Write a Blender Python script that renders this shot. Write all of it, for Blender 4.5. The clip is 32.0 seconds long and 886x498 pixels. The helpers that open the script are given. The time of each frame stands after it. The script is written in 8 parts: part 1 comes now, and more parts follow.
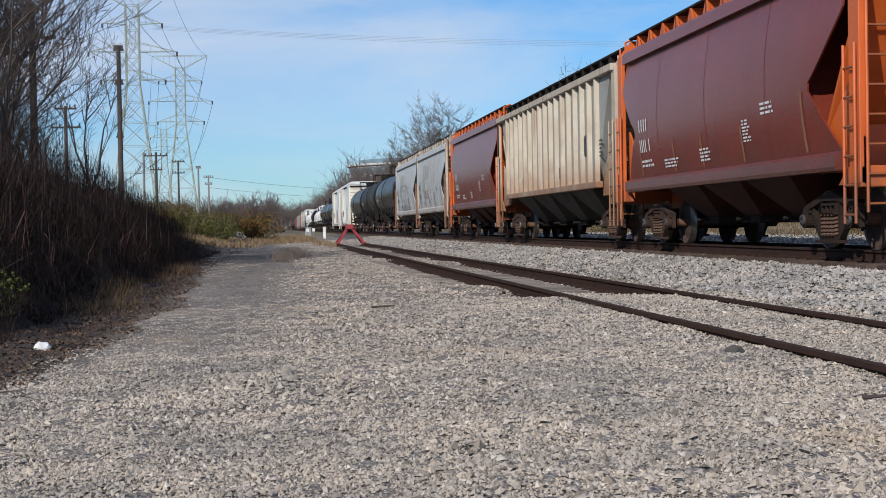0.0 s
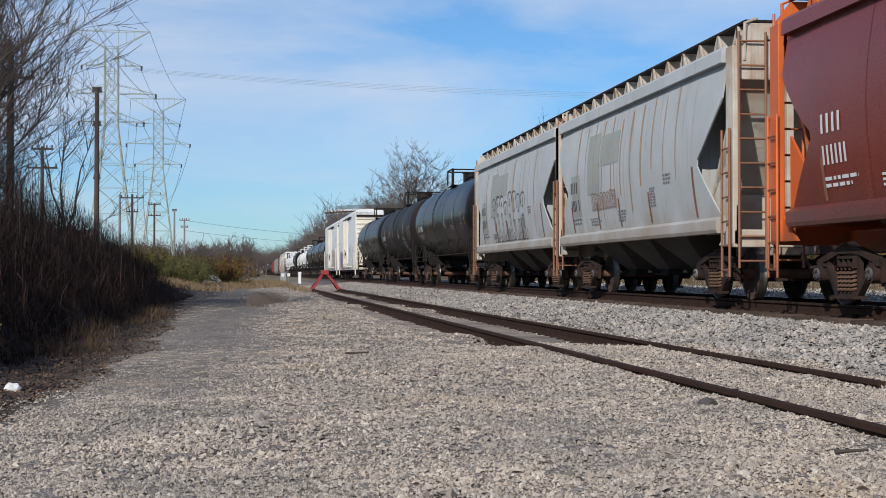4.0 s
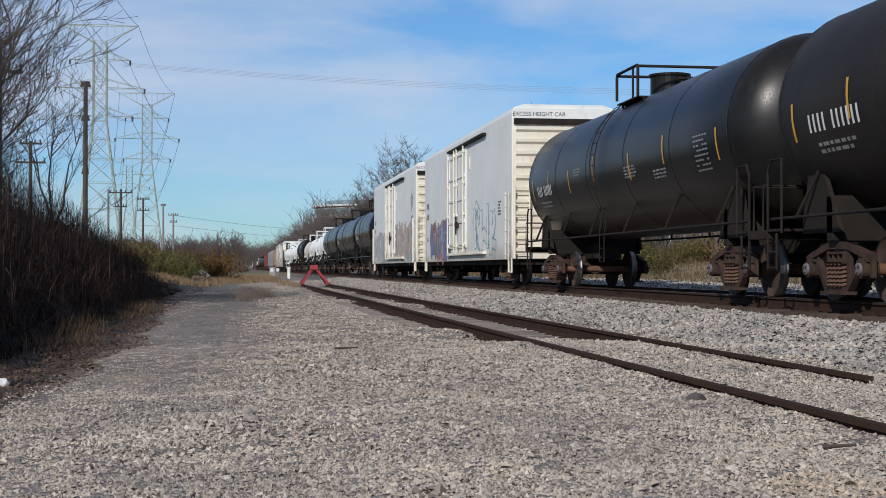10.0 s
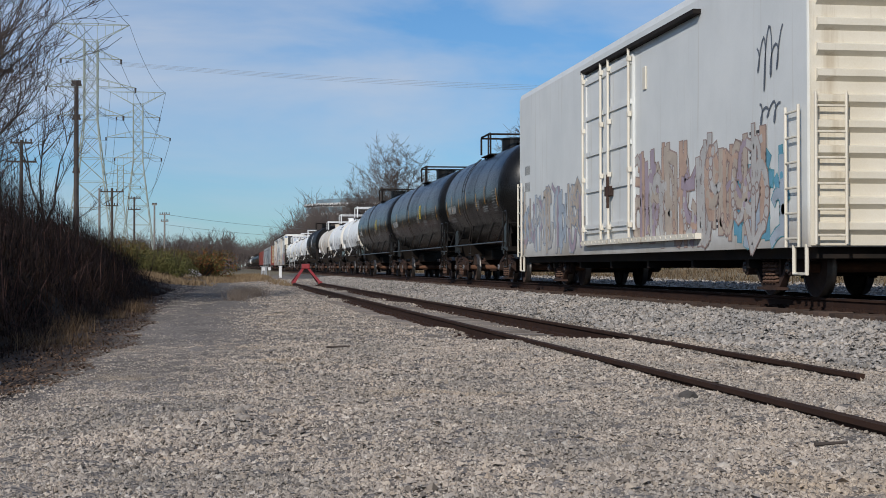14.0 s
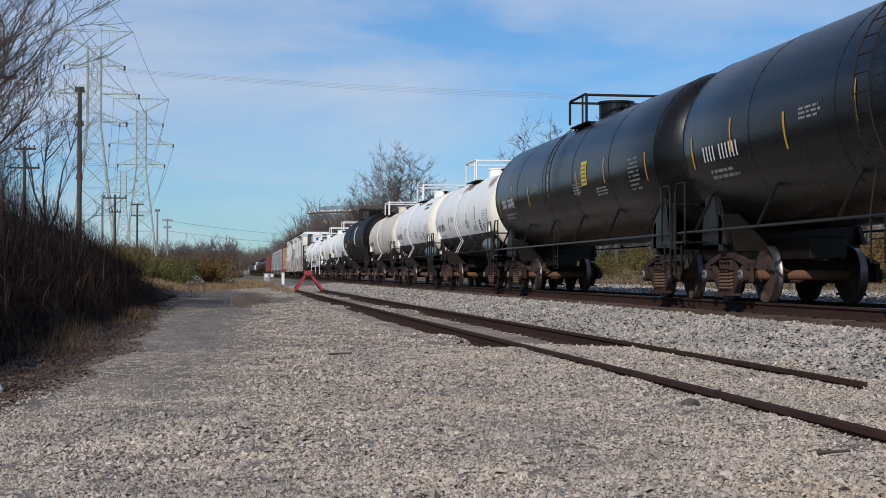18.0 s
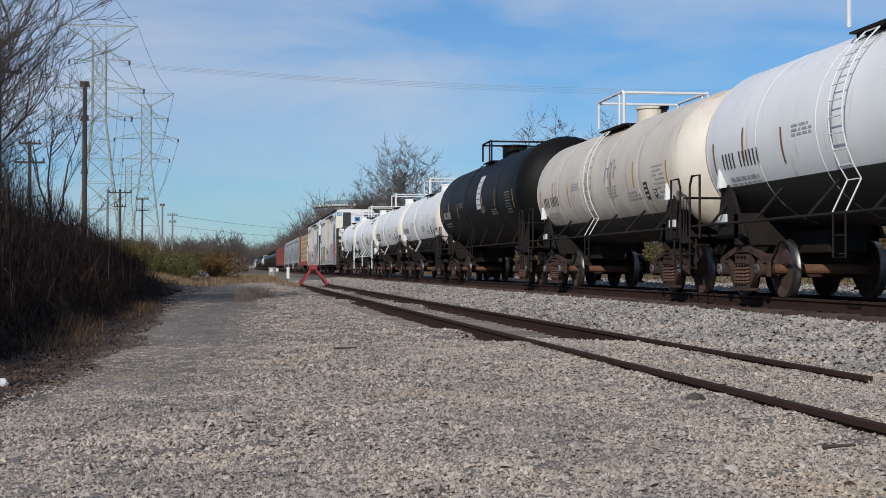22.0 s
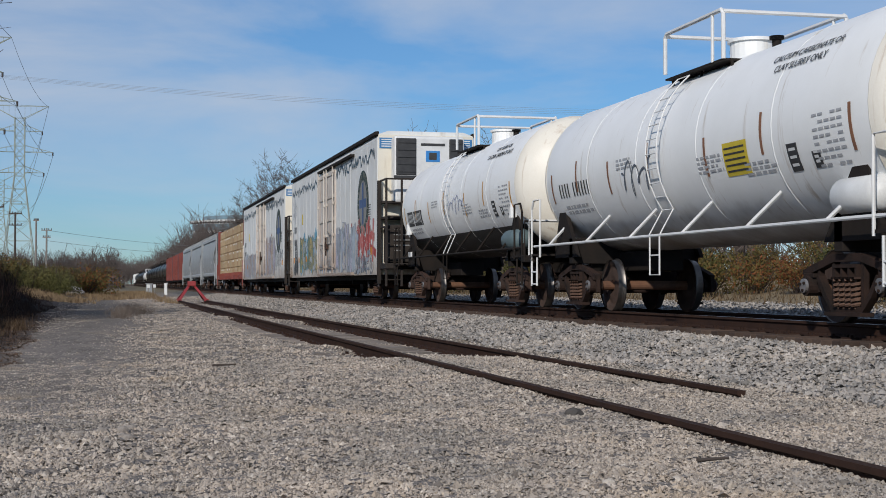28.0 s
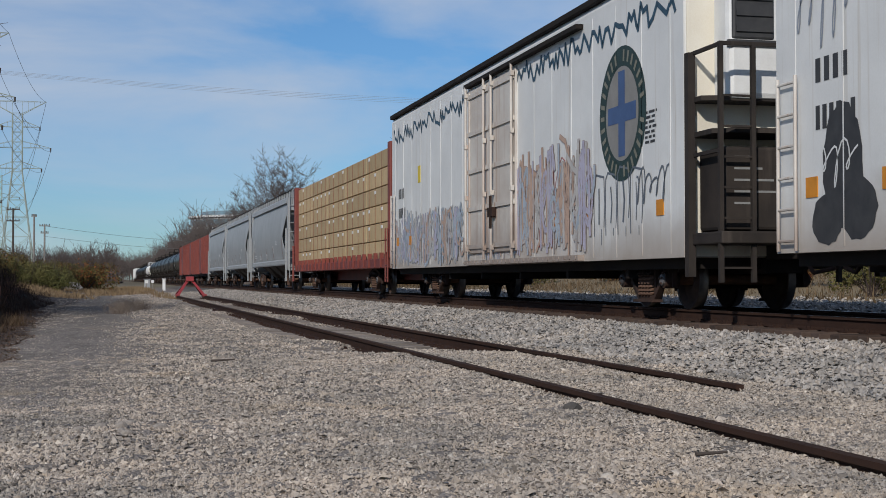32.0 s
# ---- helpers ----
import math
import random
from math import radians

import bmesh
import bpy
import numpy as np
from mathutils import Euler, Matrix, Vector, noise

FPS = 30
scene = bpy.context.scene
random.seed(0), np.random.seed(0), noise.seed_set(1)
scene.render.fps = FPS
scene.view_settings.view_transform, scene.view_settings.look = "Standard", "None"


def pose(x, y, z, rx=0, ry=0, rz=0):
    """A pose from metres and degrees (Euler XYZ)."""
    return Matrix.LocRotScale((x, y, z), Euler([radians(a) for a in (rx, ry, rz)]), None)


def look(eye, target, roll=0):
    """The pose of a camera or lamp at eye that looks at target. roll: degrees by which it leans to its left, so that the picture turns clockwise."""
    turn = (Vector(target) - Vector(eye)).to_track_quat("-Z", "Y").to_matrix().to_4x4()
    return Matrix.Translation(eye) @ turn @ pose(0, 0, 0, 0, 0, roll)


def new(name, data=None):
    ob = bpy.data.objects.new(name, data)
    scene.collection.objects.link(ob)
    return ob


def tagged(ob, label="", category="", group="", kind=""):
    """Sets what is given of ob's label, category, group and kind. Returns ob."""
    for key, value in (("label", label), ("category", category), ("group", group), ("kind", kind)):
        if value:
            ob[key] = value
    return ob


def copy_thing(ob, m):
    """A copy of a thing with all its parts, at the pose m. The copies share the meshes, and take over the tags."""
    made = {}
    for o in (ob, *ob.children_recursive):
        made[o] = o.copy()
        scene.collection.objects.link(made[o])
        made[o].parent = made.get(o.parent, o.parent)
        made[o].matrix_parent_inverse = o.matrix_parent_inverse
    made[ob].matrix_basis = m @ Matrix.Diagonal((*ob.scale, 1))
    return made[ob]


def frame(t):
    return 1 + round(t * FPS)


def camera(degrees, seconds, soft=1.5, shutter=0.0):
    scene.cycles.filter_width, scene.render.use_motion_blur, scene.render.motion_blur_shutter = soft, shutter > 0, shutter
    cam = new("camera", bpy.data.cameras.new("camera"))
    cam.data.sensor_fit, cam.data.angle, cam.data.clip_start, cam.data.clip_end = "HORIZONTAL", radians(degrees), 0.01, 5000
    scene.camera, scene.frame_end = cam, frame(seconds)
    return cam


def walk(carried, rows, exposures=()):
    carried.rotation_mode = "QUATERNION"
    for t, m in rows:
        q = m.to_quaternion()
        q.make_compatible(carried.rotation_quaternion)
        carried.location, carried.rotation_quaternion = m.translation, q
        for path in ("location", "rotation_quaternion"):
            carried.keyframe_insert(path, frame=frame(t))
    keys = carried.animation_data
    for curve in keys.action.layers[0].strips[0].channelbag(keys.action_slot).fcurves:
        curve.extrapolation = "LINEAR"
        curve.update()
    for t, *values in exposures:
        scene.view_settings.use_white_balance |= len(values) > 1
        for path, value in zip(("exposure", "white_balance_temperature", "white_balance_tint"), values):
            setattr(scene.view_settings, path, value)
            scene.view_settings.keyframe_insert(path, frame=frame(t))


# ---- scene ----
CAM_Z = 0.95
# seconds, tilt, lean, turn of the hand-held camera, which stands in one spot
ROWS = [
    (0, 89.07, 1.02, -6.85), (0.5, 89.19, 0.65, -6.02), (1, 89.47, 0.45, -6.33), (1.5, 89.72, 0.32, -7.88),
    (2, 90.12, 0.14, -8.19), (2.5, 90.43, 0.08, -8.44), (4.5, 91.03, -0.01, -7.73), (5, 89.96, -0.16, -8.08),
    (5.5, 89.56, -0.12, -8.41), (6, 90.05, -0.01, -8.23), (6.5, 90.13, -0.03, -8.50), (7, 90.36, -0.00, -8.47),
    (7.5, 90.51, -0.02, -8.34), (8, 90.47, -0.11, -8.21), (8.5, 90.57, -0.01, -8.19), (9, 90.70, 0.00, -8.17),
    (9.5, 90.78, -0.02, -8.17), (10, 90.79, -0.04, -8.28), (10.5, 90.67, 0.04, -8.30), (11, 90.45, -0.02, -8.69),
    (11.5, 90.18, 0.04, -8.60), (12, 90.45, -0.00, -8.50), (12.5, 90.56, 0.07, -8.50), (13, 90.61, 0.05, -8.29),
    (13.5, 90.66, 0.12, -8.52), (15.5, 90.96, 0.07, -8.71), (16, 91.00, 0.11, -8.80), (16.5, 90.98, 0.06, -8.54),
    (17, 90.92, -0.04, -8.35), (17.5, 90.94, -0.03, -8.39), (18, 91.02, -0.06, -8.51), (18.5, 91.01, -0.09, -8.33),
    (19, 91.09, -0.01, -8.41), (19.5, 90.92, -0.04, -8.24), (20, 91.03, -0.05, -8.34), (20.5, 91.12, -0.02, -8.34),
    (21, 91.12, -0.04, -8.02), (21.5, 91.13, -0.03, -8.22), (22, 90.79, -0.04, -8.31), (22.5, 90.75, -0.04, -8.11),
    (23, 90.84, -0.03, -8.08), (23.5, 90.73, -0.04, -7.91), (24, 90.38, 0.06, -9.36), (24.5, 89.25, 0.08, -9.77),
    (25, 90.02, -0.03, -9.60), (25.5, 89.79, -0.21, -11.07), (27.5, 91.41, -0.02, -12.49), (28, 91.45, -0.06, -13.15),
    (28.5, 91.43, -0.03, -13.63), (29, 91.45, 0.01, -14.02), (29.5, 91.51, 0.07, -13.98), (30, 91.42, 0.04, -14.04),
    (30.5, 91.36, 0.03, -14.15), (31, 91.28, 0.01, -13.56), (31.5, 91.27, -0.04, -13.41), (32, 91.24, 0.07, -13.22),
]
cam = camera(34.82, 32.0, soft=0.9)
EXPOSURES = [(0, 0.0), (2.5, 0.0), (7, -0.03), (10, -0.12), (13, -0.3), (17, -0.15), (21, -0.25), (25, -0.28), (28, -0.36), (32, -0.38)]
walk(cam, [(t, pose(0, 0, CAM_Z, rx, ry, rz)) for t, rx, ry, rz in ROWS], EXPOSURES)

# ---- light ----
SUN_EL, SUN_AZ = radians(29), radians(-33)       # azimuth: from straight behind the camera towards the train's side
sun_from = Vector((math.sin(SUN_AZ) * math.cos(SUN_EL), -math.cos(SUN_AZ) * math.cos(SUN_EL), math.sin(SUN_EL)))
sun = new("sun", bpy.data.lights.new("sun", "SUN"))
sun.data.energy, sun.data.angle, sun.data.color = 3.9, radians(0.6), (1.0, 0.95, 0.89)
sun.matrix_basis = look(sun_from * 50, (0, 0, 0))
world = bpy.data.worlds.new("world")
scene.world = world
world.use_nodes = True
wt = world.node_tree
wt.nodes.clear()


def wn(kind, **values):
    n = wt.nodes.new(kind)
    for k, v in values.items():
        n.inputs[k].default_value = v
    return n


w_out, w_bg, w_sky = wn("ShaderNodeOutputWorld"), wn("ShaderNodeBackground", Strength=0.092), wn("ShaderNodeTexSky")
w_sky.sky_type, w_sky.sun_disc = "NISHITA", False
w_sky.sun_elevation, w_sky.sun_rotation = SUN_EL, math.pi - SUN_AZ
w_sky.air_density, w_sky.dust_density, w_sky.ozone_density = 1.0, 0.1, 1.6
# thin high cloud drawn out in long streaks over the sky
w_co, w_map, w_noise, w_ramp, w_mix = wn("ShaderNodeTexCoord"), wn("ShaderNodeMapping"), wn("ShaderNodeTexNoise", Scale=2.6, Detail=7.0, Roughness=0.55, Distortion=0.35), wn("ShaderNodeValToRGB"), wn("ShaderNodeMix")
w_map.inputs["Scale"].default_value = (0.9, 0.9, 3.6)
w_map.inputs["Rotation"].default_value = (0.0, 0.16, 0.4)
w_map.inputs["Location"].default_value = (0.35, 0.1, 0.2)
w_ramp.color_ramp.elements[0].position, w_ramp.color_ramp.elements[1].position = 0.40, 0.66
w_mix.data_type = "RGBA"
w_mix.inputs[7].default_value = (7.0, 7.7, 9.0, 1)
w_amount = wn("ShaderNodeMath")
w_amount.operation = "MULTIPLY"
w_amount.inputs[1].default_value = 0.74
wt.links.new(w_co.outputs["Generated"], w_map.inputs["Vector"])
wt.links.new(w_map.outputs[0], w_noise.inputs["Vector"])
wt.links.new(w_noise.outputs[0], w_ramp.inputs[0])
wt.links.new(w_ramp.outputs[0], w_amount.inputs[0])
wt.links.new(w_amount.outputs[0], w_mix.inputs[0])
w_tint = wn("ShaderNodeMix")
w_tint.data_type, w_tint.blend_type = "RGBA", "MULTIPLY"
w_tint.inputs[0].default_value = 1.0
w_sep, w_grad = wn("ShaderNodeSeparateXYZ"), wn("ShaderNodeValToRGB")
w_grad.color_ramp.elements[0].position, w_grad.color_ramp.elements[0].color = 0.0, (0.475, 0.75, 1.14, 1)
w_grad.color_ramp.elements[1].position, w_grad.color_ramp.elements[1].color = 0.22, (0.54, 0.87, 1.22, 1)
wt.links.new(w_co.outputs["Generated"], w_sep.inputs[0])
wt.links.new(w_sep.outputs[2], w_grad.inputs[0])
wt.links.new(w_grad.outputs[0], w_tint.inputs[7])
wt.links.new(w_sky.outputs[0], w_tint.inputs[6])
wt.links.new(w_tint.outputs[2], w_mix.inputs[6])
wt.links.new(w_mix.outputs[2], w_bg.inputs["Color"])
wt.links.new(w_bg.outputs[0], w_out.inputs["Surface"])

# ---- materials ----


def material(name, color, color2=None, rough=0.6, metal=0.0, scale=3.0, fine=40.0, bump=0.1, random_amount=0.0, island=False, streak=None, dirt=None, spec=0.5, bump_scale=None):
    """A surface with two scales of variation: color to color2 by broad noise, fine grain, streaks that run down (streak: colour, amount), grime near the rails (dirt: colour, z0, z1)."""
    m = bpy.data.materials.new(name)
    m.use_nodes = True
    t = m.node_tree
    b = t.nodes["Principled BSDF"]
    b.inputs["Metallic"].default_value = metal
    b.inputs["Specular IOR Level"].default_value = spec

    def node(kind, **values):
        n = t.nodes.new(kind)
        for k, v in values.items():
            n.inputs[k].default_value = v
        return n

    def mix(a, c, fac, blend="MIX"):
        n = node("ShaderNodeMix")
        n.data_type, n.blend_type = "RGBA", blend
        for i, v in ((0, fac), (6, a), (7, c)):
            if isinstance(v, (int, float)):
                n.inputs[i].default_value = v
            elif isinstance(v, tuple):
                n.inputs[i].default_value = (*v[:3], 1)
            else:
                t.links.new(v, n.inputs[i])
        return n.outputs[2]

    def ramp(source, lo, hi):
        n = node("ShaderNodeMapRange")
        n.inputs["From Min"].default_value, n.inputs["From Max"].default_value = lo, hi
        t.links.new(source, n.inputs["Value"])
        return n.outputs[0]
    co = node("ShaderNodeTexCoord").outputs["Object"]
    broad = node("ShaderNodeTexNoise", Scale=scale, Detail=5.0, Roughness=0.6)
    grain = node("ShaderNodeTexNoise", Scale=fine, Detail=4.0, Roughness=0.65)
    t.links.new(co, broad.inputs["Vector"])
    t.links.new(co, grain.inputs["Vector"])
    col = mix(tuple(color), tuple(color2 or [c * 0.8 for c in color]), ramp(broad.outputs[0], 0.35, 0.68))
    col = mix(col, grain.outputs[0], 0.16, "OVERLAY")
    if random_amount:
        if island:
            value = node("ShaderNodeNewGeometry").outputs["Random Per Island"]
        else:
            value = node("ShaderNodeObjectInfo").outputs["Random"]
        hsv = node("ShaderNodeHueSaturation")
        t.links.new(ramp(value, -0.0, 1.0), hsv.inputs["Value"])
        r = hsv.inputs["Value"].links[0].from_node
        r.inputs["To Min"].default_value, r.inputs["To Max"].default_value = 1 - random_amount, 1 + random_amount
        t.links.new(col, hsv.inputs["Color"])
        col = hsv.outputs[0]
    if streak:
        mp = node("ShaderNodeMapping")
        mp.inputs["Scale"].default_value = (1.2, 2.6, 0.09)
        t.links.new(co, mp.inputs["Vector"])
        sn = node("ShaderNodeTexNoise", Scale=2.2, Detail=6.0, Roughness=0.62)
        t.links.new(mp.outputs[0], sn.inputs["Vector"])
        col = mix(col, streak[0], ramp(sn.outputs[0], 0.62 - 0.14 * streak[1], 0.80 - 0.1 * streak[1]))
    if dirt:
        sep = node("ShaderNodeSeparateXYZ")
        t.links.new(co, sep.inputs[0])
        add = node("ShaderNodeMath")
        add.operation = "MULTIPLY_ADD"
        t.links.new(broad.outputs[0], add.inputs[0])
        add.inputs[1].default_value = -1.1
        t.links.new(sep.outputs[2], add.inputs[2])
        col = mix(col, dirt[0], ramp(add.outputs[0], dirt[2] - 0.55, dirt[1] - 0.55))
    t.links.new(col, b.inputs["Base Color"])
    rr = ramp(grain.outputs[0], 0.2, 0.8)
    n = rr.node
    n.inputs["To Min"].default_value, n.inputs["To Max"].default_value = max(0.02, rough - 0.1), min(1, rough + 0.12)
    t.links.new(rr, b.inputs["Roughness"])
    if bump:
        bp = node("ShaderNodeBump", Strength=bump, Distance=0.02)
        if bump_scale:
            bn = node("ShaderNodeTexNoise", Scale=bump_scale, Detail=3.0)
            t.links.new(co, bn.inputs["Vector"])
            t.links.new(bn.outputs[0], bp.inputs["Height"])
        else:
            t.links.new(grain.outputs[0], bp.inputs["Height"])
        t.links.new(bp.outputs[0], b.inputs["Normal"])
    return m


RUST = (0.19, 0.075, 0.035)
M_RED = material("red_brown_paint", (0.20, 0.036, 0.021), (0.16, 0.031, 0.019), 0.3, scale=0.7, bump=0.12, bump_scale=1.1, streak=((0.21, 0.07, 0.055), 0.25), dirt=((0.10, 0.035, 0.025), 0.9, 1.8))
M_ORANGE = material("orange_paint", (0.62, 0.13, 0.025), (0.52, 0.10, 0.02), 0.45, scale=1.5, dirt=((0.22, 0.075, 0.03), 0.7, 1.5))
M_CREAM = material("cream_paint_rusting", (0.52, 0.46, 0.36), (0.42, 0.35, 0.26), 0.6, scale=1.2, streak=(RUST, 0.7), dirt=((0.26, 0.13, 0.065), 1.2, 2.4))
M_GREYCAR = material("pale_grey_paint", (0.48, 0.495, 0.49), (0.41, 0.425, 0.415), 0.55, scale=0.9, streak=((0.36, 0.20, 0.10), 0.34), dirt=((0.34, 0.26, 0.19), 1.0, 1.7))
M_GREYHOP = material("plain_grey_paint", (0.34, 0.35, 0.35), (0.28, 0.29, 0.29), 0.5, scale=0.8, streak=((0.2, 0.18, 0.15), 0.3))
M_BLACK = material("black_tank_paint", (0.0085, 0.0085, 0.009), (0.015, 0.0135, 0.012), 0.32, scale=0.8, bump=0.05, bump_scale=1.2, streak=((0.022, 0.028, 0.022), 0.25), dirt=((0.013, 0.010, 0.008), 1.0, 1.9), spec=0.22)
M_MATT = material("flat_black_tank_paint", (0.0065, 0.0065, 0.007), (0.010, 0.0095, 0.009), 0.5, scale=0.8, bump=0.05, bump_scale=1.2, streak=((0.018, 0.016, 0.014), 0.25), spec=0.1)
M_GLOSS = material("glossy_black_tank_paint", (0.005, 0.005, 0.0055), (0.009, 0.0085, 0.008), 0.27, scale=0.8, bump=0.03, bump_scale=0.9, dirt=((0.009, 0.008, 0.007), 0.9, 1.5), spec=0.3)
M_WHITE = material("white_tank_paint", (0.88, 0.88, 0.86), (0.82, 0.82, 0.795), 0.42, scale=0.9, bump=0.05, bump_scale=1.2, streak=((0.46, 0.38, 0.29), 0.2), dirt=((0.36, 0.31, 0.25), 1.0, 1.6))
M_CREAMTANK = material("stained_cream_tank_paint", (0.70, 0.64, 0.54), (0.60, 0.53, 0.44), 0.5, scale=0.9, streak=((0.32, 0.2, 0.12), 0.4), dirt=((0.3, 0.23, 0.17), 1.0, 1.9))
M_REEFER = material("white_reefer_paint", (0.73, 0.735, 0.705), (0.645, 0.655, 0.63), 0.45, scale=0.6, bump=0.1, bump_scale=1.6, streak=((0.5, 0.46, 0.38), 0.3), dirt=((0.36, 0.32, 0.27), 0.6, 1.3))
M_REEFEREND = material("cream_reefer_end_paint", (0.76, 0.71, 0.60), (0.68, 0.62, 0.50), 0.5, scale=0.9, streak=((0.45, 0.36, 0.24), 0.25))
M_HEADCREAM = material("weathered_cream_head_paint", (0.80, 0.755, 0.66), (0.72, 0.66, 0.55), 0.45, scale=0.9, streak=((0.42, 0.29, 0.18), 0.3), dirt=((0.36, 0.28, 0.2), 1.0, 1.5))
M_BAND = material("black_lower_band_paint", (0.022, 0.023, 0.024), (0.032, 0.03, 0.027), 0.5, scale=1.0, spec=0.18)
M_FRAME = material("dark_underframe_steel", (0.016, 0.014, 0.013), (0.028, 0.021, 0.017), 0.8, scale=2.0, spec=0.15)
M_TRUCK = material("rusty_truck_casting", (0.060, 0.034, 0.026), (0.026, 0.019, 0.016), 0.85, scale=3.0, bump=0.3, spec=0.2, random_amount=0.4)
M_WHEEL = material("worn_wheel_steel", (0.085, 0.055, 0.042), (0.05, 0.035, 0.03), 0.75, metal=0.0, scale=4.0, spec=0.2)
M_TREAD = material("bright_wheel_tread", (0.22, 0.20, 0.185), (0.15, 0.135, 0.12), 0.45, metal=1.0, scale=6.0, bump=0.02)
M_AXLE = material("rusty_axle", (0.17, 0.085, 0.05), (0.11, 0.06, 0.04), 0.8, scale=4.0, spec=0.2)
M_RAIL = material("rusted_rail_side", (0.050, 0.027, 0.019), (0.034, 0.02, 0.016), 0.8, scale=3.0, spec=0.12)
M_RAILHEAD = material("polished_rail_head", (0.22, 0.20, 0.19), (0.14, 0.12, 0.11), 0.3, metal=0.9, scale=8.0, bump=0.03)
M_TIE = material("weathered_timber_tie", (0.065, 0.044, 0.035), (0.10, 0.072, 0.058), 0.9, scale=3.0, fine=30, bump=0.4, random_amount=0.25, spec=0.15)
M_GREYTIE = material("silvered_timber_tie", (0.22, 0.19, 0.165), (0.15, 0.125, 0.105), 0.9, scale=3.0, fine=30, bump=0.4, random_amount=0.25)
M_STOP = material("red_bumper_paint", (0.33, 0.035, 0.04), (0.22, 0.03, 0.03), 0.55, scale=3.0)
M_WHITEPAINT = material("white_paint", (0.75, 0.75, 0.73), (0.66, 0.66, 0.64), 0.5, scale=3.0)
M_STENCIL = material("white_stencil_paint", (0.72, 0.72, 0.70), (0.6, 0.6, 0.58), 0.6, scale=5.0, bump=0)
M_STENCILBLACK = material("black_stencil_paint", (0.03, 0.03, 0.032), (0.05, 0.05, 0.05), 0.6, scale=5.0, bump=0)
M_PRINTDARK = material("grey_small_print", (0.34, 0.345, 0.36), (0.44, 0.445, 0.45), 0.6, scale=5.0, bump=0)
M_PRINTGREY = material("worn_grey_print", (0.17, 0.17, 0.17), (0.25, 0.25, 0.245), 0.6, scale=5.0, bump=0)
M_PRINTPALE = material("dull_small_print", (0.20, 0.20, 0.195), (0.28, 0.28, 0.27), 0.6, scale=5.0, bump=0)
M_REFLECT = material("yellow_reflector_strip", (0.66, 0.33, 0.03), (0.5, 0.25, 0.04), 0.4, scale=4.0, bump=0)
M_RUSTSTRIP = material("rust_brown_strip", (0.27, 0.12, 0.06), (0.2, 0.09, 0.05), 0.7, scale=4.0, bump=0)
M_LUMBER = material("wrapped_lumber", (0.50, 0.37, 0.20), (0.42, 0.30, 0.16), 0.7, scale=2.0, random_amount=0.16)
M_LUMBERRED = material("oxide_red_paint", (0.22, 0.045, 0.03), (0.15, 0.035, 0.028), 0.6, scale=1.5)

# ---- mesh tools ----


def mesh_of(bm, name, smooth=False):
    me = bpy.data.meshes.new(name)
    bm.to_mesh(me)
    bm.free()
    if smooth:
        me.shade_smooth()
    return me


def part(name, bm, mat, parent, label="", at=None, smooth=False):
    me = mesh_of(bm, name, smooth)
    for m in (mat if isinstance(mat, (list, tuple)) else [mat]):
        me.materials.append(m)
    ob = new(name, me)
    ob.parent = parent
    if at:
        ob.location = at
    return tagged(ob, label)


def empty(name, label, category, group="", at=(0, 0, 0)):
    ob = new(name)
    ob.empty_display_size = 0.2
    ob.location = at
    return tagged(ob, label, category, group)


def box(bm, x0, x1, y0, y1, z0, z1, mi=0, bevel=0.0):
    ret = bmesh.ops.create_cube(bm, size=1.0, matrix=Matrix.Translation(((x0 + x1) / 2, (y0 + y1) / 2, (z0 + z1) / 2)) @ Matrix.Diagonal((abs(x1 - x0), abs(y1 - y0), abs(z1 - z0), 1)))
    vs = ret["verts"]
    fs = {f for v in vs for f in v.link_faces}
    for f in fs:
        f.material_index = mi
    if bevel:
        bmesh.ops.bevel(bm, geom=list({e for v in vs for e in v.link_edges}), offset=bevel, segments=2, affect="EDGES", profile=0.5)
    return bm


def rod(bm, a, b, r, seg=8, r2=None, mi=0):
    a, b = Vector(a), Vector(b)
    d = b - a
    m = Matrix.Translation((a + b) / 2) @ d.to_track_quat("Z", "Y").to_matrix().to_4x4()
    ret = bmesh.ops.create_cone(bm, cap_ends=True, segments=seg, radius1=r, radius2=r if r2 is None else r2, depth=d.length, matrix=m)
    for v in ret["verts"]:
        for f in v.link_faces:
            f.material_index = mi
    return bm


def pipe(bm, pts, r, seg=7):
    """One unbroken tube along the points."""
    pts = [Vector(p) for p in pts]
    rings = []
    for i, p in enumerate(pts):
        d = (pts[min(i + 1, len(pts) - 1)] - pts[max(i - 1, 0)]).normalized()
        if i == 0:
            u = d.orthogonal().normalized()
        else:
            u = (u - d * u.dot(d)).normalized()
        w = d.cross(u)
        rings.append([p + (u * math.cos(2 * math.pi * k / seg) + w * math.sin(2 * math.pi * k / seg)) * r for k in range(seg)])
    return loft(bm, rings)


def loft(bm, rings, close=True, caps=True, mi=0):
    """Joins rings of points (all the same length) into a skin."""
    vr = [[bm.verts.new(p) for p in ring] for ring in rings]
    n = len(vr[0])
    for a, b in zip(vr, vr[1:]):
        for i in range(n if close else n - 1):
            f = bm.faces.new((a[i], a[(i + 1) % n], b[(i + 1) % n], b[i]))
            f.material_index = mi
    if caps and close:
        for ring, flip in ((vr[0], True), (vr[-1], False)):
            f = bm.faces.new(ring[::-1] if flip else ring)
            f.material_index = mi
    return bm


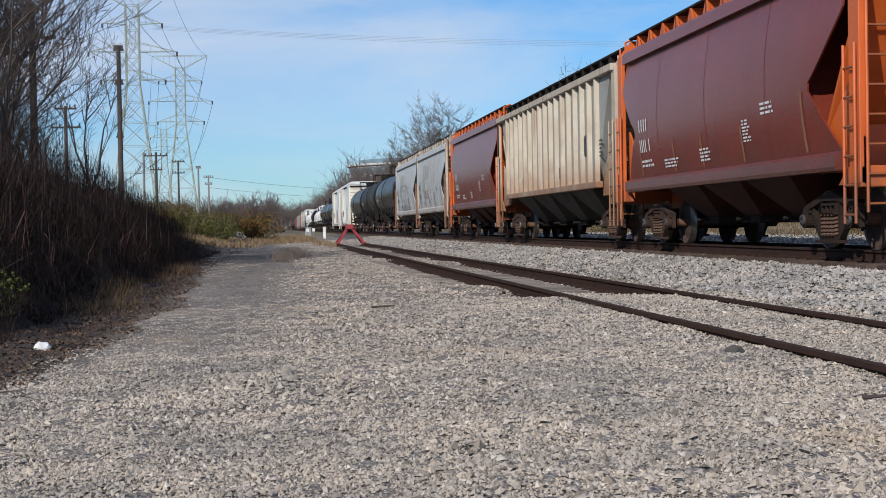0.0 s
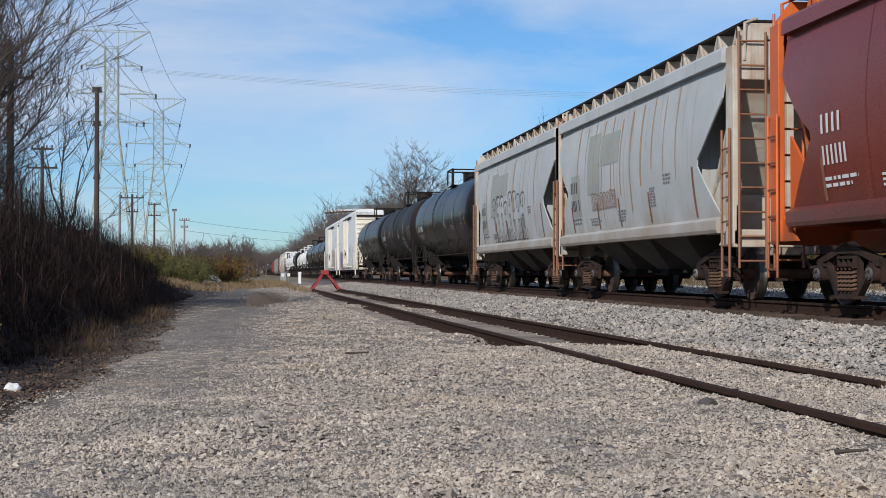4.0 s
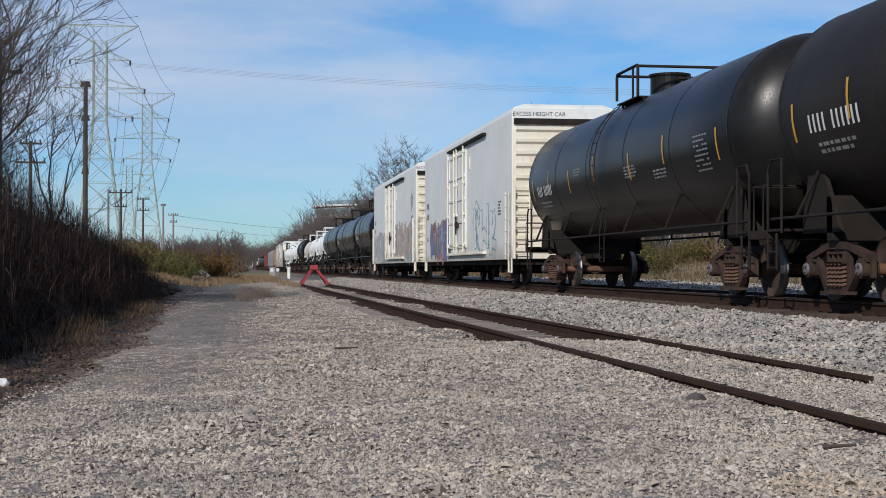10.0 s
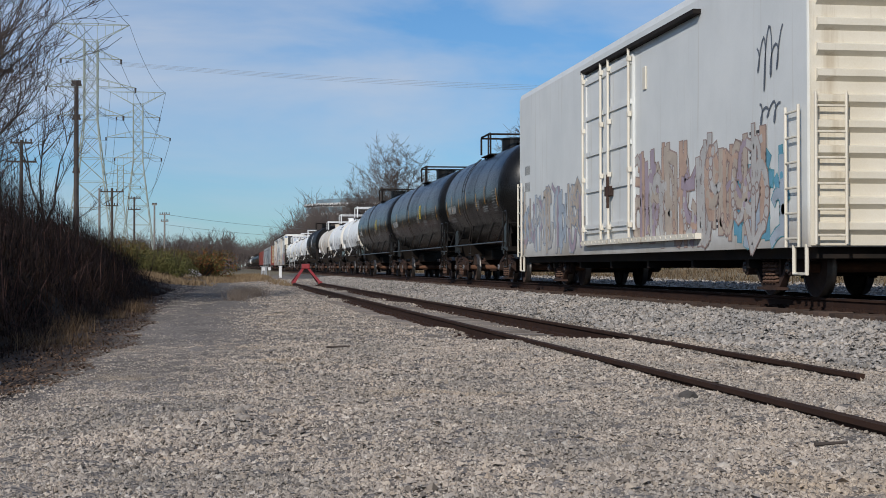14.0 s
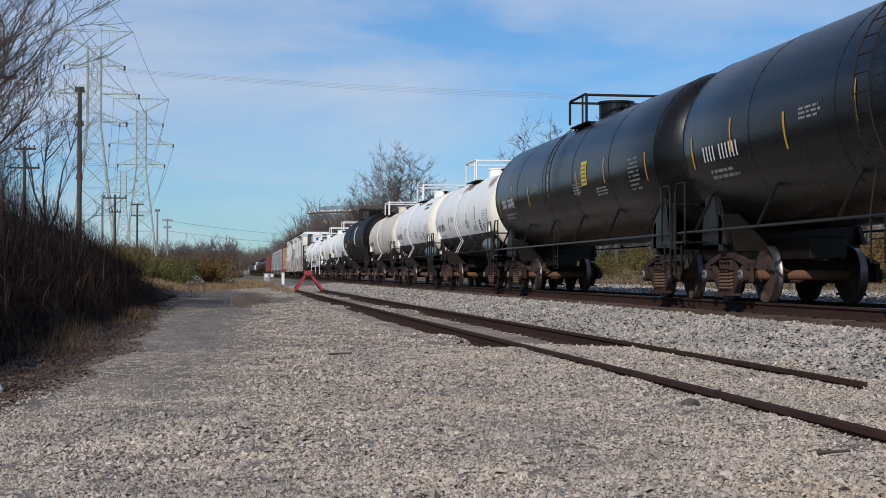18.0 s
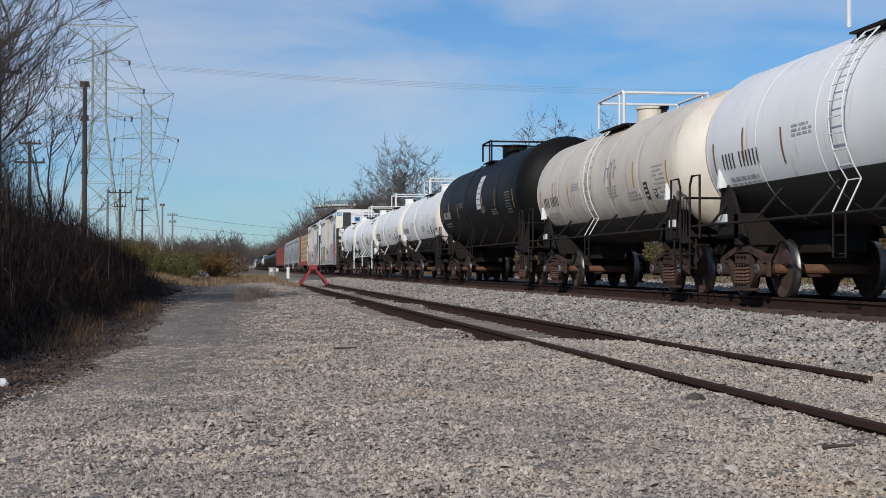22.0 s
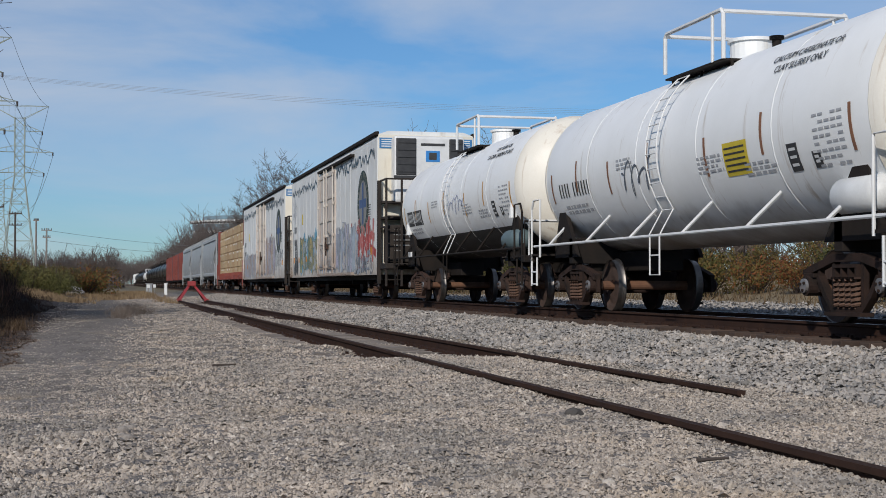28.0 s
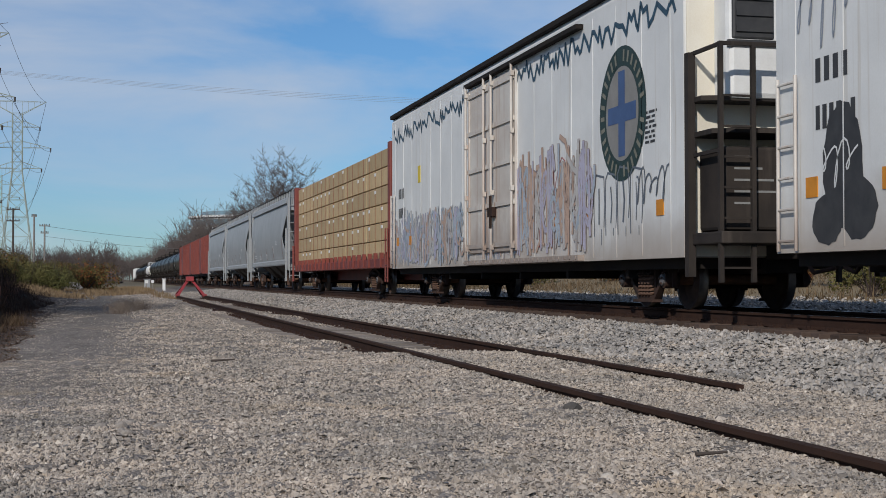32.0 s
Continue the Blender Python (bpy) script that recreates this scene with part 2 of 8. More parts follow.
def prism(bm, outline, y0, y1, mi=0):
    """An outline of (x, z) drawn out along y."""
    return loft(bm, [[(x, y0, z) for x, z in outline], [(x, y1, z) for x, z in outline]], mi=mi)


def recalc(bm):
    bmesh.ops.recalc_face_normals(bm, faces=bm.faces[:])
    return bm

# ---- plan: the main track runs straight along y, the stub beside it ends at a bumper ----
TRACK_X, RAIL_Z, GAUGE = 9.55, 0.485, 1.505
STUB_X, STUB_Z, STUB_END = 4.39, 0.065, 83.0


def train_shift(t):
    """How far the train has come by t seconds."""
    return 11.4 * ((t - 16) + 0.0024 * (t - 16) ** 2)


def ground_height(x, y):
    """Gravel lot: gently uneven, a ballast bank under the main track, a ditch and a bank beyond it."""
    z = 0.035 * np.sin(x * 0.7 + 1.0) * np.sin(y * 0.23) + 0.02 * np.sin(x * 1.9 + y * 0.6) * np.cos(y * 0.9) + 0.012 * np.sin(x * 4.3 + 2 * np.sin(y * 0.7)) * np.sin(y * 3.1 + 1.5 * np.sin(x * 1.1)) + 0.009 * np.sin(x * 7.7 + y * 2.3) * np.sin(y * 6.1 - x * 1.7)
    z = z + 0.016 * np.sin(x * 5.3 + 1.7 * np.sin(y * 1.3)) * np.sin(y * 2.1 + 1.1 * np.sin(x * 2.7)) + 0.010 * np.sin(x * 11.1 - y * 3.7) * np.sin(y * 8.9 + x * 5.1)
    near = np.exp(-((x - STUB_X) / 1.5) ** 2)
    z = z * (1 - 0.8 * near)
    dug = np.clip((y - 17.5) / 3.0, 0, 1) * np.clip((92 - y) / 8, 0, 1) * np.clip((x - 2.5) / 0.5, 0, 1) * np.clip((5.9 - x) / 0.5, 0, 1)
    z = z - 0.19 * dug * np.clip(0.85 + 0.45 * np.sin(x * 2.3 + y * 0.55) * np.sin(y * 0.31 + x), 0.45, 1)
    t = np.clip((x - 6.0) / 1.75, 0, 1)
    bank = 0.205 * t * t * (3 - 2 * t)
    t2 = np.clip((x - 11.0) / 1.2, 0, 1)
    bank = bank + 0.19 * t2 * t2 * (3 - 2 * t2)
    t3 = np.clip((x - 18.0) / 16.0, 0, 1)
    bank = bank + 1.3 * t3 * t3 * (3 - 2 * t3)
    t4 = np.clip((-2.4 - x) / 5.0, 0, 1)
    hedge = 0.55 * t4 * t4 * (3 - 2 * t4)
    far = np.clip((y - 30) / 60, 0, 1)
    lot = -0.12 * far * np.exp(-((x + 0.5) / 2.2) ** 2)
    near_track = np.exp(-((x - TRACK_X) / 3.0) ** 2)
    clod = 0.055 * np.exp(-(((x + 0.02) / 0.34) ** 2 + ((y - 8.45) / 0.42) ** 2)) + 0.03 * np.exp(-(((x + 0.45) / 0.5) ** 2 + ((y - 7.5) / 0.35) ** 2)) + 0.045 * np.exp(-(((x - 1.1) / 0.9) ** 2 + ((y - 13.6) / 0.9) ** 2)) - 0.05 * np.exp(-(((x - 0.17) / 0.07) ** 2 + ((y - 8.75) / 0.16) ** 2))
    z = z + clod
    return z * (1 - 0.9 * near_track) * np.clip(1.2 - np.abs(y) / 900, 0.1, 1) + bank + hedge + lot


def grid_axis(parts_list):
    out = []
    for a, b, n in parts_list:
        out += list(np.linspace(a, b, n, endpoint=False))
    return np.array(out + [parts_list[-1][1]])


def make_ground():
    xs = grid_axis([(-1600, -120, 12), (-120, -12, 26), (-12, -2.5, 40), (-2.5, 6.5, 120), (6.5, 24, 90), (24, 140, 30), (140, 1600, 12)])
    ys = grid_axis([(-400, -20, 10), (-20, 3, 14), (3, 16, 170), (16, 30, 70), (30, 130, 140), (130, 500, 40), (500, 3000, 16)])
    gx, gy = np.meshgrid(xs, ys)
    gz = ground_height(gx, gy)
    rough = np.random.RandomState(3).normal(0, 0.008, gz.shape)
    gz = gz + rough * (np.abs(gx) < 20) * (gy < 60)
    v = np.stack([gx.ravel(), gy.ravel(), gz.ravel()], 1)
    nx, ny = len(xs), len(ys)
    i = (np.arange(ny - 1)[:, None] * nx + np.arange(nx - 1)[None, :]).ravel()
    f = np.stack([i, i + 1, i + nx + 1, i + nx], 1)
    me = bpy.data.meshes.new("ground")
    me.from_pydata(v.tolist(), [], f.tolist())
    me.shade_smooth()
    me.materials.append(M_GROUND)
    return tagged(new("ground", me), "pale crushed limestone lot beside the railway, weedy at its edges", "ground", kind="structure")


def ground_material():
    """Gravel on the lot, darker dirt under the brush, dry grass beyond the tracks and far away."""
    # Base tones are kept dark to paint the shade between loose chips.
    m = material("lot_gravel", (0.235, 0.205, 0.178), (0.165, 0.143, 0.123), 0.95, scale=0.5, fine=30, bump=1.0)
    t = m.node_tree
    b = t.nodes["Principled BSDF"]
    co = t.nodes.new("ShaderNodeTexCoord")
    vor = t.nodes.new("ShaderNodeTexVoronoi")
    vor.inputs["Scale"].default_value = 46.0
    grit = t.nodes.new("ShaderNodeTexVoronoi")
    grit.inputs["Scale"].default_value = 17.0
    t.links.new(co.outputs["Object"], vor.inputs["Vector"])
    t.links.new(co.outputs["Object"], grit.inputs["Vector"])
    old = b.inputs["Base Color"].links[0].from_socket

    def mixc(a, c, fac, blend="MIX"):
        n = t.nodes.new("ShaderNodeMix")
        n.data_type, n.blend_type = "RGBA", blend
        for i, v in ((0, fac), (6, a), (7, c)):
            if isinstance(v, (int, float)):
                n.inputs[i].default_value = v
            elif isinstance(v, tuple):
                n.inputs[i].default_value = (*v, 1)
            else:
                t.links.new(v, n.inputs[i])
        return n.outputs[2]

    def step(axis, lo, hi, wobble):
        n = t.nodes.new("ShaderNodeMath")
        n.operation = "MULTIPLY_ADD"
        t.links.new(nz.outputs[0], n.inputs[0])
        n.inputs[1].default_value = wobble
        t.links.new(sep.outputs[axis], n.inputs[2])
        r = t.nodes.new("ShaderNodeMapRange")
        r.inputs["From Min"].default_value, r.inputs["From Max"].default_value = lo + wobble / 2, hi + wobble / 2
        t.links.new(n.outputs[0], r.inputs[0])
        return r.outputs[0]
    sep = t.nodes.new("ShaderNodeSeparateXYZ")
    t.links.new(co.outputs["Object"], sep.inputs[0])
    nz = t.nodes.new("ShaderNodeTexNoise")
    nz.inputs["Scale"].default_value, nz.inputs["Detail"].default_value = 0.9, 5.0
    t.links.new(co.outputs["Object"], nz.inputs["Vector"])
    tones = []
    for v in (vor, grit):
        bw = t.nodes.new("ShaderNodeRGBToBW")
        t.links.new(v.outputs["Color"], bw.inputs[0])
        tones.append(bw.outputs[0])
    col = mixc(old, tones[0], 0.4, "SOFT_LIGHT")
    col = mixc(col, tones[1], 0.3, "SOFT_LIGHT")
    hsv = t.nodes.new("ShaderNodeHueSaturation")
    hsv.inputs["Saturation"].default_value = 1.0
    t.links.new(col, hsv.inputs["Color"])
    col = hsv.outputs[0]
    # The left lane of the lot is coloured darker further away.
    worn = t.nodes.new("ShaderNodeMath")
    worn.operation = "MULTIPLY"
    t.links.new(step(0, 0.9, -0.5, 1.6), worn.inputs[0])
    t.links.new(step(1, 24, 40, 8.0), worn.inputs[1])
    col = mixc(col, (0.135, 0.114, 0.092), worn.outputs[0])
    col = mixc(col, (0.048, 0.034, 0.026), step(0, -1.30, -1.62, 0.5))
    # Ground below the ballast is darkened for shaded gaps among its stones.
    col = mixc(col, (0.105, 0.098, 0.088), step(0, 5.9, 6.5, 0.8))
    clay = t.nodes.new("ShaderNodeTexNoise")
    clay.inputs["Scale"].default_value, clay.inputs["Detail"].default_value = 0.55, 3.0
    t.links.new(co.outputs["Object"], clay.inputs["Vector"])
    spot = t.nodes.new("ShaderNodeMapRange")
    spot.inputs["From Min"].default_value, spot.inputs["From Max"].default_value, spot.inputs["To Max"].default_value = 0.60, 0.69, 0.5
    t.links.new(clay.outputs[0], spot.inputs[0])
    col = mixc(col, (0.33, 0.265, 0.19), spot.outputs[0])
    col = mixc(col, (0.24, 0.18, 0.10), step(0, 17.0, 19.0, 2.0))
    col = mixc(col, (0.17, 0.14, 0.085), step(1, 150, 190, 20.0))
    t.links.new(col, b.inputs["Base Color"])
    bp = b.inputs["Normal"].links[0].from_node
    t.links.new(vor.outputs["Distance"], bp.inputs["Height"])
    bp.inputs["Distance"].default_value = 0.014
    return m


M_GROUND = ground_material()
ground = make_ground()


def rail_outline(cx, top, head=0.038):
    h = [(head, 0), (head, -0.035), (0.01, -0.05), (0.009, -0.145), (0.07, -0.163), (0.07, -0.178)]
    pts = [(cx + x, top + z) for x, z in h] + [(cx - x, top + z) for x, z in h[::-1]]
    return pts


def make_rail(name, cx, top, y0, y1, label):
    bm = bmesh.new()
    prism(bm, rail_outline(cx, top), y0, y1, 0)
    recalc(bm)
    bm.faces.ensure_lookup_table()
    for f in bm.faces:
        if f.calc_center_median().z > top - 0.012:
            f.material_index = 1
    ob = part(name, bm, [M_RAIL, M_RAILHEAD if "main" in name else M_RAIL], None)
    return tagged(ob, label, "rail", kind="structure")


for side, cx in (("near", TRACK_X - GAUGE / 2), ("far", TRACK_X + GAUGE / 2)):
    make_rail("rail_main_" + side, cx, RAIL_Z, -60, 1500, "rusty steel rail of the main track on timber ties")
make_rail("rail_stub_near", STUB_X - GAUGE / 2, STUB_Z, 4.5, STUB_END, "old brown rail of the stub track half buried in gravel")
make_rail("rail_stub_far", STUB_X + GAUGE / 2, STUB_Z, 11.0, STUB_END, "old brown rail of the stub track sinking into gravel")
# ---- rolling stock: each car stands on the main track, its front towards the camera (local -y) ----
WHEEL_R = 0.457
moving = []         # (car, place of its middle along the train)
wheels = []         # the two wheelsets that all trucks share by their action


def bar_yz(bm, pts, thick, x0, x1):
    """A bent bar of even depth along points (y, z), as wide as x0 to x1."""
    rings = []
    for i, (y, z) in enumerate(pts):
        a, b = pts[max(i - 1, 0)], pts[min(i + 1, len(pts) - 1)]
        d = Vector((b[0] - a[0], b[1] - a[1])).normalized()
        n = Vector((-d.y, d.x)) * thick / 2
        rings.append([(x0, y + n.x, z + n.y), (x1, y + n.x, z + n.y), (x1, y - n.x, z - n.y), (x0, y - n.x, z - n.y)])
    loft(bm, rings)


def sideframe_mesh():
    """Cast frame with open windows: arched top member, sagging tension member, columns and pedestals."""
    bm = bmesh.new()
    bar_yz(bm, [(-1.06, 0.60), (-0.86, 0.66), (-0.52, 0.74), (-0.3, 0.79), (0.3, 0.79), (0.52, 0.74), (0.86, 0.66), (1.06, 0.60)], 0.095, -0.07, 0.04)
    bar_yz(bm, [(-0.70, 0.56), (-0.52, 0.34), (-0.34, 0.175), (0.34, 0.175), (0.52, 0.34), (0.70, 0.56)], 0.075, -0.07, 0.03)
    bar_yz(bm, [(-0.42, 0.125), (0.42, 0.125)], 0.045, -0.13, 0.05)
    for s in (-1, 1):
        bar_yz(bm, [(s * 0.335, 0.2), (s * 0.335, 0.78)], 0.07, -0.05, 0.02)
        bar_yz(bm, [(s * 0.70, 0.38), (s * 0.70, 0.66)], 0.05, -0.05, 0.02)
        bar_yz(bm, [(s * 1.065, 0.34), (s * 1.065, 0.64)], 0.05, -0.05, 0.02)
        box(bm, -0.09, 0.04, s * 0.76, s * 1.02, 0.555, 0.61, bevel=0.01)
        rod(bm, (-0.13, s * 0.89, WHEEL_R), (0.1, s * 0.89, WHEEL_R), 0.125, 16)
        for k in range(3):
            a = 2 * math.pi * k / 3 + 0.4
            p = (s * 0.89 + 0.055 * math.cos(a), WHEEL_R + 0.055 * math.sin(a))
            rod(bm, (-0.185, *p), (-0.15, *p), 0.018, 6)
    # bolster end with its pockets over the spring nest
    box(bm, -0.12, 0.05, -0.27, 0.27, 0.535, 0.565)
    box(bm, -0.10, 0.05, -0.27, 0.27, 0.67, 0.71)
    for y in (-0.25, -0.085, 0.085, 0.25):
        box(bm, -0.09, 0.05, y - 0.02, y + 0.02, 0.56, 0.67)
    recalc(bm)
    me = mesh_of(bm, "sideframe")
    me.materials.append(M_TRUCK)
    return me


def cap_mesh():
    bm = bmesh.new()
    rod(bm, (-0.165, 0, 0), (-0.12, 0, 0), 0.088, 14)
    me = mesh_of(bm, "bearing_cap")
    me.materials.append(M_CAP)
    return me


M_SPRING = material("dusty_spring_steel", (0.17, 0.10, 0.07), (0.11, 0.065, 0.048), 0.8, scale=4.0, spec=0.2)
M_CAP = material("grease_grey_bearing_cap", (0.14, 0.15, 0.165), (0.10, 0.075, 0.06), 0.7, scale=2.5, random_amount=0.5, spec=0.25)


def spring_mesh():
    bm = bmesh.new()
    pipe(bm, [(0.062 * math.cos(2 * math.pi * k / 8), 0.062 * math.sin(2 * math.pi * k / 8), 0.20 + 0.33 * k / 44) for k in range(45)], 0.019, 4)
    rod(bm, (0, 0, 0.19), (0, 0, 0.53), 0.03, 6)
    me = mesh_of(bm, "spring")
    me.materials.append(M_SPRING)
    return me


def wheelset_mesh():
    bm = bmesh.new()
    n = 30
    for s in (-1, 1):
        prof = [(0.0, 0.10), (0.0, 0.16), (-0.02, 0.20), (0.015, 0.30), (0.02, 0.37), (-0.03, 0.395), (-0.03, 0.455), (-0.055, 0.458), (0.05, 0.462), (0.065, 0.487), (0.09, 0.485), (0.095, 0.40), (0.05, 0.36), (0.05, 0.18), (0.09, 0.14), (0.09, 0.09)]
        x0 = s * 0.75
        rings = []
        for k in range(n + 1):
            a = 2 * math.pi * k / n
            rings.append([(x0 + (-s * dx if s < 0 else -dx) * (1 if s > 0 else -1) * (1 if s > 0 else 1), r * math.cos(a), r * math.sin(a)) for dx, r in prof] if s > 0 else [(x0 + dx, r * math.cos(a), r * math.sin(a)) for dx, r in prof])
        vr = [[bm.verts.new(p) for p in ring] for ring in rings[:-1]]
        vr.append(vr[0])
        for a, b in zip(vr, vr[1:]):
            for i in range(len(prof) - 1):
                f = bm.faces.new((a[i], a[i + 1], b[i + 1], b[i]))
                f.material_index = 1 if i in (6, 7, 8, 9) else 0
                f.smooth = True
    rod(bm, (-0.98, 0, 0), (0.98, 0, 0), 0.085, 14, mi=2)
    recalc(bm)
    me = mesh_of(bm, "wheelset")
    for m in (M_WHEEL, M_TREAD, M_AXLE):
        me.materials.append(m)
    return me


def truck_mesh():
    bm = bmesh.new()
    box(bm, -1.0, 1.0, -0.2, 0.2, 0.50, 0.72, bevel=0.03)
    for s in (-1, 1):
        box(bm, s * 0.99, s * 1.2, -0.28, 0.28, 0.535, 0.56)
    box(bm, -0.35, 0.35, -0.24, 0.24, 0.66, 0.80, bevel=0.02)
    for s in (-1, 1):
        rod(bm, (-0.8, s * 0.42, 0.36), (0.8, s * 0.42, 0.36), 0.045, 8)
        for x in (-0.76, 0.76):
            box(bm, x - 0.05, x + 0.05, s * 0.38, s * 0.46, 0.28, 0.56)
    me = mesh_of(bm, "truck")
    me.materials.append(M_TRUCK)
    return me


ME_SIDE, ME_SPRING, ME_WHEELS, ME_TRUCK, ME_CAP = sideframe_mesh(), spring_mesh(), wheelset_mesh(), truck_mesh(), cap_mesh()


def add_truck(car, y):
    tr = new("truck", ME_TRUCK)
    tr.parent, tr.location = car, (0, y, 0)
    for s in (-1, 1):
        a = new("sideframe", ME_SIDE)
        a.parent, a.location = tr, (s * 1.08, 0, 0)
        if s > 0:
            a.rotation_euler = (0, 0, math.pi)
        for dy in (-0.2, -0.067, 0.067, 0.2):
            b = new("spring", ME_SPRING)
            b.parent, b.location = tr, (s * 1.13, dy, 0)
        for dy in (-0.89, 0.89):
            c = new("bearing_cap", ME_CAP)
            c.parent, c.location = tr, (s * 1.08, dy, WHEEL_R)
            if s > 0:
                c.rotation_euler = (0, 0, math.pi)
    for i, s in enumerate((-1, 1)):
        w = new("wheelset", ME_WHEELS)
        w.parent, w.location = tr, (0, s * 0.89, WHEEL_R)
        w.rotation_mode = "QUATERNION"
        wheels.append((i, w))
    return tr


def coupler(car, y, s):
    bm = bmesh.new()
    box(bm, -0.07, 0.07, y, y + s * 0.75, 0.78, 0.94, bevel=0.015)
    box(bm, -0.14, 0.14, y + s * 0.72, y + s * 0.98, 0.72, 1.0, bevel=0.04)
    pipe(bm, [(-0.3, y + s * 0.1, 0.8), (-0.3, y + s * 0.45, 0.55), (-0.2, y + s * 0.9, 0.62)], 0.03)
    part("coupler", bm, M_TRUCK, car)


def ladder(bm, x, y0, y1, z0, z1, step=0.38, r=0.016):
    """Two stiles and rungs on a plane of constant x."""
    for y in (y0, y1):
        rod(bm, (x, y, z0), (x, y, z1), r * 1.3, 6)
    z = z0 + 0.12
    while z < z1:
        rod(bm, (x, y0, z), (x, y1, z), r, 6)
        z += step
    return bm


def end_ladder(bm, y, x0, x1, z0, z1, step=0.38, r=0.016):
    for x in (x0, x1):
        rod(bm, (x, y, z0), (x, y, z1), r * 1.3, 6)
    z = z0 + 0.12
    while z < z1:
        rod(bm, (x0, y, z), (x1, y, z), r, 6)
        z += step
    return bm


def start_car(name, label, category, front, rear, group=""):
    car = empty(name, label, category, group or "cars of the freight train")
    mid, half = (front + rear) / 2, (rear - front) / 2
    moving.append((car, mid))
    for s in (-1, 1):
        add_truck(car, s * half)
    return car, half


# lettering and patches laid on a curved or flat side; a side is a function (along, height) -> point
def put(side, y, z, lift=0.0):
    """A point on a flat side (a number: its x) or on a curved one (a function), lifted off it towards the lot."""
    if isinstance(side, (int, float)):
        return (side - lift, y, z)
    x, a, b = side(y, z)
    return (x - lift, a, b)


def patch(bm, side, y0, y1, z0, z1, n=1, m=1):
    vs = [[bm.verts.new(side(y0 + (y1 - y0) * i / n, z0 + (z1 - z0) * j / m)) for j in range(m + 1)] for i in range(n + 1)]
    for i in range(n):
        for j in range(m):
            bm.faces.new((vs[i][j], vs[i + 1][j], vs[i + 1][j + 1], vs[i][j + 1]))


def bars(bm, side, y, z, count, h, w, gap=0.35, m=2, seed=0):
    """A row of plain bars, one for each unreadable or withheld character, reading towards the front."""
    rnd = random.Random(seed)
    for k in range(count):
        if count > 5 and k == 4 and rnd.random() < 0.9:
            continue
        a = y - k * w * (1 + gap)
        patch(bm, side, a, a - w, z, z + h, 1, m)


def small_print(bm, side, y, z, lines, length, h=0.055, seed=0):
    rnd = random.Random(seed)
    for i in range(lines):
        a = y
        end = y - length * rnd.uniform(0.7, 1.0)
        while a > end:
            w = rnd.uniform(0.08, 0.24)
            patch(bm, side, a, max(a - w, end), z - i * h * 1.9, z - i * h * 1.9 + h)
            a -= w + 0.05


def tank_side(R, zc, off=0.006):
    def side(y, z):
        d = max(-0.999, min(0.999, (z - zc) / R))
        a = math.asin(d)
        return (-(R + off) * math.cos(a), y, zc + (R + off) * math.sin(a))
    return side


def flat_side(x):
    return lambda y, z: (x, y, z)


def tank_shell(R, zc, half, n=48, head=None):
    bm = bmesh.new()
    head = head or R * 0.48
    stations = []
    for k in range(9):
        a = math.pi / 2 * k / 8
        stations.append((-(half + head * math.cos(a)), R * math.sin(a) if k else 0.02))
    stations += [(y, R) for y in np.linspace(-half, half, 8)[1:-1]]
    for k in range(8, -1, -1):
        a = math.pi / 2 * k / 8
        stations.append((half + head * math.cos(a), R * math.sin(a) if k else 0.02))
    loft(bm, [[(r * math.cos(2 * math.pi * i / n), y, zc + r * math.sin(2 * math.pi * i / n)) for i in range(n)] for y, r in stations])
    recalc(bm)
    return bm


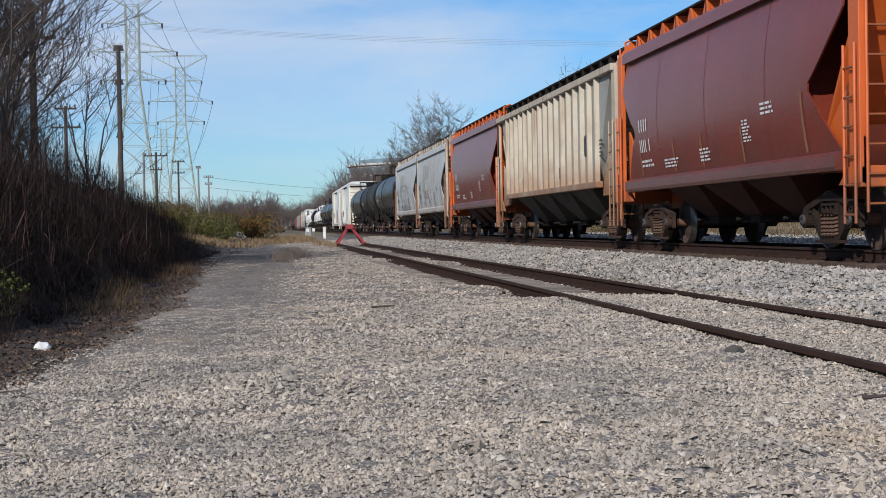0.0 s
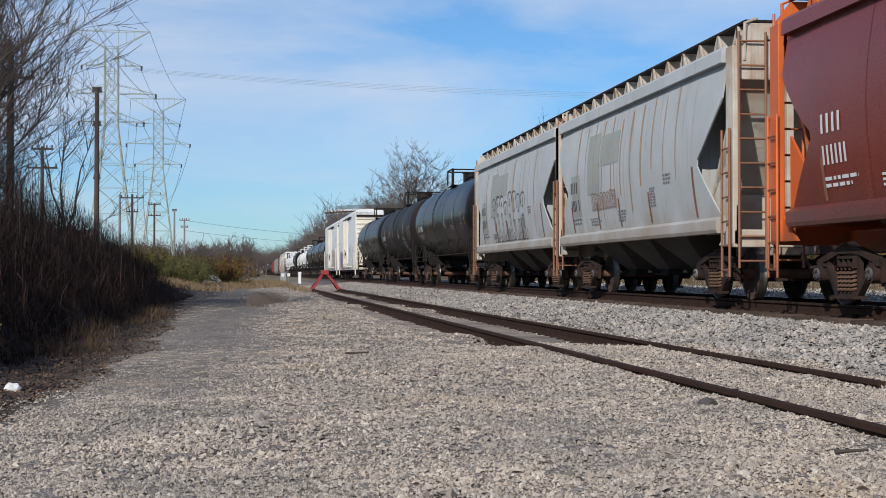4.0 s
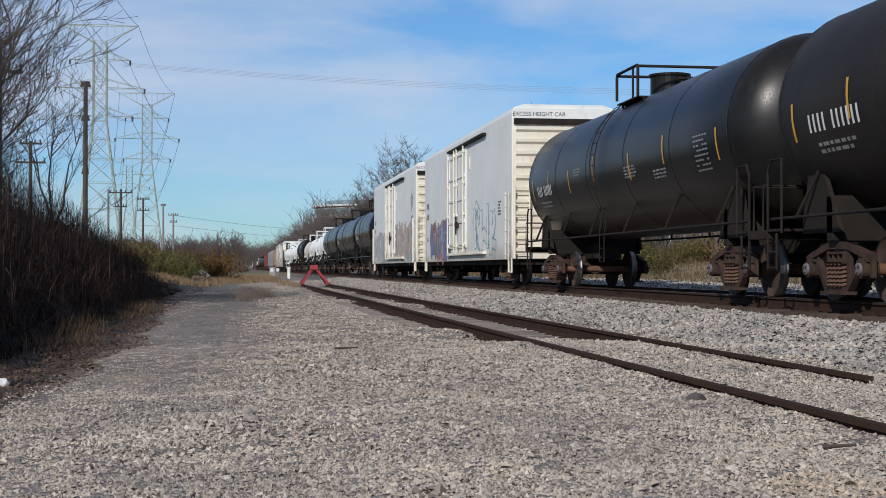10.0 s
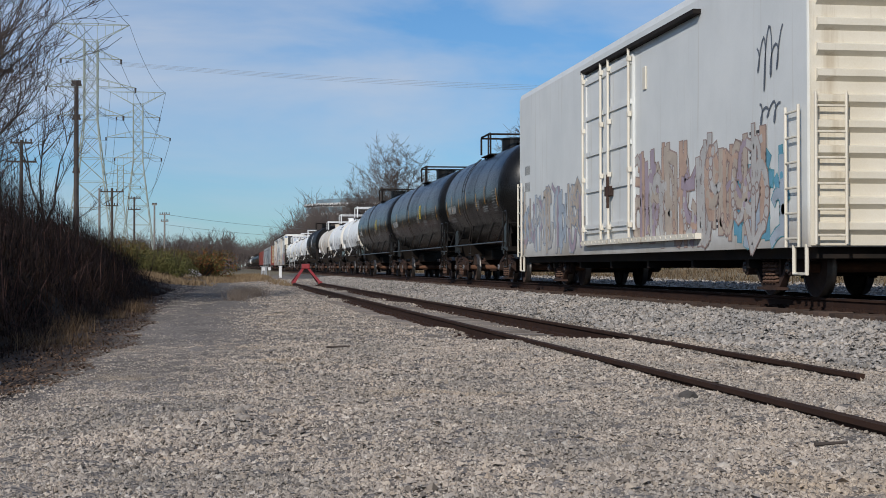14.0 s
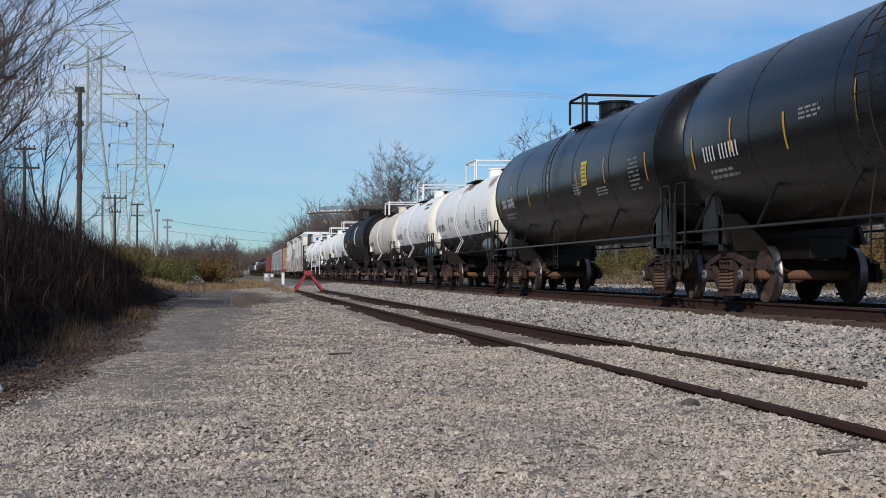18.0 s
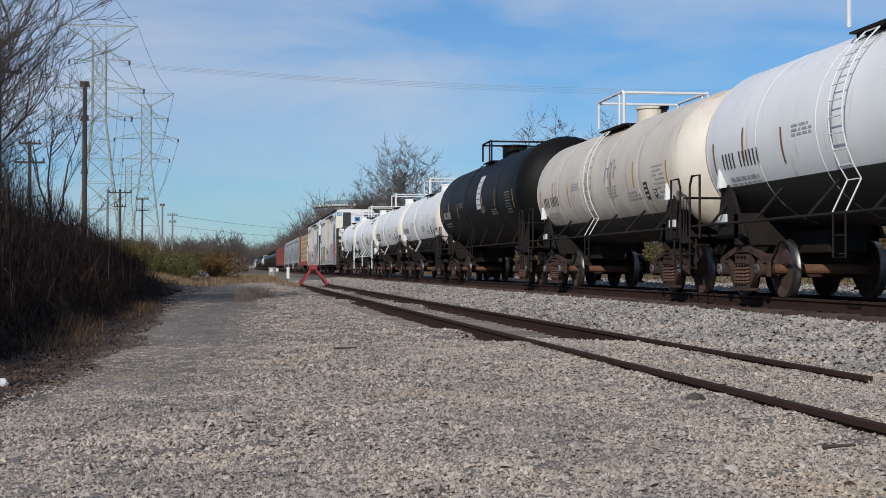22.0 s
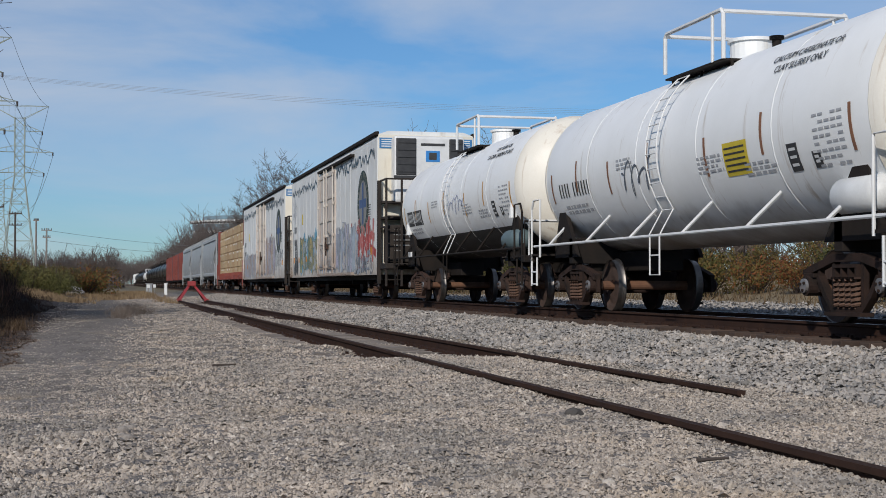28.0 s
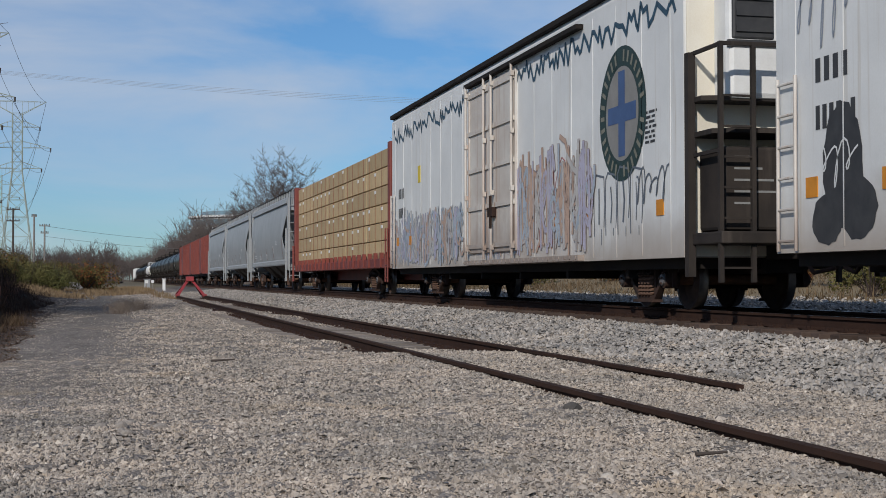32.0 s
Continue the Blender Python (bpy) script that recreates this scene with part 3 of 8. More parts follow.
def tank_car(front, rear, R, zc, mat, label, rails_mat=M_FRAME, mark_mat=M_STENCIL, strips=M_REFLECT, over=1.0, band=None, seams=6, head_mat=None, placard=None, seed=1, dome=(0.2, 0.43, 0.36), frame_mat=M_FRAME, side_mat=None, rail_h=0.5, plate=False, P=0.85):
    car, half = start_car("tank_car", label, "tank car", front, rear)
    rnd = random.Random(seed)
    L = half + over
    side = tank_side(R, zc)
    part("tank_shell", tank_shell(R, zc, L), mat, car, smooth=True)
    # weld seams and straps round the shell
    for k in range(seams):
        y = -L + 2 * L * k / (seams - 1)
        bm = bmesh.new()
        n = 44
        w = 0.018
        loft(bm, [[((R + e) * math.cos(2 * math.pi * i / n), y + d, zc + (R + e) * math.sin(2 * math.pi * i / n)) for i in range(n)] for d, e in ((-w, 0.0), (-w * 0.5, 0.007), (w * 0.5, 0.007), (w, 0.0))], caps=False)
        recalc(bm)
        part("seam", bm, head_mat if head_mat and k in (0, seams - 1) else mat, car, smooth=True)
    if band:
        bm = bmesh.new()
        n = 26
        a0, a1 = -math.pi + math.asin((zc - band) / R) if band < zc else math.pi, -math.asin((zc - band) / R)
        lo = [(-(math.pi) + math.asin((zc - band) / R)) + ((-math.asin((zc - band) / R)) - (-(math.pi) + math.asin((zc - band) / R))) * i / n for i in range(n + 1)]
        loft(bm, [[((R + 0.004) * math.cos(a), y, zc + (R + 0.004) * math.sin(a)) for a in lo] for y in np.linspace(-L * 0.985, L * 0.985, 12)], close=False)
        recalc(bm)
        part("lower_band", bm, M_BAND, car, "black paint along the belly of the tank", smooth=True)
    # head shields and cream ends
    if head_mat:
        for s in (-1, 1):
            bm = bmesh.new()
            n, st = 44, []
            for k in range(9):
                a = math.pi / 2 * k / 8
                st.append((s * (L + 0.004 + (R * 0.48) * math.cos(a)), (R + 0.006) * math.sin(a) if k else 0.02))
            loft(bm, [[(r * math.cos(2 * math.pi * i / n), y, zc + r * math.sin(2 * math.pi * i / n)) for i in range(n)] for y, r in st], caps=False)
            recalc(bm)
            part("tank_head", bm, head_mat, car, "weathered cream end of the tank", smooth=True)
    # stub sills, saddles and end platforms
    E = half + 1.95
    for s in (-1, 1):
        bm = bmesh.new()
        box(bm, -0.32, 0.32, s * (half - 1.6), s * E, 0.72, 1.08, bevel=0.02)
        box(bm, -1.5, 1.5, s * (E - 0.22), s * E, 0.92, 1.06, bevel=0.015)
        part("stub_sill", recalc(bm), frame_mat, car)
        bm = bmesh.new()
        for xs in (-1, 1):
            loft(bm, [[(xs * x, s * (half - 0.35), 0.98), (xs * x, s * (half + 0.95), 0.98), (xs * x, s * (half + 0.95), 1.15), (xs * x, s * (half + 0.62), zc - 0.36 * R), (xs * x, s * (half + 0.46), zc - 0.36 * R)] for x in (1.18, 1.25)])
        box(bm, -1.25, 1.25, s * (half - 0.1), s * (half + 0.1), 0.86, zc - 0.82 * R, bevel=0.01)
        saddle = part("saddle", recalc(bm), frame_mat, car)
        if band:
            part("placard_holder", box(bmesh.new(), -1.285, -1.252, s * (half + 0.42), s * (half + 0.78), 1.22, 1.40), M_WHITEPAINT, saddle, "small white placard")
            part("jacking_pad", rod(bmesh.new(), (-1.30, s * (half + 0.52), zc - 0.5 * R), (-1.34, s * (half + 0.52), zc - 0.28 * R), 0.10, 10, 0.045), M_WHITEPAINT, saddle, "white-tipped pad")
        coupler(car, s * (E - 0.1), s)
        bm = bmesh.new()
        # corner grab irons and end railing with loops
        for xs in (-1, 1):
            pipe(bm, [(xs * 1.48, s * (E - 0.2), 0.45), (xs * 1.48, s * (E - 0.2), 1.95), (xs * 1.48, s * (E - 0.32), 2.12), (xs * 1.48, s * (E - 0.75), 2.12), (xs * 1.48, s * (E - 0.75), 1.0)], 0.022)
            pipe(bm, [(xs * 1.48, s * (E - 0.55), 0.45), (xs * 1.48, s * (E - 0.55), 1.0)], 0.02)
            for z in (0.48, 0.72):
                pipe(bm, [(xs * 1.48, s * (E - 0.2), z), (xs * 1.48, s * (E - 0.55), z)], 0.018)
        pipe(bm, [(-1.48, s * E, 1.05), (-1.48, s * E, 1.75), (1.48, s * E, 1.75), (1.48, s * E, 1.05)], 0.02)
        part("end_railing", bm, side_mat or frame_mat, car)
        bm = bmesh.new()
        box(bm, -1.5, 1.5, s * (E - 0.7), s * (E - 0.22), 1.03, 1.07)
        part("end_walkway", bm, frame_mat, car)
        bm = bmesh.new()
        rod(bm, (0.55, s * (E - 0.35), 1.15), (0.55, s * (E - 0.35), 1.7), 0.22 if s > 0 else 0.1, 12)
        rod(bm, (0.3, s * (E - 0.15), 1.5), (0.3, s * (E - 0.05), 1.5), 0.28 if s > 0 else 0.12, 16)
        part("hand_brake", bm, frame_mat, car)
    # long grab rail and struts from shell to the side rail
    bm = bmesh.new()
    for xs in (-1, 1):
        rod(bm, (xs * 1.46, -E + 0.3, 1.22), (xs * 1.46, E - 0.3, 1.22), 0.025, 7)
        k = 6
        for i in range(k):
            y = -L + 0.6 + (2 * L - 1.2) * i / (k - 1)
            rod(bm, (xs * 1.46, y + 0.28, 1.22), (xs * R * 0.80, y - 0.1, zc - R * 0.58), 0.028, 6)
    part("side_rail", bm, side_mat or frame_mat, car)
    # manway, valves, platform with rails on top, ladders up the side
    top = zc + R
    bm = bmesh.new()
    rod(bm, (0, dome[0], top - 0.1), (0, dome[0], top + dome[2]), dome[1], 24)
    rod(bm, (0, dome[0], top + dome[2]), (0, dome[0], top + dome[2] + 0.05), dome[1] + 0.04, 24)
    part("manway_dome", recalc(bm), mat, car)
    for y in (-0.62, 0.6, 0.78):
        bm = bmesh.new()
        rod(bm, (0.1, dome[0] + y, top - 0.05), (0.1, dome[0] + y, top + 0.22), 0.07, 10)
        rod(bm, (0.1, dome[0] + y, top + 0.22), (0.1, dome[0] + y, top + 0.27), 0.11, 10)
        part("valve", recalc(bm), frame_mat, car)
    for xs in (-1, 1):
        bm = bmesh.new()
        box(bm, xs * 0.62, xs * 0.98, dome[0] - P, dome[0] + P, top - 0.2, top - 0.17)
        for y in (-P, 0, P):
            rod(bm, (xs * 0.85, dome[0] + y, top - 0.18), (xs * 0.82, dome[0] + y, top - 0.42), 0.025, 6)
        part("platform", bm, M_FRAME, car)
        H = top + rail_h
        railing = part("platform_railing", pipe(bmesh.new(), [(xs * 0.98, dome[0] - P, top - 0.18), (xs * 0.98, dome[0] - P, H - 0.06), (xs * 0.98, dome[0] - P + 0.06, H), (xs * 0.98, dome[0] + P - 0.06, H), (xs * 0.98, dome[0] + P, H - 0.06), (xs * 0.98, dome[0] + P, top - 0.1)], 0.034), rails_mat, car)
        for y in (-P + 0.38,):
            part("rail_post", rod(bmesh.new(), (xs * 0.98, dome[0] + y, top - 0.18), (xs * 0.98, dome[0] + y, H), 0.026, 7), rails_mat, railing)
        if xs > 0:
            for y in (-P, P):
                part("cross_rail", pipe(bmesh.new(), [(-0.98, dome[0] + y, H - 0.03), (0.98, dome[0] + y, H - 0.03)], 0.033), rails_mat, railing)
            part("mid_rail", pipe(bmesh.new(), [(0.98, dome[0] - P, top + 0.2), (0.98, dome[0] + P, top + 0.2)], 0.02), rails_mat, railing)
    # ladder and step on the side that faces the lot
    bm = bmesh.new()
    yl = dome[0] + 0.35
    pts = [(-(R + 0.11) * math.cos(a), (R + 0.11) * math.sin(a) + zc) for a in np.linspace(math.radians(50), math.radians(-35), 11)]
    for y in (yl - 0.22, yl + 0.22):
        pipe(bm, [(x, y, z) for x, z in pts] + [(-1.47, y, 1.24)], 0.012, 6)
    lad = part("ladder", bm, rails_mat, car)
    rung = rod(bmesh.new(), (0, -0.22, 0), (0, 0.22, 0), 0.010, 6)
    first = part("rung", rung, rails_mat, lad, at=(pts[0][0], yl, pts[0][1]))
    for x, z in pts[1:]:
        o = new("rung", first.data)
        o.parent, o.location = lad, (x, yl, z)
    bm = bmesh.new()
    pipe(bm, [(-1.47, yl - 0.2, 1.22), (-1.47, yl - 0.2, 0.62), (-1.47, yl + 0.2, 0.62), (-1.47, yl + 0.2, 1.22)], 0.014, 6)
    rod(bm, (-1.47, yl - 0.2, 0.92), (-1.47, yl + 0.2, 0.92), 0.012, 6)
    part("step", bm, side_mat or frame_mat, car)
    # reflector strips and lettering on the side that faces the lot
    bm = bmesh.new()
    for i, fy in enumerate((-0.93, -0.55, -0.25, 0.12, 0.42, 0.7, 0.94)):
        patch(bm, side, L * fy - 0.035, L * fy + 0.035, zc - 0.5 + 0.15 * (i % 2), zc + 0.05 + 0.15 * (i % 2), 1, 5)
    tagged(part("reflector_strip", recalc(bm), strips, car), kind="stuff")
    if plate:
        bm = bmesh.new()
        for ya, yb in ((L * 0.87 + 0.08, L * 0.87 - 0.62), (L * 0.87 - 0.72, L * 0.87 - 1.75)):
            patch(bm, tank_side(R, zc, 0.004), ya, yb, zc - 0.50, zc - 0.10, 1, 3)
        part("mark_plate", recalc(bm), M_STENCILBLACK, car, "black painted panel behind white marks")
        mark_mat = M_STENCIL
    bm = bmesh.new()
    bars(bm, side, L * 0.87, zc - 0.42, 11, 0.25, 0.062, 1.5, 3, seed)
    tagged(part("lettering", recalc(bm), mark_mat, car), kind="stuff")
    bm = bmesh.new()
    small_print(bm, side, L * 0.85, zc - 0.62, 2, 1.5, 0.05, seed)
    small_print(bm, side, L * 0.35, zc + 0.0, 3, 0.8, 0.035, seed + 1)
    small_print(bm, side, -L * 0.2, zc - 0.25, 4, 0.9, 0.035, seed + 2)
    small_print(bm, side, -L * 0.45, zc - 0.45, 3, 1.0, 0.035, seed + 3)
    faint = M_PRINTPALE if mark_mat == M_STENCIL and not plate else M_PRINTDARK
    tagged(part("small_print", recalc(bm), faint, car), kind="stuff")
    if faint == M_PRINTDARK:
        for ya, w, h in ((-L * 0.66, 0.27, 0.34), (-L * 0.76, 0.2, 0.2)):
            bm = bmesh.new()
            patch(bm, side, ya, ya - w, zc - 0.62, zc - 0.62 + h, 1, 3)
            pl = part("notice_plate", recalc(bm), M_STENCILBLACK, car, "small black notice plate")
            bm = bmesh.new()
            for i in range(3):
                patch(bm, tank_side(R, zc, 0.009), ya - 0.05, ya - w + 0.05, zc - 0.56 + i * h * 0.28, zc - 0.56 + i * h * 0.28 + 0.035)
            tagged(part("plate_print", recalc(bm), M_STENCIL, pl), kind="stuff")
    bm = bmesh.new()
    for i in range(8):
        for j in range(5):
            if (i * 5 + j + seed) % 7:
                patch(bm, side, -L * 0.78 - j * 0.15, -L * 0.78 - j * 0.15 - 0.12, zc - 0.62 + i * 0.085, zc - 0.59 + i * 0.085, 1, 1)
    tagged(part("data_panel", recalc(bm), faint, car, "stencilled data table in small print"), kind="stuff")
    if placard:
        bm = bmesh.new()
        patch(bm, side, *placard[:4], 2, 6)
        pl = part("placard", recalc(bm), placard[4], car)
        bm = bmesh.new()
        sd = tank_side(R, zc, 0.010)
        for i in range(5):
            z = placard[2] + (placard[3] - placard[2]) * (0.12 + 0.17 * i)
            patch(bm, sd, placard[0] + 0.05 * (1 if placard[1] > placard[0] else -1), placard[1] - 0.07 * (1 if placard[1] > placard[0] else -1), z, z + 0.025)
        tagged(part("placard_print", recalc(bm), M_STENCILBLACK, pl), kind="stuff")
    return car


M_REEFERDIRTY = material("grimy_white_reefer_paint", (0.73, 0.73, 0.705), (0.63, 0.63, 0.61), 0.5, scale=0.7, bump=0.1, bump_scale=1.6, streak=((0.48, 0.42, 0.34), 0.4), dirt=((0.40, 0.35, 0.30), 0.7, 1.6))


M_PANELGREY = material("weathered_grey_panels", (0.33, 0.33, 0.305), (0.26, 0.25, 0.225), 0.6, scale=0.8, streak=((0.30, 0.16, 0.085), 0.35), dirt=((0.28, 0.14, 0.07), 1.35, 1.95))


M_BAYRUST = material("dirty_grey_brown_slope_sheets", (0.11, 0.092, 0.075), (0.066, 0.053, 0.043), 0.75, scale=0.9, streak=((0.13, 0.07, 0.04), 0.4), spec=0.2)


def hopper_bays(car, half, mat, bays=3, top=1.3, bottom=0.42):
    """The dark slope sheets under the body and their outlet gates."""
    reach = half - 1.15
    w = 2 * reach / bays
    for k in range(bays):
        y = -reach + w * (k + 0.5)
        bm = bmesh.new()
        for xs in (1,):
            loft(bm, [[(-1.42, y - w * 0.5, top), (1.42, y - w * 0.5, top), (1.42, y + w * 0.5, top), (-1.42, y + w * 0.5, top)],
                      [(-0.62, y - 0.42, bottom + 0.12), (0.62, y - 0.42, bottom + 0.12), (0.62, y + 0.42, bottom + 0.12), (-0.62, y + 0.42, bottom + 0.12)]])
        part("hopper_bay", recalc(bm), mat, car)
        bm = bmesh.new()
        box(bm, -0.7, 0.7, y - 0.5, y + 0.5, bottom, bottom + 0.13, bevel=0.02)
        rod(bm, (-0.95, y + 0.1, bottom + 0.08), (0.95, y + 0.1, bottom + 0.08), 0.035, 8)
        part("outlet_gate", recalc(bm), M_FRAME, car)


def rung_ladder(car, mat, a, b, z0, z1, step=0.41, r=0.018):
    """Two stiles, with each rung a piece of its own."""
    bm = bmesh.new()
    for p in (a, b):
        rod(bm, (*p, z0), (*p, z1), r * 1.3, 6)
    lad = part("ladder", bm, mat, car)
    rung = part("rung", rod(bmesh.new(), (*a, z0 + 0.12), (*b, z0 + 0.12), r, 6), mat, lad)
    z = step
    while z0 + 0.12 + z < z1:
        o = new("rung", rung.data)
        o.parent, o.location = lad, (0, 0, z)
        z += step


def hopper_ends(car, half, E, mat, z_top, slope_in=1.6, rungs=None):
    """Slope sheet, corner posts, shear plate, hood, ladders, steps, platform and brake gear at both ends."""
    for s in (-1, 1):
        bm = bmesh.new()
        loft(bm, [[(-1.36, s * (E - 0.16), z_top - 0.55), (1.36, s * (E - 0.16), z_top - 0.55), (1.36, s * (E - slope_in), 1.25), (-1.36, s * (E - slope_in), 1.25)],
                  [(-1.36, s * (E - 0.24), z_top - 0.55), (1.36, s * (E - 0.24), z_top - 0.55), (1.36, s * (E - slope_in - 0.1), 1.25), (-1.36, s * (E - slope_in - 0.1), 1.25)]])
        part("slope_sheet", recalc(bm), mat, car)
        bm = bmesh.new()
        box(bm, -1.44, 1.44, s * (E - 0.16), s * (E - 0.02), z_top - 0.6, z_top + 0.06, bevel=0.02)
        loft(bm, [[(-1.44, s * y, z_top + 0.05), (-1.2, s * y, z_top + 0.36), (1.2, s * y, z_top + 0.36), (1.44, s * y, z_top + 0.05)] for y in (E - 0.15, E - 0.03)])
        part("end_panel", recalc(bm), mat, car)
        # shear plates stand on the sill under the slope
        bm = bmesh.new()
        for x in (-1.36, 1.36):
            loft(bm, [[(x + d, s * (E - 0.5), 1.15), (x + d, s * (E - slope_in + 0.05), 1.15), (x + d, s * (E - slope_in + 0.12), 1.5), (x + d, s * (E - 0.5), 2.55)] for d in (-0.02, 0.02)])
        box(bm, -1.34, 1.34, s * (E - slope_in + 0.5), s * (E - slope_in + 0.55), 1.15, 1.85)
        part("shear_plate", recalc(bm), mat, car)
        for x in (-1.46, 1.46):
            part("corner_post", box(bmesh.new(), x - 0.05, x + 0.05, s * (E - 0.36), s * E, 0.95, z_top - 0.02, bevel=0.012), mat, car)
        bm = bmesh.new()
        for x in (-0.5, 0.5):
            box(bm, x - 0.06, x + 0.06, s * (E - 0.12), s * E, 1.0, z_top - 0.55, bevel=0.01)
        part("end_post", bm, mat, car)
        bm = bmesh.new()
        box(bm, -1.5, 1.5, s * (E - 0.2), s * E, 0.9, 1.2, bevel=0.02)
        box(bm, -0.3, 0.3, s * (half - 1.3), s * E, 0.78, 1.12, bevel=0.02)
        for x in (-1.42, 1.42):
            loft(bm, [[(x - 0.03, s * E, 0.95), (x - 0.03, s * (E - 0.9), 0.95), (x - 0.03, s * E, 1.6)], [(x + 0.03, s * E, 0.95), (x + 0.03, s * (E - 0.9), 0.95), (x + 0.03, s * E, 1.6)]])
        part("end_sill", recalc(bm), mat, car)
        rung_ladder(car, rungs or mat, (-1.42, s * (E + 0.05)), (-0.95, s * (E + 0.05)), 0.55, z_top + 0.2)
        for x in (-1.56, 1.56):
            rung_ladder(car, rungs or mat, (x, s * (E - 0.42)), (x, s * (E - 0.04)), 0.4, 2.9)
        bm = bmesh.new()
        rod(bm, (0.35, s * (E - 0.4), 1.2), (0.35, s * (E - 0.4), 1.75), 0.19, 14)
        rod(bm, (-0.4, s * (E - 0.45), 1.35), (0.9, s * (E - 0.45), 1.35), 0.14, 12)
        part("brake_reservoir", bm, M_FRAME, car)
        coupler(car, s * (E - 0.1), s)


def curved_section(top, sill):
    """Half-round bulging side of a centre-flow hopper, from sill to eave, x of the near side."""
    out = []
    for i in range(25):
        t = i / 24
        z = sill + (top - sill) * t
        x = 1.40 + 0.20 * math.sin(math.pi * min(1, t * 0.9 + 0.08)) - 0.03 * t
        out.append((x, z))
    return out


def running_board(car, E, z, mat, tooth_mat, inset=0.0):
    """Roof walk on triangular brackets along both eaves, with hatches between."""
    for s in (-1, 1):
        bm = bmesh.new()
        box(bm, s * 0.75, s * 1.25, -E + 0.1, E - 0.1, z + 0.36, z + 0.40)
        part("running_board", bm, M_FRAME, car)
        y = -E + 0.5
        while y < E - 0.4:
            bm = bmesh.new()
            loft(bm, [[(s * x, y - 0.28, z - 0.02), (s * x, y + 0.28, z - 0.02), (s * x, y + 0.02, z + 0.35), (s * x, y - 0.02, z + 0.35)] for x in (1.22, 1.26)])
            loft(bm, [[(s * 1.26, y - 0.02, z + 0.35), (s * 0.8, y - 0.02, z + 0.35), (s * 0.8, y - 0.02, z + 0.12), (s * 1.26, y - 0.02, z - 0.02)], [(s * 1.26, y + 0.02, z + 0.35), (s * 0.8, y + 0.02, z + 0.35), (s * 0.8, y + 0.02, z + 0.12), (s * 1.26, y + 0.02, z - 0.02)]])
            y += 1.02
            part("bracket", recalc(bm), tooth_mat, car)
    k = 5
    for i in range(k):
        y = -E + 1.2 + (2 * E - 2.4) * i / (k - 1)
        part("hatch", rod(bmesh.new(), (0, y, z + 0.1), (0, y, z + 0.34), 0.38, 18), mat, car)
    for s in (-1, 1):
        for xs in (-1, 1):
            part("roof_grab_iron", pipe(bmesh.new(), [(xs * 1.3, s * (E - 0.02), z - 0.3), (xs * 1.3, s * (E + 0.02), z + 0.32), (xs * 1.05, s * (E - 0.1), z + 0.42)], 0.03), tooth_mat, car)


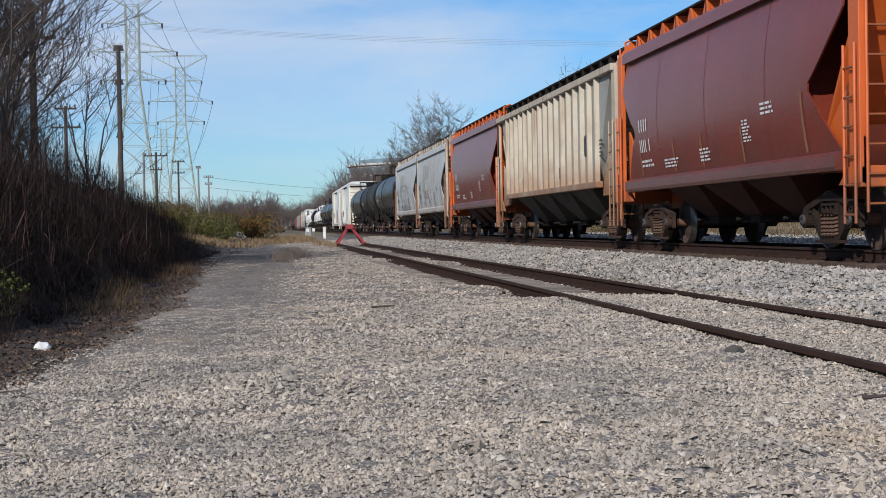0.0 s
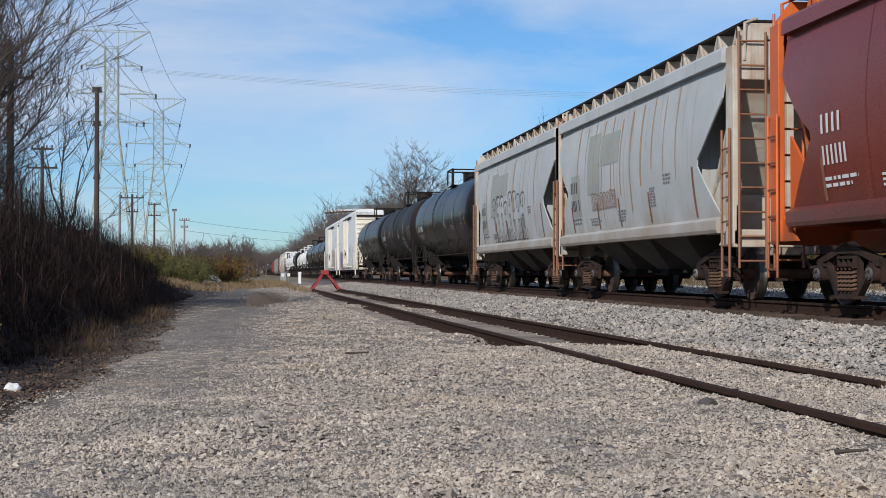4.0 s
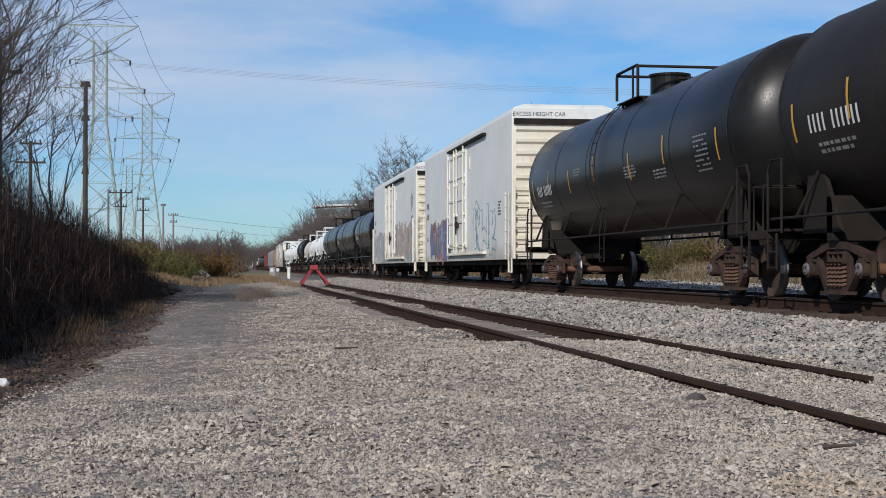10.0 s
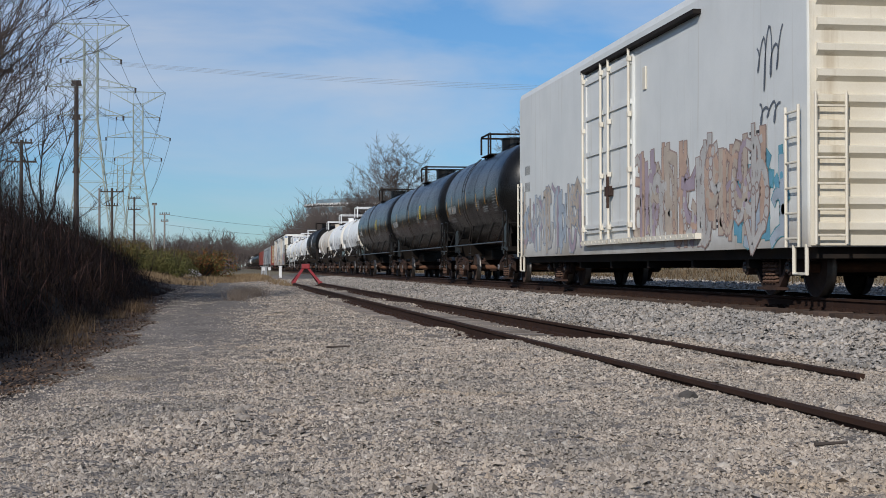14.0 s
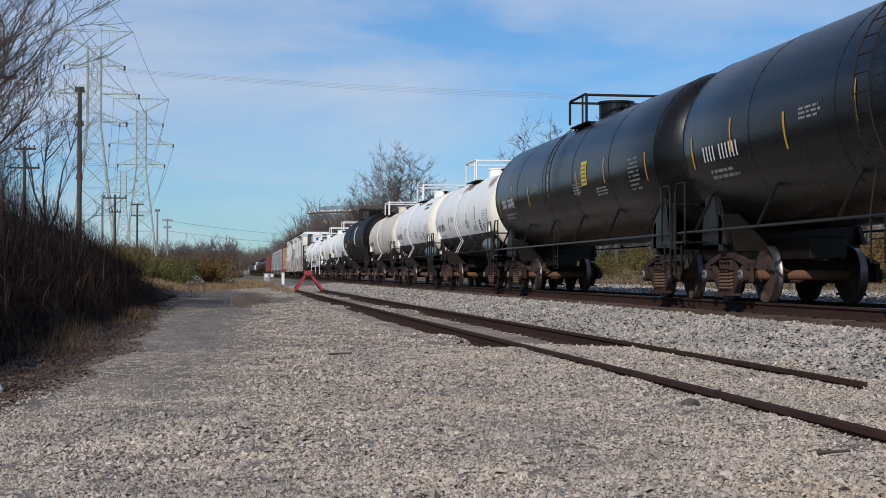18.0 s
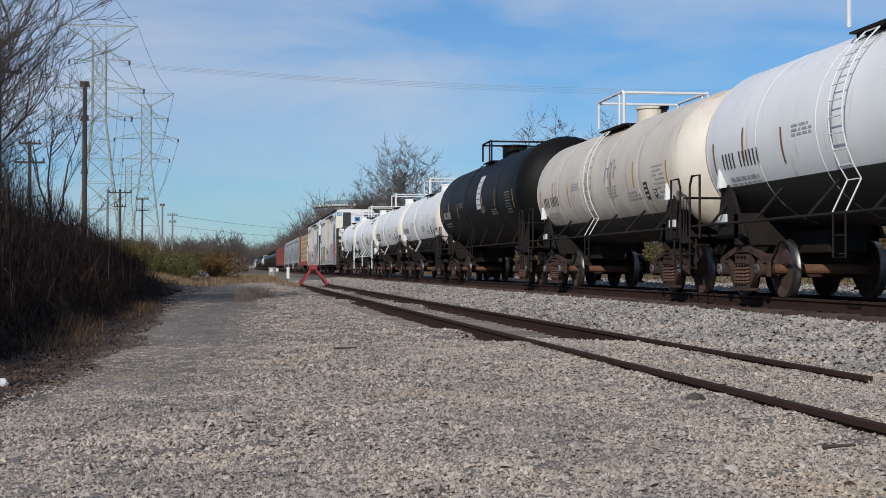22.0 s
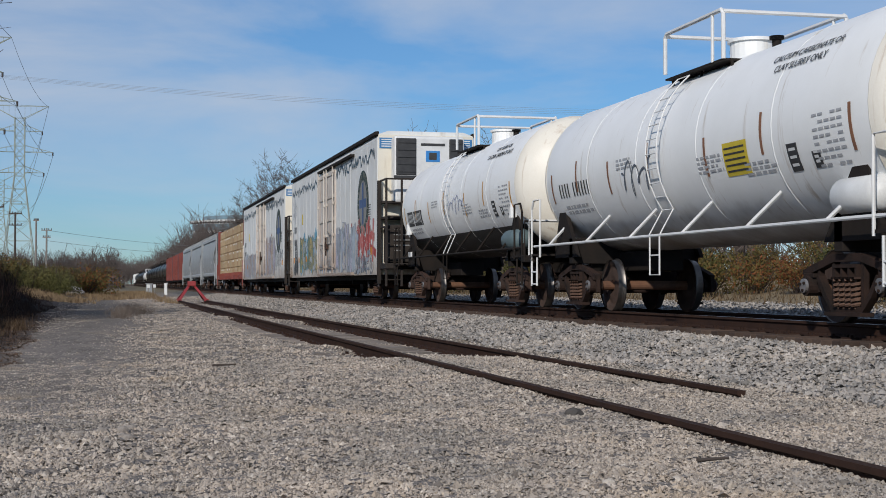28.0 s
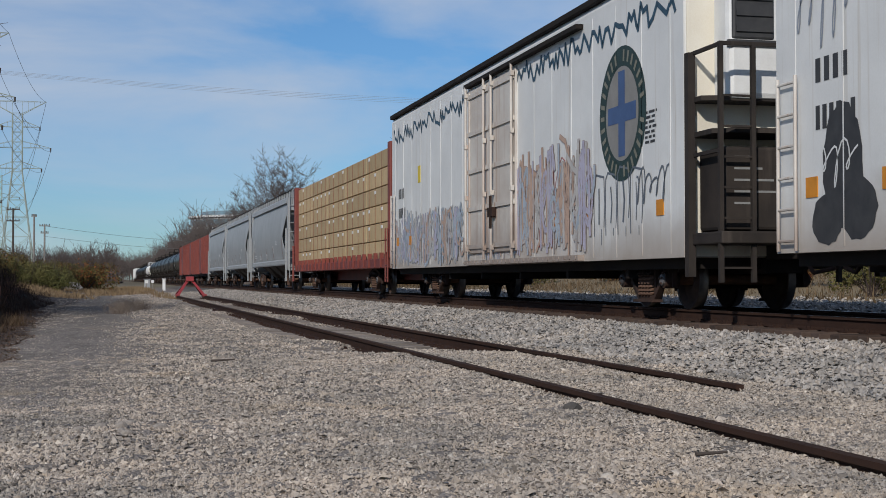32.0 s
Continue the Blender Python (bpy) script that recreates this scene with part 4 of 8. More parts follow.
def centre_flow_hopper(front, rear, mat, end_mat, label, mark_mat, strip_mat, over=2.0, z_top=4.32, seed=1, seams=8, bay_mat=None, extras=None):
    car, half = start_car("covered_hopper", label, "hopper car", front, rear)
    E = half + over
    sec = curved_section(z_top, 1.42)
    Lb = E - 1.95
    bm = bmesh.new()
    ring = [(-x, z) for x, z in sec] + [(0.0, z_top + 0.22)] + [(x, z) for x, z in sec[::-1]]
    loft(bm, [[(x, y, z) for x, z in ring] for y in (-Lb, Lb)])
    part("body", recalc(bm), mat, car, smooth=False)
    # side sheets run on to the ends: cut back to a slanting notch at mid-height
    for s in (-1, 1):
        for e in (-1, 1):
            bm = bmesh.new()
            rows = []
            for x, z in sec:
                t = (z - 1.42) / (z_top - 1.42)
                reach = 1.42 if t > 0.70 else (0.12 + 1.3 * ((t - 0.36) / 0.34) ** 0.8 if t > 0.36 else 0.12 + 1.08 * (0.36 - t) / 0.36)
                rows.append((x, z, reach))
            outer = [[bm.verts.new((s * x, e * Lb, z)) for x, z, r in rows], [bm.verts.new((s * (x - 0.012 * r), e * (Lb + r), z)) for x, z, r in rows]]
            inner = [[bm.verts.new((s * (x - 0.03), e * Lb, z)) for x, z, r in rows], [bm.verts.new((s * (x - 0.03 - 0.012 * r), e * (Lb + r), z)) for x, z, r in rows]]
            for i in range(len(rows) - 1):
                bm.faces.new((outer[0][i], outer[1][i], outer[1][i + 1], outer[0][i + 1]))
                bm.faces.new((inner[0][i], inner[0][i + 1], inner[1][i + 1], inner[1][i]))
                bm.faces.new((outer[1][i], inner[1][i], inner[1][i + 1], outer[1][i + 1]))
            part("side_sheet", recalc(bm), mat, car)
    # roof over the ends, eave band, side sill
    for e in (-1, 1):
        bm = bmesh.new()
        loft(bm, [[(-1.44, y, z_top - 0.03), (-1.44, y, z_top), (0, y, z_top + 0.22), (1.44, y, z_top), (1.44, y, z_top - 0.03), (0, y, z_top + 0.15)] for y in (e * Lb, e * (E - 0.03))])
        part("roof", recalc(bm), mat, car)
    for s in (-1, 1):
        bm = bmesh.new()
        prism(bm, [(s * 1.42, z_top - 0.24), (s * 1.54, z_top - 0.24), (s * 1.52, z_top - 0.02), (s * 1.44, z_top + 0.05), (s * 1.36, z_top)], -Lb - 1.42, Lb + 1.42)
        part("eave_band", recalc(bm), mat, car)
        bm = bmesh.new()
        prism(bm, [(s * 1.36, 1.16), (s * 1.53, 1.16), (s * 1.56, 1.22), (s * 1.56, 1.38), (s * 1.42, 1.46), (s * 1.36, 1.42)], -Lb - 1.2, Lb + 1.2)
        part("side_sill", recalc(bm), mat, car)
    sc = [(z, x) for x, z in sec]

    def side(y, z, off=0.006):
        return (-(np.interp(z, [a for a, _ in sc], [b for _, b in sc]) + off), y, z)
    for k in range(seams):
        y = -Lb + 2 * Lb * (k + 0.5) / seams
        bm = bmesh.new()
        patch(bm, side, y - 0.014, y + 0.014, 1.45, z_top - 0.26, 1, 12)
        part("weld_seam", recalc(bm), mat, car)
    bm = bmesh.new()
    for y in (-Lb + 0.06, -Lb * 0.4, 0.35, Lb * 0.45, Lb * 0.97):
        patch(bm, lambda a, b: side(a, b, 0.010), y - 0.05, y + 0.05, 1.48, 2.1 if abs(y) < Lb - 0.1 else 2.4, 1, 4)
    tagged(part("reflector_strip", recalc(bm), strip_mat, car), kind="stuff")
    bm = bmesh.new()
    sd = lambda a, b: side(a, b, 0.012)
    bars(bm, sd, Lb - 0.2, 2.42, 4, 0.27, 0.075, 1.5, 3, seed)
    bars(bm, sd, Lb - 0.2, 1.98, 6, 0.27, 0.065, 1.2, 3, seed)
    tagged(part("lettering", recalc(bm), mark_mat, car), kind="stuff")
    bm = bmesh.new()
    small_print(bm, sd, Lb - 0.2, 1.76, 2, 1.1, 0.05, seed)
    small_print(bm, sd, Lb * 0.6, 1.72, 3, 1.0, 0.035, seed + 1)
    small_print(bm, sd, Lb * 0.1, 1.80, 4, 0.7, 0.035, seed + 2)
    small_print(bm, sd, -Lb * 0.42, 2.15, 7, 0.4, 0.03, seed + 3)
    small_print(bm, sd, -Lb * 0.62, 2.35, 3, 0.6, 0.04, seed + 4)
    tagged(part("small_print", recalc(bm), M_STENCIL if mark_mat == M_STENCIL else M_PRINTGREY, car), kind="stuff")
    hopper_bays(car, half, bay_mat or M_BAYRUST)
    hopper_ends(car, half, E, end_mat, z_top, slope_in=1.85, rungs=M_RUSTSTRIP if end_mat.name.startswith("rusted") else None)
    running_board(car, E, z_top + 0.03, mat, end_mat if end_mat != mat else mat)
    return car, side, Lb


def ribbed_hopper(front, rear, mat, label, over=1.9, z_top=4.2, sill=1.45, posts=17):
    car, half = start_car("covered_hopper", label, "hopper car", front, rear)
    E = half + over
    bm = bmesh.new()
    L = E - 0.55
    ring = [(-1.44, sill), (-1.44, z_top), (-0.7, z_top + 0.2), (0.7, z_top + 0.2), (1.44, z_top), (1.44, sill)]
    def end_at(z):
        return L - 0.1 - 1.5 * max(0.0, min(1.0, (z_top - 0.2 - z) / (z_top - 0.2 - sill)))
    loft(bm, [[(x, e * end_at(z), z) for x, z in ring] for e in (-1, 1)])
    part("body", recalc(bm), M_PANELGREY, car, "grey side panels between cream posts")
    for s in (-1, 1):
        for k in range(posts):
            y = (L - 1.45) * (2 * k / (posts - 1) - 1)
            bm = bmesh.new()
            loft(bm, [[(s * 1.44, y - 0.11, z), (s * 1.55, y - 0.05, z), (s * 1.55, y + 0.05, z), (s * 1.44, y + 0.11, z)] for z in (sill, z_top - 0.1)])
            part("side_post", recalc(bm), mat, car)
        for name, z0, z1 in (("top_chord", z_top - 0.12, z_top + 0.05), ("side_sill", sill - 0.1, sill + 0.06)):
            bm = bmesh.new()
            ends = E - 0.1 if name == "top_chord" else L - 1.2
            box(bm, s * 1.40, s * 1.58, -ends, ends, z0, z1, bevel=0.015)
            part(name, bm, mat, car)
    side = flat_side(-1.452)
    bm = bmesh.new()
    bars(bm, side, L * 0.90, 2.9, 2, 0.3, 0.2, 0.4)
    bars(bm, side, L * 0.78, 2.9, 2, 0.3, 0.2, 0.4)
    bars(bm, side, L * 0.90, 2.4, 2, 0.3, 0.16, 0.4)
    bars(bm, side, L * 0.78, 2.4, 3, 0.3, 0.16, 0.4)
    small_print(bm, side, L * 0.5, 1.9, 3, 0.5, 0.04, 3)
    small_print(bm, side, -L * 0.2, 2.0, 4, 0.5, 0.04, 4)
    small_print(bm, side, -L * 0.82, 2.5, 5, 0.5, 0.05, 5)
    tagged(part("lettering", recalc(bm), M_STENCILBLACK, car), kind="stuff")
    bm = bmesh.new()
    patch(bm, side, -L * 0.62, -L * 0.62 - 0.55, 2.2, 2.75)
    box(bm, -1.462, -1.455, -L * 0.62 - 0.5, -L * 0.62 - 0.05, 2.25, 2.7)
    part("service_panel", bm, M_STENCILBLACK, car, "black and white stencilled service panel")
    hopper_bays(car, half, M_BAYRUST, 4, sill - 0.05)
    hopper_ends(car, half, E, mat, z_top, slope_in=1.9)
    running_board(car, E, z_top + 0.02, mat, M_FRAME)
    return car


# spray paint: fat strokes on a flat side, layer over layer
PAINTS = {}


def paint(name, color):
    if name not in PAINTS:
        PAINTS[name] = material("spray_paint_" + name, color, tuple(c * 0.8 for c in color), 0.6, scale=3.0, bump=0)
    return PAINTS[name]


def stroke(bm, side, pts, w, lift=0.005):
    """A flat ribbon along points (y, z) on a side, facing the lot."""
    for (y0, z0), (y1, z1) in zip(pts, pts[1:]):
        d = Vector((y1 - y0, z1 - z0))
        if d.length < 1e-4:
            continue
        d.normalize()
        n = Vector((-d.y, d.x)) * w / 2
        e = d * w * 0.3
        q = [(y0 + n.x - e.x, z0 + n.y - e.y), (y0 - n.x - e.x, z0 - n.y - e.y), (y1 - n.x + e.x, z1 - n.y + e.y), (y1 + n.x + e.x, z1 + n.y + e.y)]
        bm.faces.new([bm.verts.new(put(side, a, b, lift)) for a, b in q])
    for k, (y, z) in enumerate(pts[1:-1]):
        bm.faces.new([bm.verts.new(put(side, y + w / 2 * math.cos(a), z + w / 2 * math.sin(a), lift + 0.0004 + 0.00002 * k)) for a in np.linspace(0, 2 * math.pi, 9)[:-1]])


def blob(bm, side, y, z, ry, rz, rnd, lift, n=16, jag=0.18):
    vs = []
    for i in range(n):
        a = 2 * math.pi * i / n
        k = 1 + rnd.uniform(-jag, jag)
        vs.append(bm.verts.new(put(side, y + ry * k * math.cos(a), z + rz * k * math.sin(a), lift)))
    bm.faces.new(vs)


def wildstyle(car, side, y0, y1, z0, z1, palette, line, cloud=None, seed=1, cell=0.75, fat=0.2, pieces=4, rim=0.05):
    """Interlocked, unreadable letters between y0 (rear) and y1 (front): bent fat strokes laid over each other, each with its own rim."""
    rnd = random.Random(seed)
    h = z1 - z0
    n = max(2, int(abs(y0 - y1) / cell))
    sets = {}

    def bag(mat):
        if mat not in sets:
            sets[mat] = bmesh.new()
        return sets[mat]
    if cloud:
        for i in range(n * 2):
            blob(bag(cloud), side, y0 + (y1 - y0) * (i + 0.5) / (2 * n), z0 + h * rnd.uniform(0.42, 0.66), cell * 0.62, h * rnd.uniform(0.36, 0.5), rnd, 0.002 + 0.00004 * i, 20, 0.22)
    lift = 0.005
    for i in range(n):
        c = y0 + (y1 - y0) * (i + 0.5) / n
        tint = palette[(i + seed) % len(palette)]
        for k in range(pieces):
            lean = rnd.uniform(-0.25, 0.25)
            a = c + rnd.uniform(-0.5, 0.5) * cell
            kind = rnd.random()
            if kind < 0.45:
                pts = [(a + lean * v * cell, z0 + h * v + rnd.uniform(-0.05, 0.05)) for v in np.linspace(rnd.uniform(0.03, 0.2), rnd.uniform(0.75, 0.97), 4)]
            elif kind < 0.75:
                m, r = z0 + h * rnd.uniform(0.3, 0.7), h * rnd.uniform(0.16, 0.3)
                t0 = rnd.uniform(0, 6.3)
                pts = [(a + 0.45 * cell * math.cos(t), m + r * math.sin(t)) for t in np.linspace(t0, t0 + rnd.uniform(2.4, 4.6), 8)]
            else:
                z = z0 + h * rnd.uniform(0.08, 0.9)
                pts = [(a - 0.5 * cell, z), (a + rnd.uniform(-0.1, 0.1), z + rnd.uniform(-0.18, 0.18) * h), (a + 0.5 * cell, z + rnd.uniform(-0.2, 0.2) * h)]
            w = fat * rnd.uniform(0.6, 1.25)
            stroke(bag(line), side, pts, w + rim * 2, lift)
            stroke(bag(tint if rnd.random() < 0.62 else rnd.choice(palette)), side, pts, w, lift + 0.00045)
            lift += 0.0001
    for mat, bm in sets.items():
        tagged(part("graffiti", bm, mat, car, "sprayed colours of an unreadable graffiti piece"), kind="stuff")


def tag_scrawl(car, side, y0, y1, z0, z1, mat, seed=1, w=0.035, loops=5):
    bm = bmesh.new()
    n = loops * 12
    pts = []
    for i in range(n):
        t = i / (n - 1)
        a = t * loops * 2 * math.pi
        pts.append((y0 + (y1 - y0) * t + 0.35 * (y1 - y0) / loops * math.sin(a + 0.6), (z0 + z1) / 2 + (z1 - z0) / 2 * math.cos(a) * (0.65 + 0.35 * math.sin(t * 9 + seed))))
    stroke(bm, side, pts, w, 0.009)
    tagged(part("graffiti", bm, mat, car, "thin sprayed scrawl"), kind="stuff")


def outline_letters(car, side, y0, y1, z0, z1, mat, letters, seed, w=0.04):
    """Big hollow letters drawn as outlines only, unreadable."""
    rnd = random.Random(seed)
    wd = (y0 - y1) / letters
    bm = bmesh.new()
    for i in range(letters):
        y = y0 - wd * i
        hh = (z1 - z0) * rnd.uniform(0.8, 1.0)
        a, b = y - wd * 0.06, y - wd * 0.94
        zt, zm = z0 + hh, z0 + hh * rnd.uniform(0.35, 0.6)
        arc = [((a + b) / 2 + (a - b) / 2 * math.cos(t), zt - 0.25 * wd + 0.25 * wd * math.sin(t)) for t in np.linspace(0, math.pi, 7)]
        stroke(bm, side, [(a, z0)] + arc + [(b, z0), (b + wd * 0.3, z0 - 0.03), (b + wd * 0.32, zm), (a - wd * 0.3, zm + 0.05), (a - wd * 0.3, z0 - 0.02), (a, z0)], w, 0.009 + 0.0002 * i)
        c = (a + b) / 2
        stroke(bm, side, [(c + wd * 0.12, zm + hh * 0.2), (c, zt - 0.3 * wd), (c - wd * 0.12, zm + hh * 0.2), (c + wd * 0.12, zm + hh * 0.2)], w * 0.8, 0.009)
    tagged(part("graffiti", bm, mat, car, "large unreadable graffiti letters in black outline"), kind="stuff")


def rust_runs(car, side, ys, z0, z1, mat, seed):
    """Narrow runs of rust down the side, each broken and of its own length."""
    rnd = random.Random(seed)
    bm = bmesh.new()
    for y in ys:
        top = z1 - rnd.uniform(0, 0.3)
        low = z0 + rnd.uniform(0, 1.0) * (z1 - z0) * 0.5
        w = rnd.uniform(0.012, 0.05)
        yy = y
        z = top
        while z > low:
            dz = rnd.uniform(0.15, 0.4)
            patch(bm, side, yy - w, yy + w, max(low, z - dz), z, 1, 1)
            z -= dz
            w *= rnd.uniform(0.8, 1.1)
    tagged(part("rust_run", recalc(bm), mat, car, "brown run of rust down the side"), kind="stuff")


def reefer_door(car, x, y0, y1, z0, z1, mat, hardware, panel):
    """A plug door that stands proud, with lock rods, a rail above and below and a handle."""
    bm = bmesh.new()
    box(bm, x - 0.05, x + 0.02, y0, y1, z0, z1, bevel=0.012)
    door = part("door", bm, panel, car, "plug door with lock rods")
    for z in np.linspace(z0 + 0.15, z1 - 0.15, 5):
        part("batten", box(bmesh.new(), x - 0.085, x - 0.045, y0 + 0.05, y1 - 0.05, z - 0.05, z + 0.05), panel, door)
    for y in np.linspace(y0 + 0.15, y1 - 0.15, 3):
        part("stile", box(bmesh.new(), x - 0.075, x - 0.045, y - 0.04, y + 0.04, z0 + 0.05, z1 - 0.05), panel, door)
    for y in (y0 + 0.06, y0 + 0.42 * (y1 - y0), y1 - 0.42 * (y1 - y0), y1 - 0.06):
        bm = bmesh.new()
        rod(bm, (x - 0.12, y, z0 - 0.15), (x - 0.12, y, z1 + 0.1), 0.028, 8)
        for z in np.linspace(z0 + 0.1, z1 - 0.1, 4):
            box(bm, x - 0.15, x - 0.07, y - 0.055, y + 0.055, z - 0.05, z + 0.05)
        part("lock_rod", bm, mat, door)
    bm = bmesh.new()
    box(bm, x - 0.16, x - 0.11, (y0 + y1) / 2 - 0.35, (y0 + y1) / 2 - 0.28, z0 + 0.5, z0 + 1.2, bevel=0.01)
    box(bm, x - 0.15, x - 0.06, (y0 + y1) / 2 - 0.5, (y0 + y1) / 2 - 0.1, z0 + 0.75, z0 + 0.95, bevel=0.01)
    part("handle", bm, hardware, door)
    bm = bmesh.new()
    w = y1 - y0
    box(bm, x - 0.14, x, y0 - w * 1.05, y1 + 0.05, z1 + 0.08, z1 + 0.16)
    part("door_rail", bm, M_FRAME, car)
    bm = bmesh.new()
    box(bm, x - 0.12, x, y0 - w * 1.05, y1 + 0.1, z0 - 0.26, z0 - 0.16)
    for k in range(26):
        y = y0 - w * 1.02 + (2.05 * w) * k / 25
        rod(bm, (x - 0.13, y, z0 - 0.21), (x - 0.1, y, z0 - 0.21), 0.03, 6)
    part("door_rail", bm, mat, car)


def words(car, text, size, x, y, z, mat, facing="side", name="lettering", align="CENTER"):
    """Readable words in the built-in font, laid on the side (facing -x) or on the front end (facing -y)."""
    cu = bpy.data.curves.new("words", "FONT")
    cu.body, cu.size, cu.align_x, cu.extrude = text, size, align, 0.002
    ob = new("words", cu)
    bpy.context.view_layer.update()
    me = bpy.data.meshes.new_from_object(ob.evaluated_get(bpy.context.evaluated_depsgraph_get()))
    bpy.data.objects.remove(ob)
    bpy.data.curves.remove(cu)
    turn = pose(0, 0, 0, 90, 0, 0) if facing == "end" else pose(0, 0, 0, 90, 0, -90)
    me.transform(turn)
    me.materials.append(mat)
    t = new(name, me)
    t.parent, t.location = car, (x, y, z)
    return tagged(t, kind="stuff")


def reefer_body(car, y0, y1, z0, z1, mat, end_mat, half_w=1.56, corrugated=True):
    """Smooth side panels, flat roof with rounded eaves, corrugated ends."""
    bm = bmesh.new()
    ring = [(-half_w, z0), (-half_w, z1 - 0.25), (-half_w + 0.06, z1 - 0.1), (-half_w + 0.35, z1), (half_w - 0.35, z1), (half_w - 0.06, z1 - 0.1), (half_w, z1 - 0.25), (half_w, z0)]
    prism(bm, ring, y0, y1)
    body = part("body", recalc(bm), mat, car)
    for s, y in ((-1, y0), (1, y1)):
        bm = bmesh.new()
        box(bm, -half_w + 0.04, half_w - 0.04, y, y + s * 0.03, z0 + 0.02, z1 - 0.12)
        panel = part("end_panel", recalc(bm), end_mat, car, "end of the car with horizontal corrugations" if corrugated else "flat painted end of the car")
        if corrugated:
            for k in range(11):
                z = z0 + 0.3 + (z1 - z0 - 1.0) * k / 10
                bm = bmesh.new()
                loft(bm, [[(x, y + s * 0.03, z - 0.13), (x, y + s * 0.11, z - 0.06), (x, y + s * 0.11, z + 0.03), (x, y + s * 0.03, z + 0.06)] for x in (-half_w + 0.12, half_w - 0.12)])
                part("corrugation", recalc(bm), end_mat, panel)
    bm = bmesh.new()
    box(bm, -1.35, 1.35, y0 + 0.15, y1 - 0.15, z0 - 0.16, z0 + 0.01)
    box(bm, -0.3, 0.3, y0, y1, 0.55, z0)
    for y in np.linspace(y0 + 3, y1 - 3, 6):
        box(bm, -1.3, 1.3, y - 0.06, y + 0.06, z0 - 0.3, z0 - 0.1)
    part("underframe", bm, M_FRAME, car)
    return body


def plain_reefer(front, rear, body_front, body_rear, label, piece, seed):
    """Older white refrigerator car with a corrugated cream end, ladder at the corner and graffiti."""
    car, half = start_car("refrigerator_car", label, "boxcar", front, rear)
    mid = (front + rear) / 2
    y0, y1 = body_front - mid, body_rear - mid
    z0, z1 = 0.74, 5.32
    reefer_body(car, y0, y1, z0, z1, M_REEFER, M_REEFEREND)
    X = -1.56
    c = (y0 + y1) / 2
    reefer_door(car, X, c - 1.4, c + 2.4, 1.2, 4.72, M_REEFEREND, M_TRUCK, M_REEFER)
    for s, y in ((-1, y0), (1, y1)):
        for xs in (-1, 1):
            part("ladder", ladder(bmesh.new(), xs * 1.64, y - s * 0.12, y - s * 0.58, 0.74, 2.75, 0.36, 0.018), M_REEFEREND, car)
            part("ladder", end_ladder(bmesh.new(), y + s * 0.16, xs * 1.5, xs * 1.05, 0.78, 2.9, 0.36, 0.018), M_REEFEREND, car)
            step = bmesh.new()
            pipe(step, [(xs * 1.55, y - s * 0.05, 0.78), (xs * 1.55, y - s * 0.05, 0.36), (xs * 1.55, y - s * 0.5, 0.36), (xs * 1.55, y - s * 0.5, 0.78)], 0.03)
            part("step", step, M_REEFEREND, car)
        coupler(car, y - s * 0.1, s)
    bm = bmesh.new()
    box(bm, -1.5, 1.5, y0 - 0.125, y0 - 0.02, 4.72, 4.88)
    part("vent_slot", bm, M_FRAME, car)
    bm = bmesh.new()
    box(bm, -1.5, 1.5, y0 - 0.06, y0, 4.90, 5.2)
    part("name_board", bm, M_WHITEPAINT, car)
    words(car, "EXCESS HEIGHT CAR", 0.17, -0.75, y0 - 0.064, 4.97, M_STENCILBLACK, "end")
    side = flat_side(X - 0.004)
    bm = bmesh.new()
    bars(bm, side, y1 - 0.75, 2.95, 4, 0.24, 0.08, 0.8)
    bars(bm, side, y1 - 0.75, 2.5, 4, 0.24, 0.08, 0.8)
    small_print(bm, side, y1 - 0.7, 1.7, 2, 0.6, 0.05, seed)
    small_print(bm, side, y0 + 2.2, 2.5, 5, 0.5, 0.05, seed + 1)
    small_print(bm, side, y0 + 4.2, 1.2, 2, 1.4, 0.05, seed + 2)
    tagged(part("lettering", recalc(bm), M_STENCILBLACK, car), kind="stuff")
    bm = bmesh.new()
    box(bm, X - 0.03, X, c - 2.2, c - 2.0, 3.9, 4.35, bevel=0.01)
    part("vent_plate", bm, M_REEFEREND, car)
    piece(car, X, y0, y1, c)
    return car


def sky_fringe(car, X, y0, y1, z, seed):
    """The jagged line of mountains painted under the eave of the newer reefers."""
    rnd = random.Random(seed)
    bm = bmesh.new()
    y, pts = y1 - 0.3, []
    while y > y0 + 0.2:
        pts.append((y, z + rnd.uniform(-0.22, 0.22)))
        y -= rnd.uniform(0.07, 0.2)
    stroke(bm, X, pts, 0.085, 0.006)
    part("painted_ridge_line", bm, paint("ridge_blue", (0.035, 0.085, 0.13)), car, "jagged blue-green painted line")


